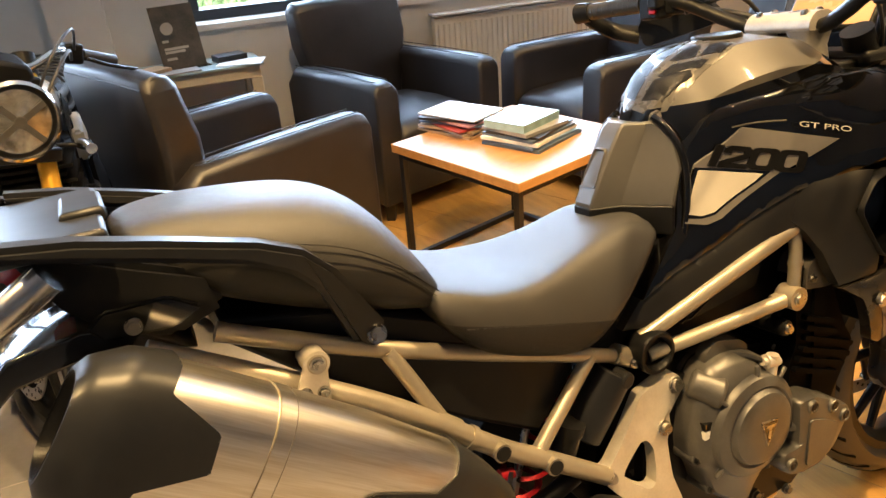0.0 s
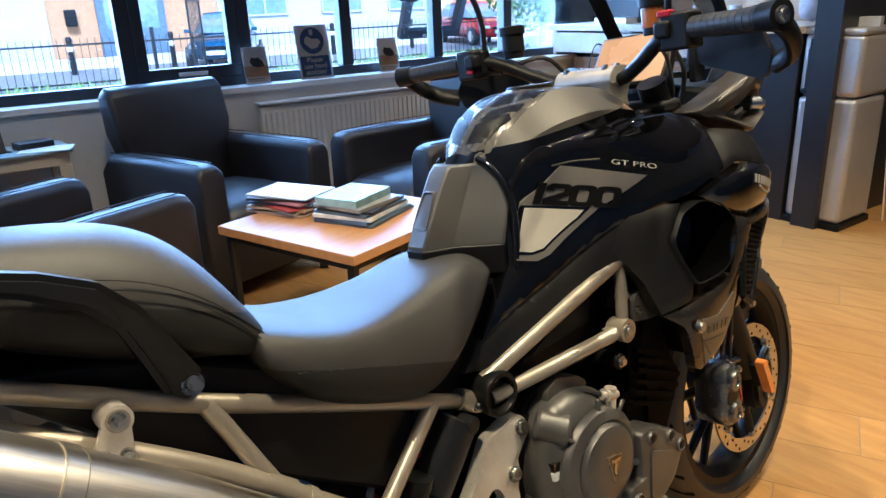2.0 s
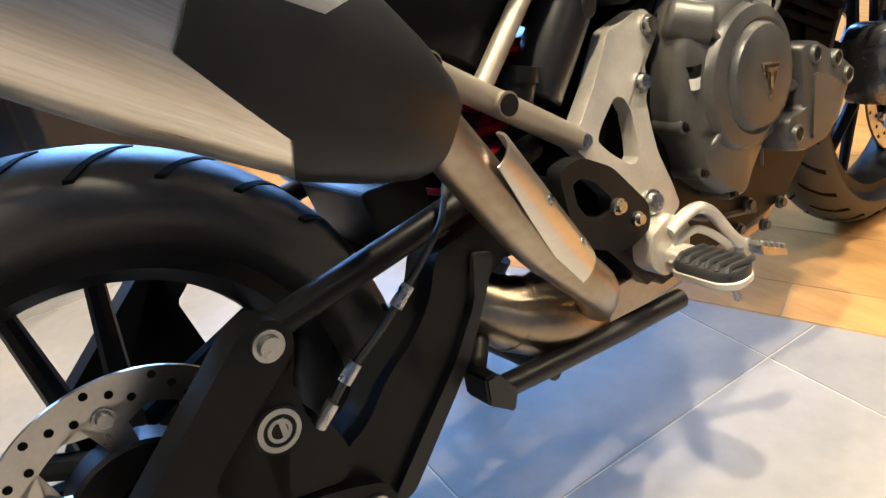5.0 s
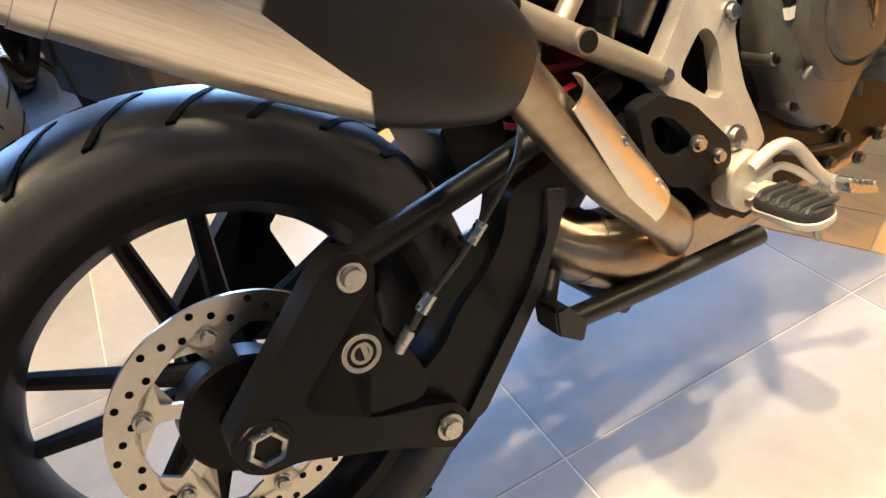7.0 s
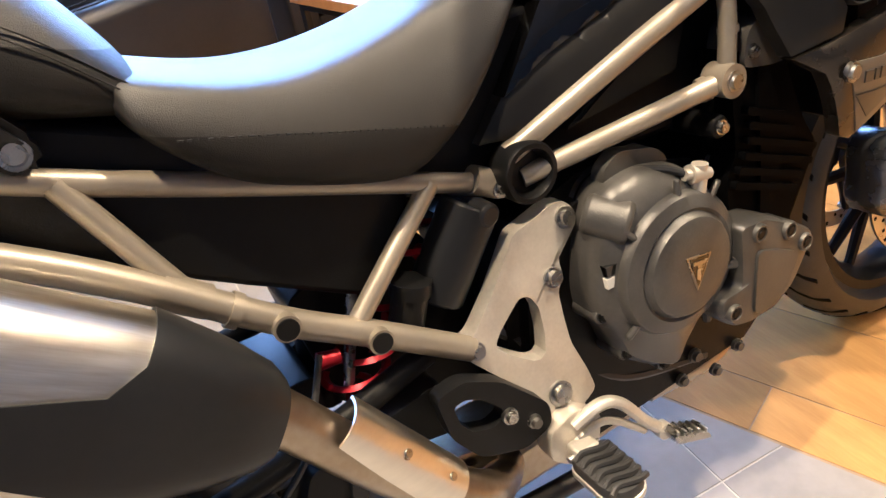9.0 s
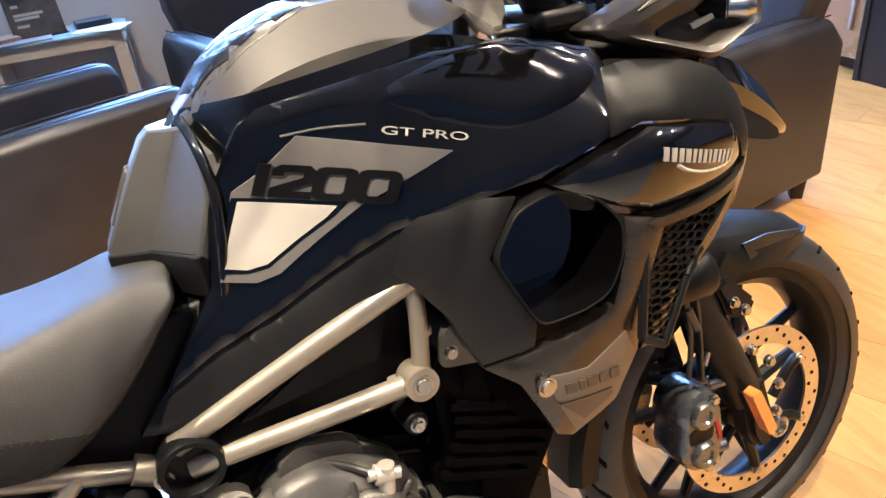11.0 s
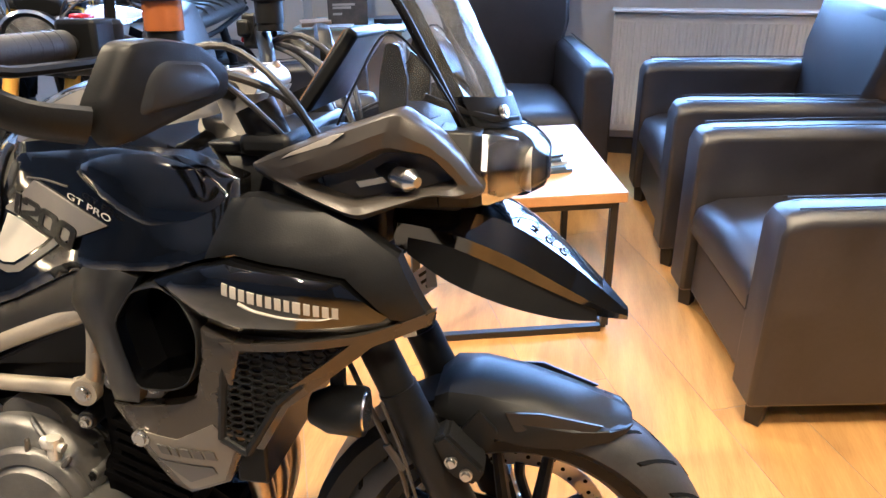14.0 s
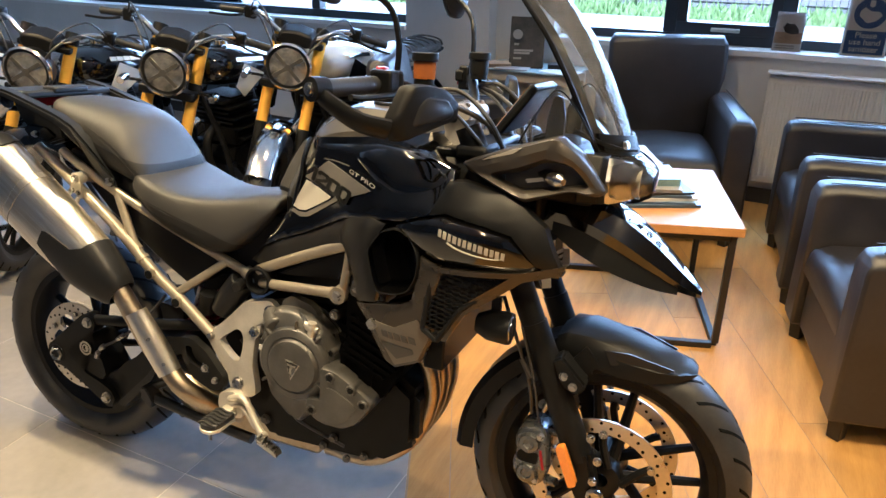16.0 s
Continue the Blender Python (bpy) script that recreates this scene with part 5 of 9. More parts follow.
SEAT = [(0.305, 0.936, 0.128, 0.150, 0.914, 0.143, 0.900), (0.325, 0.926, 0.140, 0.163, 0.884, 0.150, 0.862), (0.38, 0.904, 0.146, 0.169, 0.846, 0.152, 0.800), (0.42, 0.890, 0.142, 0.168, 0.828, 0.152, 0.780),
        (0.466, 0.880, 0.134, 0.164, 0.812, 0.152, 0.760), (0.52, 0.878, 0.122, 0.156, 0.795, 0.150, 0.740), (0.57, 0.882, 0.109, 0.148, 0.788, 0.147, 0.726), (0.625, 0.891, 0.098, 0.138, 0.802, 0.142, 0.756),
        (0.675, 0.905, 0.092, 0.129, 0.836, 0.134, 0.800), (0.712, 0.909, 0.088, 0.119, 0.868, 0.125, 0.840), (0.738, 0.908, 0.086, 0.111, 0.890, 0.117, 0.874), (0.744, 0.905, 0.084, 0.106, 0.891, 0.110, 0.880)]
shell(bm, [(x, [(0, c + 0.003), (yc * 0.6, c + 0.003), (yc - 0.016, c + 0.001), (yc, c - 0.005), (yc + (ym - yc) * 0.32, c - 0.28 * (c - zm)), (ym, zm), (yb, zb), (0, zb)]) for x, c, yc, ym, zm, yb, zb in SEAT])
seat = part("rider_seat", bm, M_seat, bike, "grey vinyl rider seat with a darker skirt", sub=2)
settle(seat, M_seatdark, (0.413, 0, 0.848), (0.336, 0, 1.0))


def stitches(pts, dash=0.0055, gap=0.003):
    """Short thread pieces along a smooth line."""
    bm = bmnew()
    run = smooth_path([Vector(p) for p in pts], 12)
    at, k = 0.0, dash + gap
    for a_, b_ in zip(run, run[1:]):
        ln = (b_ - a_).length
        while at < ln:
            cyl(bm, a_.lerp(b_, at / ln), a_.lerp(b_, min(1.0, (at + dash) / ln)), 0.0011, seg=5)
            at += k
        at -= ln
    return bm


for s in (-1, 1):
    part("stitching", stitches([(0.345, s * 0.170, 0.869), (0.413, s * 0.1715, 0.850), (0.474, s * 0.1665, 0.8295), (0.52, s * 0.1590, 0.814), (0.568, s * 0.1505, 0.798), (0.622, s * 0.141, 0.780)]), M_darkmatt, seat)
bm = bmnew()
shell(bm, [(-0.045, [(0, 1.095), (0.05, 1.094), (0.075, 1.088), (0.08, 1.075), (0.07, 1.06), (0, 1.06)]),
           (0.03, [(0, 1.103), (0.075, 1.101), (0.118, 1.080), (0.130, 1.04), (0.118, 0.995), (0, 0.99)]),
           (0.13, [(0, 1.094), (0.085, 1.091), (0.135, 1.064), (0.152, 1.005), (0.138, 0.95), (0, 0.945)]),
           (0.20, [(0, 1.084), (0.09, 1.080), (0.140, 1.047), (0.157, 0.985), (0.143, 0.92), (0, 0.915)]),
           (0.255, [(0, 1.064), (0.088, 1.058), (0.138, 1.022), (0.156, 0.96), (0.142, 0.905), (0, 0.90)]),
           (0.295, [(0, 1.018), (0.084, 1.012), (0.134, 0.980), (0.150, 0.935), (0.138, 0.895), (0, 0.89)]),
           (0.33, [(0, 0.958), (0.080, 0.955), (0.126, 0.935), (0.140, 0.91), (0.130, 0.885), (0, 0.88)]),
           (0.345, [(0, 0.93), (0.070, 0.928), (0.112, 0.915), (0.124, 0.90), (0.115, 0.885), (0, 0.88)])])
ps = part("pillion_seat", bm, M_seat, bike, "grey vinyl pillion seat with textured sides", sub=2)
settle(ps, M_seatdark, (0.10, 0, 1.032), (0.35, 0, 0.94))
for s in (-1, 1):
    for dy, dz in ((0.0, 0.0), (0.005, -0.010)):
        one("stitching", M_seatdark, lambda bm: tube(bm, [(0.0, s * (0.112 + dy), 1.072 + dz), (0.10, s * (0.139 + dy), 1.052 + dz), (0.19, s * (0.148 + dy * 0.8), 1.028 + dz), (0.26, s * (0.147 + dy * 0.7), 0.988 + dz), (0.33, s * (0.134 + dy), 0.92 + dz)], 0.0008, seg=6), ps)

# grab rails, rack and tail
for s in (-1, 1):
    bm = bmnew()
    top = [(-0.155, 1.128), (-0.072, 1.114), (0.005, 1.093), (0.102, 1.064), (0.150, 1.042), (0.185, 1.006), (0.215, 0.955), (0.247, 0.902), (0.245, 0.878)]
    bot = [(0.222, 0.868), (0.203, 0.885), (0.178, 0.945), (0.160, 0.985), (0.130, 1.018), (0.080, 1.045), (0.0, 1.070), (-0.09, 1.096), (-0.155, 1.112)]
    prism(bm, top + bot, s * 0.146, s * 0.186, 0.007)
    for v in bm.verts:
        v.co.y -= s * 0.36 * max(0, 1.02 - v.co.z)
    gr = part("grab_rail", bm, M_darkmatt, bike, "dark grey moulded grab rail")
    bm = bmnew()
    bolt_head(bm, (0.229, s * 0.143, 0.895), 0.0115, (0, s, 0.3), 0.008)
    part("rail_bolt", bm, M_bolt, gr)
    bm = bmnew()
    o = [(-0.14, 1.10), (-0.09, 1.092), (-0.02, 1.06), (0.05, 1.03), (0.06, 0.985), (0.0, 0.965), (-0.06, 0.985), (-0.105, 1.03)]
    prism(bm, o, s * 0.09, s * 0.125, 0.008)
    tp = part("tail_panel", bm, M_blackmatt, bike, "black plastic tail panel")
    bm = bmnew()
    o = [(-0.09, 1.005), (-0.07, 1.02), (0.0, 1.018), (0.035, 0.995), (0.0, 0.978), (-0.075, 0.985)]
    prism(bm, o, s * 0.122, s * 0.130, 0.004)
    part("tail_inset", bm, M_blackgloss, tp)
    bm = bmnew()
    bolt_head(bm, (-0.043, s * 0.132, 0.995), 0.0085, (0, s, 0))
    part("panel_bolt", bm, M_bolt, tp)
    bm = bmnew()
    tube(bm, [(-0.12, s * 0.09, 1.055), (-0.135, s * 0.12, 1.058), (-0.14, s * 0.145, 1.06)], 0.008)
    ind = part("rear_indicator", bm, M_blackmatt, bike, "clear-lens rear indicator on a black stalk")
    bm = bmnew()
    tube(bm, [(-0.165, s * 0.150, 1.045), (-0.135, s * 0.156, 1.062), (-0.105, s * 0.158, 1.080)], 0.019, seg=12)
    part("lens", bm, M_lamp, ind, "clear indicator lens")
bm = bmnew()
box(bm, (-0.105, 0, 1.103), (0.13, 0.292, 0.02))
box(bm, (-0.06, 0, 1.112), (0.05, 0.12, 0.018))
part("rear_rack", bm, M_darkmatt, bike, "dark grey luggage rack plate", bevel=0.006)
bm = bmnew()
prism(bm, [(-0.175, 1.09), (-0.13, 1.095), (-0.115, 1.06), (-0.16, 1.055)], -0.06, 0.06, 0.006)
part("tail_light", bm, mat("tail_lens", (0.25, 0.005, 0.006), 0.12, spec=0.8), bike, "dark red tail lamp lens")
bm = bmnew()
shell(bm, [(-0.36, [(0, 0.78), (0.09, 0.775), (0.09, 0.765), (0, 0.768)]), (-0.27, [(0, 0.90), (0.075, 0.893), (0.075, 0.87), (0, 0.875)]), (-0.18, [(0, 0.985), (0.06, 0.97), (0.06, 0.935), (0, 0.94)]), (-0.10, [(0, 1.01), (0.07, 0.985), (0.07, 0.95), (0, 0.955)]), (0.02, [(0, 1.0), (0.09, 0.97), (0.09, 0.93), (0, 0.935)])])
part("plate_hanger", bm, M_blackgloss, bike, "gloss black number plate hanger", bevel=0.004)
bm = bmnew()
box(bm, (0, 0, 0), (0.002, 0.18, 0.13), pose(-0.345, 0, 0.715, 0, 25, 0))
part("number_plate", bm, M_paper, bike, "blank pale number plate", bevel=0.0005)
# fuel tank
bm = bmnew()
shell(bm, finer([(0.778, [(0, 1.040), (0.018, 1.034), (0.030, 1.010), (0.040, 0.965), (0.050, 0.90), (0, 0.87)]),
           (0.805, [(0, 1.073), (0.034, 1.066), (0.052, 1.028), (0.066, 0.975), (0.082, 0.90), (0, 0.87)]),
           (0.86, [(0, 1.126), (0.060, 1.115), (0.100, 1.072), (0.115, 0.99), (0.128, 0.90), (0, 0.87)]),
           (0.94, [(0, 1.158), (0.075, 1.147), (0.125, 1.098), (0.145, 1.00), (0.160, 0.90), (0, 0.87)]),
           (1.03, [(0, 1.160), (0.085, 1.150), (0.142, 1.105), (0.178, 1.01), (0.192, 0.92), (0, 0.88)]),
           (1.12, [(0, 1.142), (0.085, 1.132), (0.152, 1.090), (0.192, 1.02), (0.200, 0.93), (0, 0.89)]),
           (1.20, [(0, 1.085), (0.080, 1.078), (0.150, 1.045), (0.18, 1.00), (0.19, 0.93), (0, 0.90)])], 5))
bmesh.ops.bisect_plane(bm, geom=bm.verts[:] + bm.edges[:] + bm.faces[:], plane_co=(0.80, 0, 1.068), plane_no=(-0.13, 0, 1))
tank = part("fuel_tank", bm, M_graphite, bike, "graphite grey fuel tank with black sides", smooth=27)
tank.data.materials.append(M_blackgloss)
for f in tank.data.polygons:
    f.material_index = 1 if f.center.z < 1.068 + 0.13 * (f.center.x - 0.80) else 0
tank_tree = bvhtree.BVHTree.FromPolygons([v.co for v in tank.data.vertices], [p.vertices[:] for p in tank.data.polygons])


def tank_top(x, y):
    hit = tank_tree.ray_cast(Vector((x, y, 1.4)), Vector((0, 0, -1)))[0]
    return hit.z if hit else 1.0


# protective pad on the tank: a silver sheet with black fields
def pad_field(name, outline, off, material, parent, label):
    bm = bmnew()
    body_panel(bm, outline, 0.004, off, 1, step=0.012, ease=0.0006, fn=tank_top)
    for v in bm.verts:
        v.co.y, v.co.z = v.co.z, v.co.y
    return part(name, bm, material, parent, label, smooth=60)


M_padsilver = mat("silver_pad_film", (0.10, 0.094, 0.083), 0.28, metal=0.55, var=0.1, scale=30, coat=0.5)
tp = pad_field("tank_pad", [(0.800, -0.040), (0.818, -0.054), (0.861, -0.074), (0.922, -0.081), (0.966, -0.078), (0.972, -0.050), (0.950, 0.0), (0.972, 0.050), (0.966, 0.078), (0.922, 0.081), (0.861, 0.074), (0.818, 0.054), (0.800, 0.040)], 0.0015, M_padsilver, tank, "silver and black protective tank pad")
for s in (-1, 1):
    for ol in ([(0.812, 0.008), (0.842, 0.010), (0.872, 0.062), (0.868, 0.070), (0.822, 0.047)], [(0.848, 0.012), (0.872, 0.020), (0.903, 0.072), (0.884, 0.071), (0.850, 0.026)], [(0.905, 0.052), (0.942, 0.038), (0.962, 0.050), (0.958, 0.072), (0.926, 0.076)], [(0.880, 0.008), (0.930, 0.008), (0.932, 0.030), (0.900, 0.046), (0.884, 0.024)]):
        pad_field("pad_field", [(x, s * y) for x, y in ol][::s], 0.0028, M_engdark, tp, "black field")
bm = bmnew()
cyl(bm, (1.0, 0, 1.155), (1.0, 0, 1.1645), 0.045, 0.043, seg=32)
part("filler_cap", bm, M_blackmatt, tank, "black filler cap", bevel=0.002)
# rear tank cover: a narrow rear facet with an inset, and flat flanks
CY = 0.010
COVER = [(0.900, 0.686, 0.732, 0.774, 0.108), (0.928, 0.687, 0.733, 0.781, 0.108), (0.980, 0.716, 0.760, 0.803, 0.103), (1.020, 0.741, 0.782, 0.808, 0.085), (1.042, 0.756, 0.792, 0.803, 0.062), (1.051, 0.768, 0.792, 0.798, 0.045)]


def cover_loop(z, xn, xc, xf, yf, g=0.0):
    half_ = [(xn - g, 0.022), (xc - g * 0.8, 0.047 + g * 0.6), (xf, yf + CY + g), (xf + 0.022, yf + CY - 0.012)]
    return [(x, CY - y, z) for x, y in half_] + [(x, CY + y, z) for x, y in half_[::-1]]


bm = bmnew()
loft(bm, [cover_loop(*q) for q in COVER], True, True)
pad = part("tank_cover", bm, M_sand, bike, "satin grey plastic cover between tank and seat", smooth=20, bevel=0.0035)
bm = bmnew()
loft(bm, [cover_loop(z, 0.688, 0.734, 0.774, 0.108, 0.004) for z in (0.872, 0.879, 0.916, 0.922)], True, True)
part("cover_rim", bm, M_blackmatt, pad, "black lower rim", smooth=30, bevel=0.003)
bm = bmnew()
ins_ = rounded([(-0.018, 0.955), (0.018, 0.955), (0.013, 1.012), (-0.013, 1.012)], 0.006, 3)
nose = lambda z: 0.687 + (z - 0.928) * 0.57
loft(bm, [[(nose(z) + d_, CY + (y * f), 0.984 + (z - 0.984) * f) for y, z in ins_] for f, d_ in ((1.10, 0.0015), (1.04, -0.0035), (0.98, -0.0015), (0.90, -0.001))], False, True)
part("cover_inset", bm, M_sand, pad, "raised rim of a small inset")
M_decal = mat("graphite_decal", (0.135, 0.127, 0.121), 0.40, metal=0.15, var=0.05, scale=12)
M_beige = mat("satin_beige_grey", (0.15, 0.138, 0.118), 0.42, metal=0.25, var=0.06, scale=12)
M_wing = mat("satin_bronze_grey", (0.050, 0.045, 0.040), 0.33, metal=0.4, var=0.06, scale=12)
M_satin = mat("satin_graphite_plastic", (0.012, 0.0118, 0.0117), 0.34, var=0.08, scale=12, spec=0.32)
M_bronze = mat("metallic_graphite_paint", (0.066, 0.058, 0.049), 0.27, metal=0.75, var=0.06, scale=14)
for s in (-1, 1):
    bm = bmnew()
    tube(bm, [(0.790, s * 0.116, 0.870), (0.803, s * 0.114, 0.93), (0.811, s * 0.104, 0.98), (0.810, s * 0.090, 1.018), (0.806, s * 0.066, 1.045), (0.802, s * 0.045, 1.058)], 0.0065, seg=10)
    part("tank_edge_trim", bm, M_blackgloss, bike)
    # black shroud on the tank side
    bm = bmnew()
    body_panel(bm, [(0.700, 0.780), (0.780, 0.885), (0.808, 0.985), (0.850, 1.045), (0.875, 1.062), (0.95, 1.072), (1.06, 1.086), (1.16, 1.082), (1.245, 1.055), (1.250, 1.030), (1.232, 0.972), (1.14, 0.938), (1.05, 0.926), (0.975, 0.910), (0.925, 0.886), (0.84, 0.844), (0.76, 0.813)], 0.035, 0.0, s, step=0.015)
    sh = part("tank_shroud", bm, M_blackgloss, bike, "gloss black tank shroud", smooth=60)
    bm = bmnew()
    body_panel(bm, [(0.828, 0.980), (0.858, 0.995), (0.905, 1.028), (1.052, 0.985), (1.003, 0.966), (0.950, 0.945), (0.852, 0.886), (0.826, 0.881), (0.790, 0.890)], 0.006, 0.0045, s, ease=0.0005)
    part("grey_decal", bm, M_decal, sh, "graphite panel decal")
    bm = bmnew()
    body_panel(bm, [(0.826, 0.975), (0.938, 0.950), (0.918, 0.936), (0.843, 0.895), (0.820, 0.893), (0.791, 0.899)], 0.004, 0.0055, s, ease=0.0005)
    part("decal_edge", bm, M_blackgloss, sh, "black line round the pale decal")
    bm = bmnew()
    body_panel(bm, [(0.831, 0.970), (0.926, 0.948), (0.913, 0.938), (0.842, 0.899), (0.820, 0.897), (0.796, 0.904)], 0.004, 0.0066, s, ease=0.0005)
    part("pale_decal", bm, M_white, sh, "pale panel decal")
    # raised facet on the shroud
    bm = bmnew()
    body_panel(bm, rounded([(0.985, 1.054), (1.054, 1.078), (1.118, 1.084), (1.17, 1.074), (1.217, 1.053), (1.240, 1.034), (1.20, 1.010), (1.12, 0.992), (1.05, 1.014)], 0.02, 3), 0.03, 0.006, s, step=0.015, ease=0.0055, fall=0.012)
    rd_ = part("shroud_ridge", bm, M_blackgloss, sh, "raised gloss black facet", smooth=70)
    # satin trim below the shroud
    bm = bmnew()
    body_panel(bm, [(0.660, 0.735), (0.700, 0.780), (0.76, 0.811), (0.84, 0.841), (0.925, 0.883), (0.975, 0.907), (1.000, 0.922), (1.03, 0.915), (1.0, 0.858), (0.84, 0.776), (0.73, 0.728)], 0.02, -0.006, s)
    part("frame_cover", bm, M_satin, bike, "dark satin frame cover", smooth=50)
    # air intake cowl
    bm = bmnew()
    h = [(1.066, 0.862), (1.098, 0.908), (1.140, 0.922), (1.178, 0.912), (1.204, 0.876), (1.200, 0.834), (1.182, 0.798), (1.150, 0.785), (1.100, 0.778), (1.080, 0.823)]
    o = [(1.130 + (x - 1.130) * 1.05, 0.85 + (z - 0.85) * 1.05) for x, z in h]
    o = [(x, -(body_y(x, z) + 0.003), z) for x, z in o]
    h = [(x, -(body_y(x, z) + 0.004), z) for x, z in h]
    k = [(x - 0.01, y + 0.085, z) for x, y, z in h]
    back_ = [(x, y + 0.09, z) for x, y, z in o]
    lip = [tuple((Vector(a_) + Vector(b_)) * 0.5 + Vector((0, -0.0015, 0))) for a_, b_ in zip(o, h)]
    loft(bm, [[(x, y if s < 0 else -y, z) for x, y, z in rounded(q, 0.014, 4)] for q in (back_, o, lip, h)], False, False)
    ai = part("air_intake", bm, M_blackmatt, bike, "black air intake cowl", smooth=55)
    bm = bmnew()
    loft(bm, [[(x, y if s < 0 else -y, z) for x, y, z in rounded(q, 0.014, 4)] for q in (h, k)], False, True)
    part("intake_duct", bm, M_blackgloss, ai, "gloss black duct")
    bm = bmnew()
    body_panel(bm, [(0.964, 0.862), (0.979, 0.904), (1.000, 0.926), (1.06, 0.930), (1.104, 0.924), (1.062, 0.862), (1.077, 0.823), (1.098, 0.776), (1.092, 0.748), (1.036, 0.733), (1.011, 0.798), (0.983, 0.841)], 0.02, 0.001, s, ease=0.005, fall=0.008)
    part("cowl_side", bm, M_satin, ai, "satin dark grey cowl side", smooth=45)
    # radiator side panel
    bm = bmnew()
    body_panel(bm, [(1.036, 0.730), (1.094, 0.745), (1.170, 0.765), (1.190, 0.776), (1.206, 0.834), (1.210, 0.880), (1.245, 0.870), (1.262, 0.860), (1.228, 0.750), (1.242, 0.700), (1.205, 0.622), (1.140, 0.592), (1.118, 0.604), (1.070, 0.704)], 0.02, 0.004, s)
    rp = part("radiator_panel", bm, M_bronze, bike, "metallic graphite radiator side panel", smooth=40)
    bm = bmnew()
    body_panel(bm, [(1.090, 0.712), (1.150, 0.705), (1.205, 0.735), (1.228, 0.690), (1.200, 0.628), (1.142, 0.602)], 0.006, 0.0065, s, ease=0.001)
    part("panel_decal", bm, M_beige, rp, "graphite decal with plain bars")
    bm = bmnew()
    bolt_head(bm, (1.094, s * (body_y(1.094, 0.712) + 0.008), 0.700), 0.011, (0, s, 0), 0.006)
    part("panel_bolt", bm, M_bolt, rp)
    for x, w in ((1.118, 0.014), (1.136, 0.008), (1.148, 0.014), (1.166, 0.013), (1.183, 0.014)):
        bm = bmnew()
        dz = -0.10 * (x - 1.118)
        body_panel(bm, [(x, 0.694 + dz), (x + w, 0.692 + dz), (x + w + 0.003, 0.676 + dz), (x + 0.003, 0.678 + dz)], 0.004, 0.0085, s, ease=0)
        part("name_bar", bm, M_sand, rp, "pale plain lettering bar")
    bm = bmnew()
    body_panel(bm, [(1.112, 0.664), (1.190, 0.655), (1.193, 0.643), (1.150, 0.622)], 0.004, 0.0085, s, ease=0.0005)
    part("panel_facet", bm, M_sand, rp)
    # grille
    g = [(1.238, 0.850), (1.405, 0.862), (1.300, 0.775), (1.255, 0.700), (1.222, 0.722)]
    gy = lambda x: -(body_y(x, 0.80) + 0.002)
    bm = bmnew()
    for a_, b_ in zip(g, g[1:] + g[:1]):
        tube(bm, [(a_[0], gy(a_[0]) * -s, a_[1]), (b_[0], gy(b_[0]) * -s, b_[1])], 0.006, seg=8)
    gl = part("side_grille", bm, M_blackmatt, bike, "black honeycomb side grille")
    bm = bmnew()

    def inside(x, z):
        c_ = False
        for (x1, z1), (x2, z2) in zip(g, g[1:] + g[:1]):
            if (z1 > z) != (z2 > z) and x < (x2 - x1) * (z - z1) / (z2 - z1) + x1:
                c_ = not c_
        return c_

    for i in range(14):
        for j in range(18):
            cx_, cz_ = 1.215 + i * 0.0155, 0.70 + j * 0.0104 + (0.0052 if i % 2 else 0)
            if inside(cx_, cz_):
                hexa = [(math.cos(a), math.sin(a)) for a in [math.pi / 3 * k for k in range(6)]]
                yb = gy(cx_) * -s
                loft(bm, [[(cx_ + a * f * 0.0104, yb + s * d_, cz_ + b * f * 0.0060) for a, b in hexa] for f, d_ in ((1.0, -0.004), (1.0, 0.001), (0.80, 0.001), (0.74, -0.004))])
    part("honeycomb", bm, M_blackmatt, gl, smooth=0)
    bm = bmnew()
    prism(bm, g, s * 0.215, s * 0.225)
    part("grille_backing", bm, M_skirt, gl)
    # name panel, leaning in towards its lower edge
    name_y = lambda x, z: body_y(x, z) + 0.34 * (z - 0.925)
    bm = bmnew()
    body_panel(bm, [(1.138, 0.931), (1.196, 0.954), (1.255, 0.971), (1.330, 0.957), (1.388, 0.941), (1.415, 0.910), (1.440, 0.878), (1.488, 0.855), (1.480, 0.846), (1.400, 0.862), (1.250, 0.873), (1.190, 0.900)], 0.03, 0.012, s, ease=0.006, fall=0.007, fn=name_y)
    fp = part("fairing_panel", bm, M_blackgloss, bike, "gloss black fairing panel with a pale plain wordmark bar", smooth=45)
    # the wordmark as plain upright bars over a thin stroke
    mark_z = lambda x: 0.952 - 0.31 * (x - 1.252)
    u_ = 0.0
    for w_ in (0.36, 0.36, 0.34, 0.40, 0.30, 0.34, 0.36, 0.30, 0.44, 0.36, 0.34, 0.36, 0.36):
        bm = bmnew()
        x0, x1 = 1.254 + 0.0191 * u_, 1.254 + 0.0191 * (u_ + w_)
        body_panel(bm, [(x0, mark_z(x0)), (x1, mark_z(x1)), (x1 - 0.0016, mark_z(x1) - 0.0155), (x0 - 0.0016, mark_z(x0) - 0.0155)], 0.003, 0.0130, s, ease=0, fn=name_y)
        part("wordmark_bar", bm, M_white, fp, "pale plain bar")
        u_ += w_ + 0.19
    bm = bmnew()
    tube(bm, [(x, s * (name_y(x, z) + 0.0130), z) for x, z in ((1.272, 0.926), (1.290, 0.915), (1.325, 0.903), (1.362, 0.897), (1.378, 0.898))], (0.0024, 0.0008), seg=6)
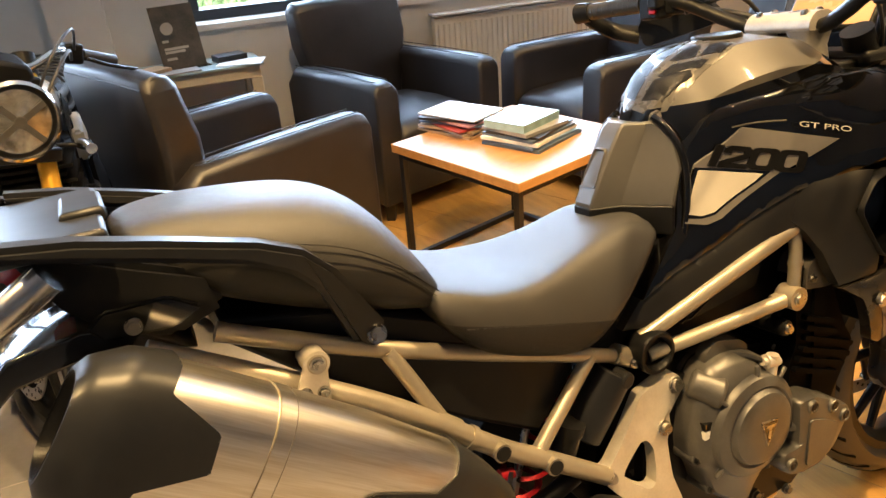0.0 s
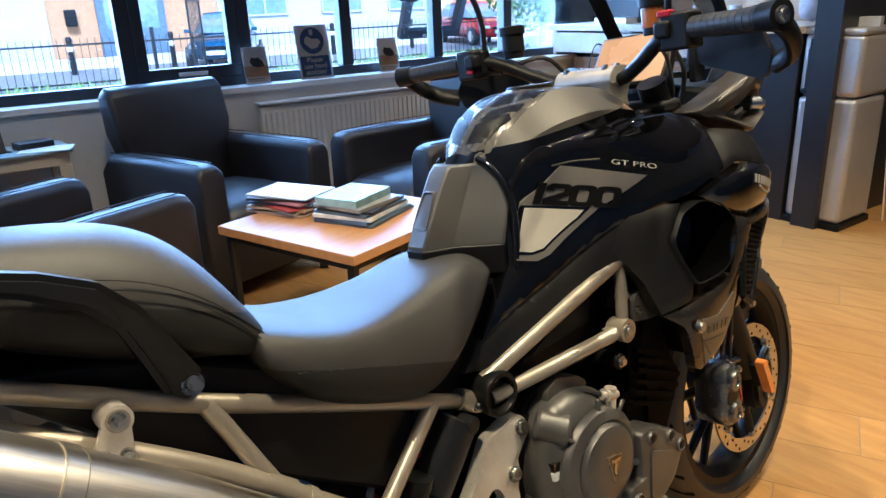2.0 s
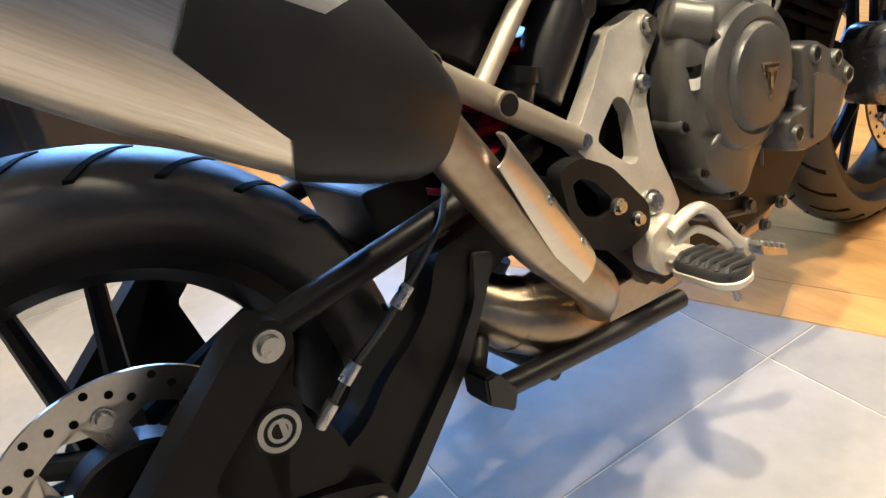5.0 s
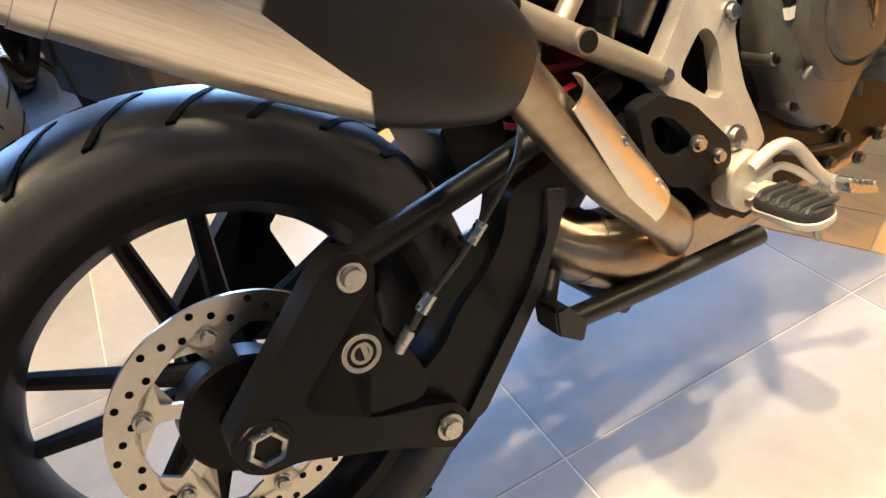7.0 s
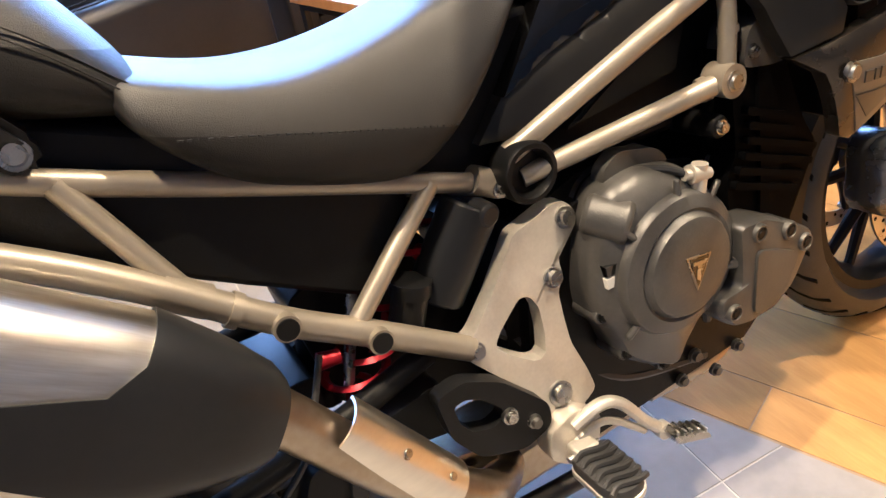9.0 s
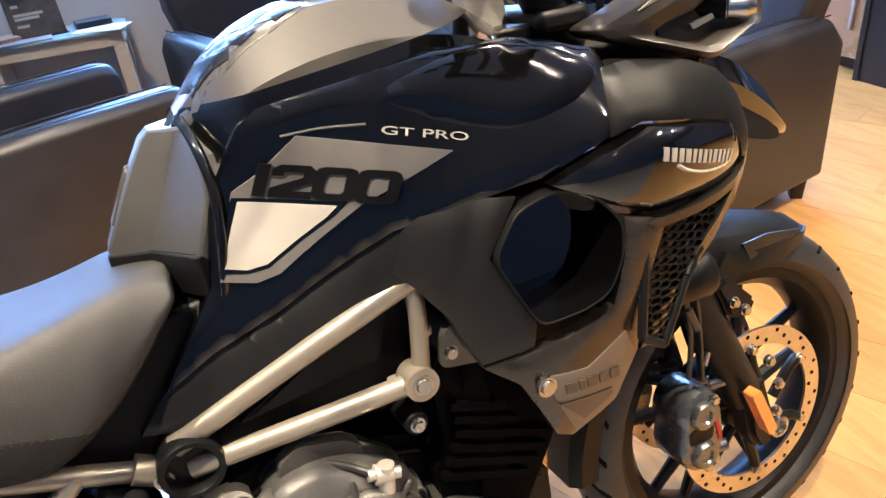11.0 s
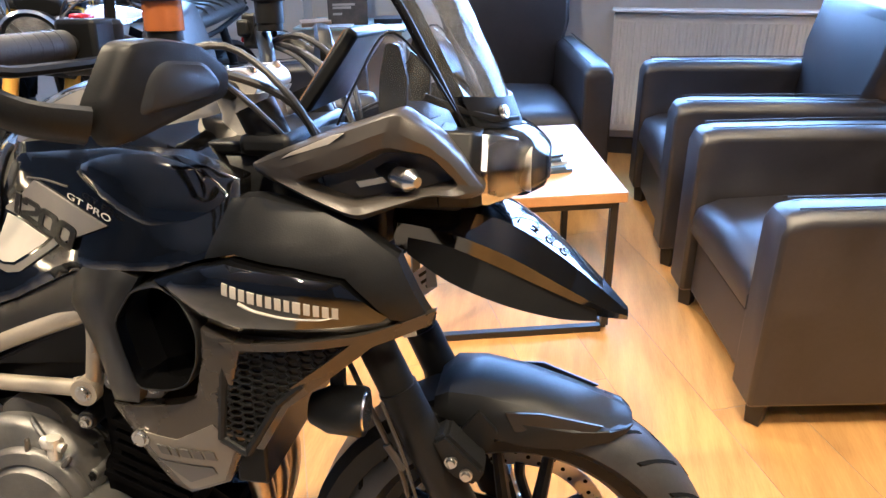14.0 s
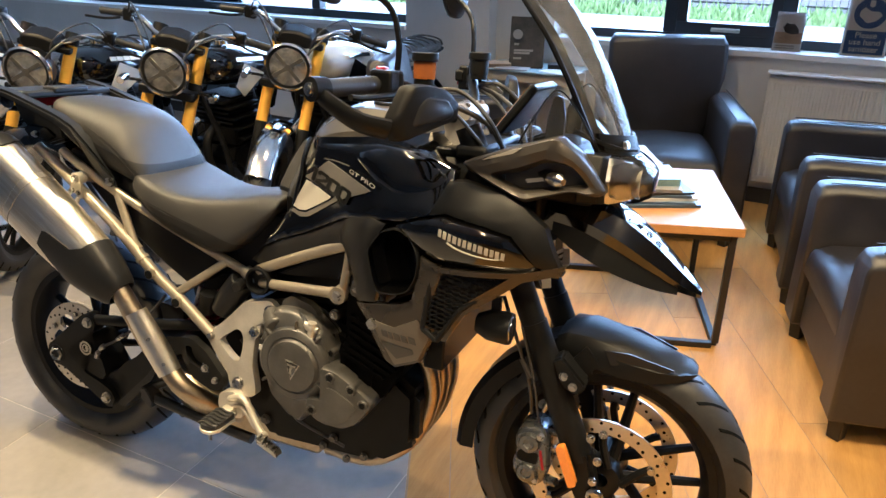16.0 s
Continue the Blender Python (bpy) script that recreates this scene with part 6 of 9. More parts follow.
    part("wordmark_stroke", bm, M_white, fp, "pale thin stroke")
    # matt panel above it
    bm = bmnew()
    body_panel(bm, [(1.215, 0.966), (1.240, 1.034), (1.275, 1.036), (1.36, 1.020), (1.405, 1.000), (1.450, 0.960), (1.490, 0.857), (1.442, 0.881), (1.417, 0.914), (1.390, 0.944), (1.330, 0.961), (1.256, 0.975)], 0.03, 0.006, s, ease=0.006, fall=0.010)
    part("upper_side_panel", bm, M_blackmatt, bike, "matt black upper side panel", smooth=45)
    bm = bmnew()
    body_panel(bm, [(1.235, 0.866), (1.41, 0.868), (1.495, 0.879), (1.488, 0.860), (1.42, 0.848), (1.31, 0.765), (1.265, 0.688), (1.238, 0.690), (1.25, 0.712), (1.298, 0.783), (1.395, 0.856), (1.25, 0.856)], 0.014, 0.008, s, step=0.04)
    part("grille_surround", bm, M_bronze, bike, "graphite grille surround", smooth=40)
    # upper wing with running light
    bm = bmnew()
    o = [(1.255, 1.072), (1.300, 1.090), (1.355, 1.113), (1.410, 1.131), (1.458, 1.147), (1.497, 1.115), (1.527, 1.081), (1.557, 1.034), (1.537, 1.027), (1.487, 1.040), (1.405, 1.010), (1.385, 1.016), (1.322, 1.040), (1.262, 1.062)]
    h = [(1.330, 1.056), (1.350, 1.064), (1.382, 1.072), (1.412, 1.087), (1.435, 1.098), (1.472, 1.094), (1.490, 1.088), (1.520, 1.050), (1.512, 1.046), (1.488, 1.047), (1.402, 1.030), (1.390, 1.030), (1.355, 1.042), (1.333, 1.050)]
    wy = lambda x: 0.188 + 0.034 * math.sin(min(1, max(0, (x - 1.25) / 0.31)) * 3.14) - 0.45 * max(0, x - 1.47)
    o, h = [rounded(q, 0.010, 3) for q in (o, h)]
    mixl = lambda f, d_: [(a_ + (c_ - a_) * f, s * (wy(a_ + (c_ - a_) * f) - d_), b_ + (e_ - b_) * f) for (a_, b_), (c_, e_) in zip(o, h)]
    loft(bm, [mixl(0, 0.055), mixl(0, 0.008), mixl(0.08, 0.002), mixl(0.45, -0.003), mixl(0.88, 0.003), mixl(1, 0.010), mixl(1.15, 0.034)], False, True)
    wg = part("upper_wing", bm, M_wing, bike, "satin grey upper fairing wing", smooth=34)
    bm = bmnew()
    plate(bm, [(x, -(wy(x) + 0.0015), z) for x, z in ((1.305, 1.084), (1.318, 1.092), (1.375, 1.116), (1.392, 1.120), (1.372, 1.106))], 0.006, 0.001, s)
    part("wing_badge", bm, M_alu, wg)
    bm = bmnew()
    tube(bm, [(1.420, s * 0.165, 1.066), (1.437, s * 0.180, 1.065), (1.452, s * 0.196, 1.063)], (0.010, 0.015), seg=16)
    il = part("front_indicator", bm, M_blackmatt, wg, "front indicator with a clear lens")
    bm = bmnew()
    tube(bm, [(1.448, s * 0.192, 1.063), (1.458, s * 0.199, 1.062), (1.468, s * 0.206, 1.061)], (0.0150, 0.0150), seg=18)
    tube(bm, [(1.468, s * 0.206, 1.061), (1.478, s * 0.213, 1.060)], (0.0150, 0.007), seg=18)
    part("lens", bm, M_lamp, wg)
    bm = bmnew()
    prism(bm, [(1.395, 1.053), (1.43, 1.060), (1.44, 1.055), (1.40, 1.046)], s * 0.186, s * 0.190)
    part("running_light", bm, M_white, wg)
    # fog lamp
    bm = bmnew()
    lathe(bm, [(0.0, -0.045), (0.022, -0.042), (0.034, -0.015), (0.036, 0.03), (0.034, 0.036), (0.0, 0.034)], (1.36, s * 0.195, 0.725), 28, "x")
    box(bm, (1.355, s * 0.185, 0.765), (0.02, 0.012, 0.05))
    fl = part("fog_lamp", bm, M_blackmatt, bike, "black round auxiliary lamp")
    bm = bmnew()
    cyl(bm, (1.393, s * 0.195, 0.725), (1.398, s * 0.195, 0.725), 0.030, 0.027, seg=24)
    part("lens", bm, M_lamp, fl)
    # screen support
    bm = bmnew()
    prism(bm, rounded([(1.405, 1.12), (1.443, 1.12), (1.446, 1.17), (1.436, 1.215), (1.418, 1.218), (1.408, 1.17)], 0.008, 3), s * 0.088, s * 0.102, 0.002)
    part("screen_support", bm, M_blackmatt, bike)
DIGIT = {"1": [[(0, 0), (1, 0), (1, 1), (0, 1)]],
         "2": [[(0, 0), (1, 0), (1, 0.22), (0.40, 0.22), (0.90, 0.46), (1, 0.60), (1, 0.86), (0.84, 1), (0.16, 1), (0, 0.86), (0, 0.66), (0.27, 0.66), (0.27, 0.78), (0.73, 0.78), (0.73, 0.64), (0, 0.27)]],
         "0": [[(0.5, 0), (0.2, 0), (0.06, 0.06), (0, 0.2), (0, 0.8), (0.06, 0.94), (0.2, 1), (0.5, 1), (0.5, 0.79), (0.34, 0.79), (0.27, 0.72), (0.27, 0.28), (0.34, 0.21), (0.5, 0.21)],
               [(0.5, 0), (0.8, 0), (0.94, 0.06), (1, 0.2), (1, 0.8), (0.94, 0.94), (0.8, 1), (0.5, 1), (0.5, 0.79), (0.66, 0.79), (0.73, 0.72), (0.73, 0.28), (0.66, 0.21), (0.5, 0.21)]]}
for s in (-1, 1):
    for k, ch in enumerate("1200"):
        bm = bmnew()
        x0, w_ = ((0.846, 0.012), (0.861, 0.041), (0.901, 0.041), (0.941, 0.041))[k]
        if s > 0:
            x0 = 1.828 - x0 - w_
        for poly in DIGIT[ch]:
            body_panel(bm, [(x0 + u * w_ + 0.016 * v, 0.9735 - 0.25 * (x0 + u * w_ - 0.846) + 0.0335 * v) for u, v in poly], 0.003, 0.0066, s, ease=0)
        part("model_number", bm, M_engdark, bike, "black model number digit", smooth=50)


def word_on_body(name, body, x0, z0, x1, z1, tall, s, off, material, label):
    """Lettering laid along the bodywork from (x0, z0) to (x1, z1)."""
    ob = text_mesh(name, body, 1.0, Matrix(), material, bike, label, 0.0)
    vs = ob.data.vertices
    lo, hi = min(v.co.x for v in vs), max(v.co.x for v in vs)
    zl, zh = min(v.co.y for v in vs), max(v.co.y for v in vs)
    for v in vs:
        f, g = (v.co.x - lo) / (hi - lo), (v.co.y - zl) / (zh - zl)
        if s > 0:
            f = 1 - f
        x, z = x0 + (x1 - x0) * f + 0.3 * tall * g, z0 + (z1 - z0) * f + tall * g
        v.co = (x, s * (body_y(x, z) + off), z)
    return ob


for s in (-1, 1):
    word_on_body("trim_word", "GT PRO", 0.984, 1.0165, 1.066, 0.9935, 0.0085, s, 0.0125, M_white, "small pale lettering on the shroud")
    bm = bmnew()
    tube(bm, [(x, s * (body_y(x, z) + 0.001), z) for x, z in ((0.890, 1.030), (0.93, 1.031), (0.975, 1.027))], 0.0016, seg=6)
    part("shroud_line", bm, M_graphite, bike)

# front end
RK = Vector((-0.446, 0, 1)).normalized()
for s in (-1, 1):
    a0 = Vector((1.560, s * 0.105, 0.405))
    one("fork_tube", M_blackmatt, lambda bm: cyl(bm, a0 + RK * 0.30, a0 + RK * 0.80, 0.0285, seg=24), label="black upper fork tube")
for s in (-1, 1):
    a0 = Vector((1.560, s * 0.105, 0.405))
    bm = bmnew()
    cyl(bm, a0, a0 + RK * 0.34, 0.034, 0.031, seg=24)
    prism(bm, [(1.535, 0.43), (1.585, 0.44), (1.612, 0.34), (1.600, 0.30), (1.572, 0.295), (1.552, 0.33)], s * 0.085, s * 0.135, 0.01)
    prism(bm, [(1.478, 0.645), (1.50, 0.66), (1.56, 0.60), (1.545, 0.57), (1.505, 0.585)], s * 0.085, s * 0.138, 0.006)
    fk = part("fork_leg", bm, M_blackmatt, bike, "black lower fork leg")
    for x, z in ((1.508, 0.614), (1.531, 0.593), (1.584, 0.478), (1.605, 0.425), (1.60, 0.372)):
        one("fork_bolt", M_bolt, lambda bm: bolt_head(bm, (x, s * 0.140, z), 0.0085, (0, s, 0)), fk)
    bm = bmnew()
    lathe(bm, [(0.020, 0), (0.020, s * 0.006), (0.013, s * 0.008), (0.011, -s * 0.004), (0.0, -s * 0.004), (0.0, 0)], (FX, s * 0.136, FR), 24)
    part("axle_nut", bm, M_bolt, fk)
    bm = bmnew()
    prism(bm, rounded([(1.513, 0.452), (1.531, 0.459), (1.569, 0.369), (1.552, 0.360)], 0.005, 3), s * 0.150, s * 0.172, 0.004)
    part("reflector", bm, M_amber, fk, "amber side reflector")
    one("reflector_mount", M_blackmatt, lambda bm: box(bm, (0, 0, 0), (0.014, 0.040, 0.070), pose(1.542, s * 0.137, 0.408, 0, -23, 0)), fk, bevel=0.003)
    bm = bmnew()
    o = rounded([(1.408, 0.450), (1.424, 0.478), (1.452, 0.488), (1.480, 0.476), (1.492, 0.440), (1.497, 0.380), (1.484, 0.338), (1.456, 0.322), (1.424, 0.332), (1.405, 0.366), (1.412, 0.408)], 0.012, 3)
    loft(bm, [[(1.452 + (x - 1.452) * f, s * y, 0.387 + (z - 0.405) * f) for x, z in o] for f, y in ((0.94, 0.050), (1.0, 0.056), (1.0, 0.112), (0.95, 0.124), (0.82, 0.130))], True, True)
    cl = part("front_caliper", bm, mat("caliper_grey", (0.16, 0.165, 0.175), 0.27, metal=0.75, var=0.1, scale=30) if s < 0 else bpy.data.materials["caliper_grey"], bike, "grey radial brake caliper", smooth=40)
    for z in (0.366, 0.444):
        one("piston_housing", bpy.data.materials["caliper_grey"], lambda bm: lathe(bm, [(q[0], s * q[1]) for q in ((0.026, 0.11), (0.026, 0.134), (0.022, 0.141), (0.013, 0.142), (0.011, 0.138), (0.0, 0.138), (0.0, 0.11))], (1.446, 0, z - 0.018), 24), cl, smooth=40)
    # no opening is cut: a dark plate paints its shade
    one("caliper_window", M_engdark, lambda bm: prism(bm, rounded([(1.418, 0.374), (1.468, 0.372), (1.470, 0.402), (1.420, 0.402)], 0.008, 3), s * 0.120, s * 0.1315, 0.001), cl, "dark plate painting the shaded opening over the pads")
    for z in (0.322, 0.454):
        one("caliper_foot", bpy.data.materials["caliper_grey"], lambda bm: cyl(bm, (1.488, s * 0.10, z), (1.515, s * 0.115, z + 0.006), 0.013, 0.011, seg=16), cl, bevel=0.002)
    for x, z in ((1.470, 0.447), (1.468, 0.332)):
        one("caliper_bolt", M_bolt, lambda bm: bolt_head(bm, (x, s * 0.132, z), 0.008, (0, s, 0)), cl)
    bm = bmnew()
    box(bm, (0, 0, 0), (0.006, 0.002, 0.050), pose(1.478, s * 0.1315, 0.387, 0, -12, 0))
    part("caliper_mark", bm, M_red, cl, "red plain bar")
    bm = bmnew()
    tube(bm, [(1.44, s * 0.11, 0.49), (1.43, s * 0.13, 0.58), (1.40, s * 0.15, 0.68), (1.36, s * 0.15, 0.78)], 0.0045, seg=8)
    tube(bm, [(1.46, s * 0.12, 0.48), (1.44, s * 0.14, 0.60), (1.41, s * 0.16, 0.72)], 0.003, seg=6)
    cyl(bm, (1.412, s * 0.145, 0.64), (1.435, s * 0.138, 0.595), 0.007)
    part("brake_hose", bm, M_rubber, bike)
    bm = bmnew()
    cyl(bm, (1.468, s * 0.115, 0.505), (1.495, s * 0.12, 0.585), 0.006, seg=10)
    part("hose_guide", bm, M_bolt, bike)
    bm = bmnew()
    prism(bm, [(1.425, 0.835), (1.447, 0.840), (1.452, 0.80), (1.432, 0.795)], s * 0.098, s * 0.101, 0.001)
    cyl(bm, (1.437, s * 0.1005, 0.83), (1.437, s * 0.1025, 0.83), 0.004)
    part("fork_bracket", bm, M_white, bike)
for xc, zc, hgt in ((1.352, 0.865, 0.035), (1.255, 1.085, 0.03)):
    one("yoke", M_blackmatt, lambda bm: box(bm, (xc, 0, zc), (0.075, 0.275, hgt)), bevel=0.01)
# mudguard
bm = bmnew()
rings = []
for x, z, w, d, ft in ((1.470, 0.672, 0.060, 0.030, 0.0), (1.495, 0.698, 0.078, 0.050, 0.3), (1.545, 0.715, 0.084, 0.088, 1.0), (1.62, 0.700, 0.084, 0.088, 1.0), (1.69, 0.680, 0.078, 0.070, 1.0), (1.745, 0.660, 0.064, 0.040, 0.9), (1.772, 0.648, 0.048, 0.020, 0.6), (1.784, 0.638, 0.026, 0.008, 0.2)):
    e = 0.012 * ft
    o = [(-w, z - d), (-w * 1.02, z - d * 0.55), (-w * 0.86, z - e - 0.012 * ft), (-w * 0.55, z - e), (0, z + 0.002), (w * 0.55, z - e), (w * 0.86, z - e - 0.012 * ft), (w * 1.02, z - d * 0.55), (w, z - d), (w - 0.005, z - d), (w * 0.94, z - d * 0.55), (w * 0.5, z - e - 0.008), (0, z - 0.008), (-w * 0.5, z - e - 0.008), (-w * 0.94, z - d * 0.55), (-w + 0.005, z - d)]
    rings.append([bm.verts.new((x, a_, b_)) for a_, b_ in o])
skin(bm, rings)
mg = part("front_mudguard", bm, M_blackmatt, bike, "matt black front mudguard", smooth=35)
for s in (-1, 1):
    bm = bmnew()
    prism(bm, rounded([(1.512, 0.632), (1.545, 0.676), (1.575, 0.640), (1.560, 0.606)], 0.006, 3), s * 0.086, s * 0.094, 0.002)
    part("guard_bracket", bm, M_blackmatt, mg)
    bm = bmnew()
    plate(bm, [(1.585, -0.0865, 0.672), (1.640, -0.0860, 0.674), (1.735, -0.0665, 0.648), (1.715, -0.0715, 0.636), (1.600, -0.0865, 0.640)], 0.004, 0.002, s)
    part("guard_facet", bm, M_darkmatt, mg, "satin grey side facet")
bm = bmnew()
rings = []
for i in range(10):
    a = radians(108 + i * 8.2)
    r_ = FR + 0.018 + 0.002 * i
    w = 0.066 - 0.001 * i
    px, pz = FX + r_ * math.cos(a), FR + r_ * math.sin(a)
    nx, nz = math.cos(a), math.sin(a)
    rings.append([bm.verts.new((px + nx * q, y, pz + nz * q)) for y, q in ((-w, -0.045), (-w, -0.012), (-w * 0.7, 0.004), (w * 0.7, 0.004), (w, -0.012), (w, -0.045), (w * 0.92, -0.045), (w * 0.9, -0.014), (w * 0.66, 0.0), (-w * 0.66, 0.0), (-w * 0.9, -0.014), (-w * 0.92, -0.045))])
skin(bm, rings)
part("rear_flap", bm, M_blackmatt, mg)
# beak
bm = bmnew()
shell(bm, finer([(1.42, [(0, 1.00), (0.075, 0.998), (0.098, 0.975), (0.086, 0.935), (0, 0.925)]), (1.50, [(0, 0.998), (0.076, 0.990), (0.102, 0.962), (0.080, 0.898), (0, 0.905)]), (1.58, [(0, 0.983), (0.066, 0.970), (0.094, 0.930), (0.066, 0.862), (0, 0.885)]),
                 (1.66, [(0, 0.928), (0.048, 0.915), (0.072, 0.880), (0.048, 0.834), (0, 0.858)]), (1.725, [(0, 0.865), (0.028, 0.856), (0.042, 0.835), (0.028, 0.815), (0, 0.825)]), (1.764, [(0, 0.822), (0.008, 0.819), (0.012, 0.812), (0.008, 0.804), (0, 0.804)])], 5))
bk = part("beak", bm, M_blackgloss, bike, "gloss black beak with pale model number", smooth=24)
one("beak_flank", M_blackmatt, lambda bm: shell(bm, finer([(1.44, [(0, 0.955), (0.090, 0.958), (0.0935, 0.948), (0.0990, 0.928), (0, 0.925)]), (1.50, [(0, 0.93), (0.094, 0.940), (0.0955, 0.93), (0.1045, 0.890), (0, 0.903)]), (1.58, [(0, 0.90), (0.083, 0.903), (0.0835, 0.893), (0.0930, 0.853), (0, 0.883)]), (1.66, [(0, 0.865), (0.0615, 0.860), (0.0620, 0.853), (0.0690, 0.826), (0, 0.856)]), (1.715, [(0, 0.835), (0.0375, 0.836), (0.0375, 0.831), (0.0415, 0.814), (0, 0.828)])], 4)), bk, "matt black lower flank", smooth=30)
for i, ch in enumerate("1200"):
    text_mesh("beak_number", ch, 0.028, Matrix.Translation((1.600 + 0.021 * i, -0.030, 0.9725 - 0.0177 * i)) @ Matrix(((0.76, 0.13, 0.63), (-0.12, 0.97, -0.22), (-0.64, 0.0, 0.74))).to_4x4() @ Matrix.Diagonal((1.2, 0.8, 1, 1)), M_graphite, bk, "pale model number digit")
# headlamp
bm = bmnew()
LAMP = [(1.515, [(0, 1.110), (0.118, 1.103), (0.138, 1.060), (0.118, 1.012), (0, 1.0)]), (1.555, [(0, 1.110), (0.112, 1.103), (0.132, 1.058), (0.108, 1.006), (0, 0.996)]), (1.590, [(0, 1.102), (0.088, 1.094), (0.104, 1.056), (0.084, 1.014), (0, 1.004)]), (1.614, [(0, 1.088), (0.062, 1.080), (0.076, 1.052), (0.058, 1.022), (0, 1.014)]), (1.630, [(0, 1.072), (0.034, 1.066), (0.044, 1.050), (0.030, 1.030), (0, 1.026)])]
shell(bm, LAMP)
hd = part("headlamp", bm, M_lamp, bike, "twin faceted headlamp behind a clear lens", smooth=20)
cover = [(x + 0.008, [(y * 1.05, 1.05 + (z - 1.05) * 1.06) for y, z in q]) for x, q in LAMP]
one("lens", M_lens, lambda bm: shell(bm, finer(cover, 4)), hd, "clear curved headlamp lens", sub=1)
one("lamp_collar", M_blackmatt, lambda bm: shell(bm, [(1.49, [(y * 1.16, 1.055 + (z - 1.055) * 1.16) for y, z in LAMP[0][1]]), (1.535, [(y * 1.10, 1.055 + (z - 1.055) * 1.12) for y, z in LAMP[0][1]]), (1.547, [(y * 1.03, 1.055 + (z - 1.055) * 1.03) for y, z in LAMP[1][1]])]), hd, "black lamp surround", bevel=0.004)
one("centre_bar", M_blackmatt, lambda bm: prism(bm, [(1.52, 1.114), (1.600, 1.100), (1.632, 1.065), (1.632, 1.012), (1.60, 0.994), (1.52, 0.994)], -0.008, 0.008, 0.003), hd)
for s in (-1, 1):
    one("reflector_bowl", M_alu, lambda bm: lathe(bm, [(0.0, 0.0), (0.020, 0.004), (0.030, 0.016), (0.033, 0.016), (0.030, -0.006), (0.0, -0.006)], (1.595, s * 0.058, 1.048), 24, "x"), hd)
bm = bmnew()
shell(bm, [(1.40, [(0, 1.13), (0.15, 1.10), (0.17, 1.05), (0.12, 1.0), (0, 0.99)]), (1.52, [(0, 1.13), (0.13, 1.105), (0.15, 1.06), (0.11, 0.995), (0, 0.985)])])
part("headlamp_shell", bm, M_blackmatt, bike, bevel=0.01)
# windscreen
bm = bmnew()
prof = [(1.585, 1.115, 0.105), (1.555, 1.185, 0.135), (1.515, 1.265, 0.150), (1.465, 1.345, 0.150), (1.405, 1.415, 0.135), (1.37, 1.452, 0.105)]
grid = []
for x, z, w in prof:
    row = []
    for k in range(13):
        u = -1 + k / 6
        row.append(bm.verts.new((x - 0.060 * abs(u) ** 1.8, u * w, z - 0.01 * u * u)))
    grid.append(row)
inner = [[bm.verts.new(v.co + Vector((-0.0035, 0, -0.001))) for v in r_] for r_ in grid]
for G_, flip in ((grid, False), (inner, True)):
    for a_, b_ in zip(G_, G_[1:]):
        for k in range(12):
            q = (a_[k], a_[k + 1], b_[k + 1], b_[k])
            bm.faces.new(q[::-1] if flip else q)
n_ = len(grid)
rim = [grid[0][k] for k in range(13)] + [grid[i][12] for i in range(1, n_)] + [grid[-1][k] for k in range(11, -1, -1)] + [grid[i][0] for i in range(n_ - 2, 0, -1)]
rim2 = [inner[0][k] for k in range(13)] + [inner[i][12] for i in range(1, n_)] + [inner[-1][k] for k in range(11, -1, -1)] + [inner[i][0] for i in range(n_ - 2, 0, -1)]
for i in range(len(rim)):
    j = (i + 1) % len(rim)
    bm.faces.new((rim[j], rim[i], rim2[i], rim2[j]))
ws = part("windscreen", bm, M_screen, bike, "tall clear windscreen", smooth=60)
bm = bmnew()
band = [[(x + 0.004 - 0.060 * abs(u) ** 1.8, u * w, z - 0.01 * u * u + 0.02 * u * u) for u in [-1 + k / 8 for k in range(17)]] for x, z, w in ((1.592, 1.100, 0.100), (1.585, 1.118, 0.108), (1.575, 1.142, 0.116))]
fwd = [[bm.verts.new(q) for q in r_] for r_ in band]
aft = [[bm.verts.new(Vector(q) - Vector((0.009, 0, 0.002))) for q in r_] for r_ in band]
ends = fwd + aft[::-1]
for a_, b_ in zip(ends, ends[1:] + ends[:1]):
    for k in range(16):
        bm.faces.new((a_[k], a_[k + 1], b_[k + 1], b_[k]))
sb = part("screen_base", bm, M_blackmatt, ws, "black screen base strip", smooth=50)
for s in (-1, 1):
    one("screen_screw", M_bolt, lambda bm: bolt_head(bm, (1.572, s * 0.062, 1.126), 0.008, (0.9, s * 0.35, 0.3), 0.004), sb)
def finer_rows(rows, n=4):
    return [tuple(a + (b - a) * k / n for a, b in zip(p, q)) for p, q in zip(rows, rows[1:]) for k in range(n)] + [rows[-1]]


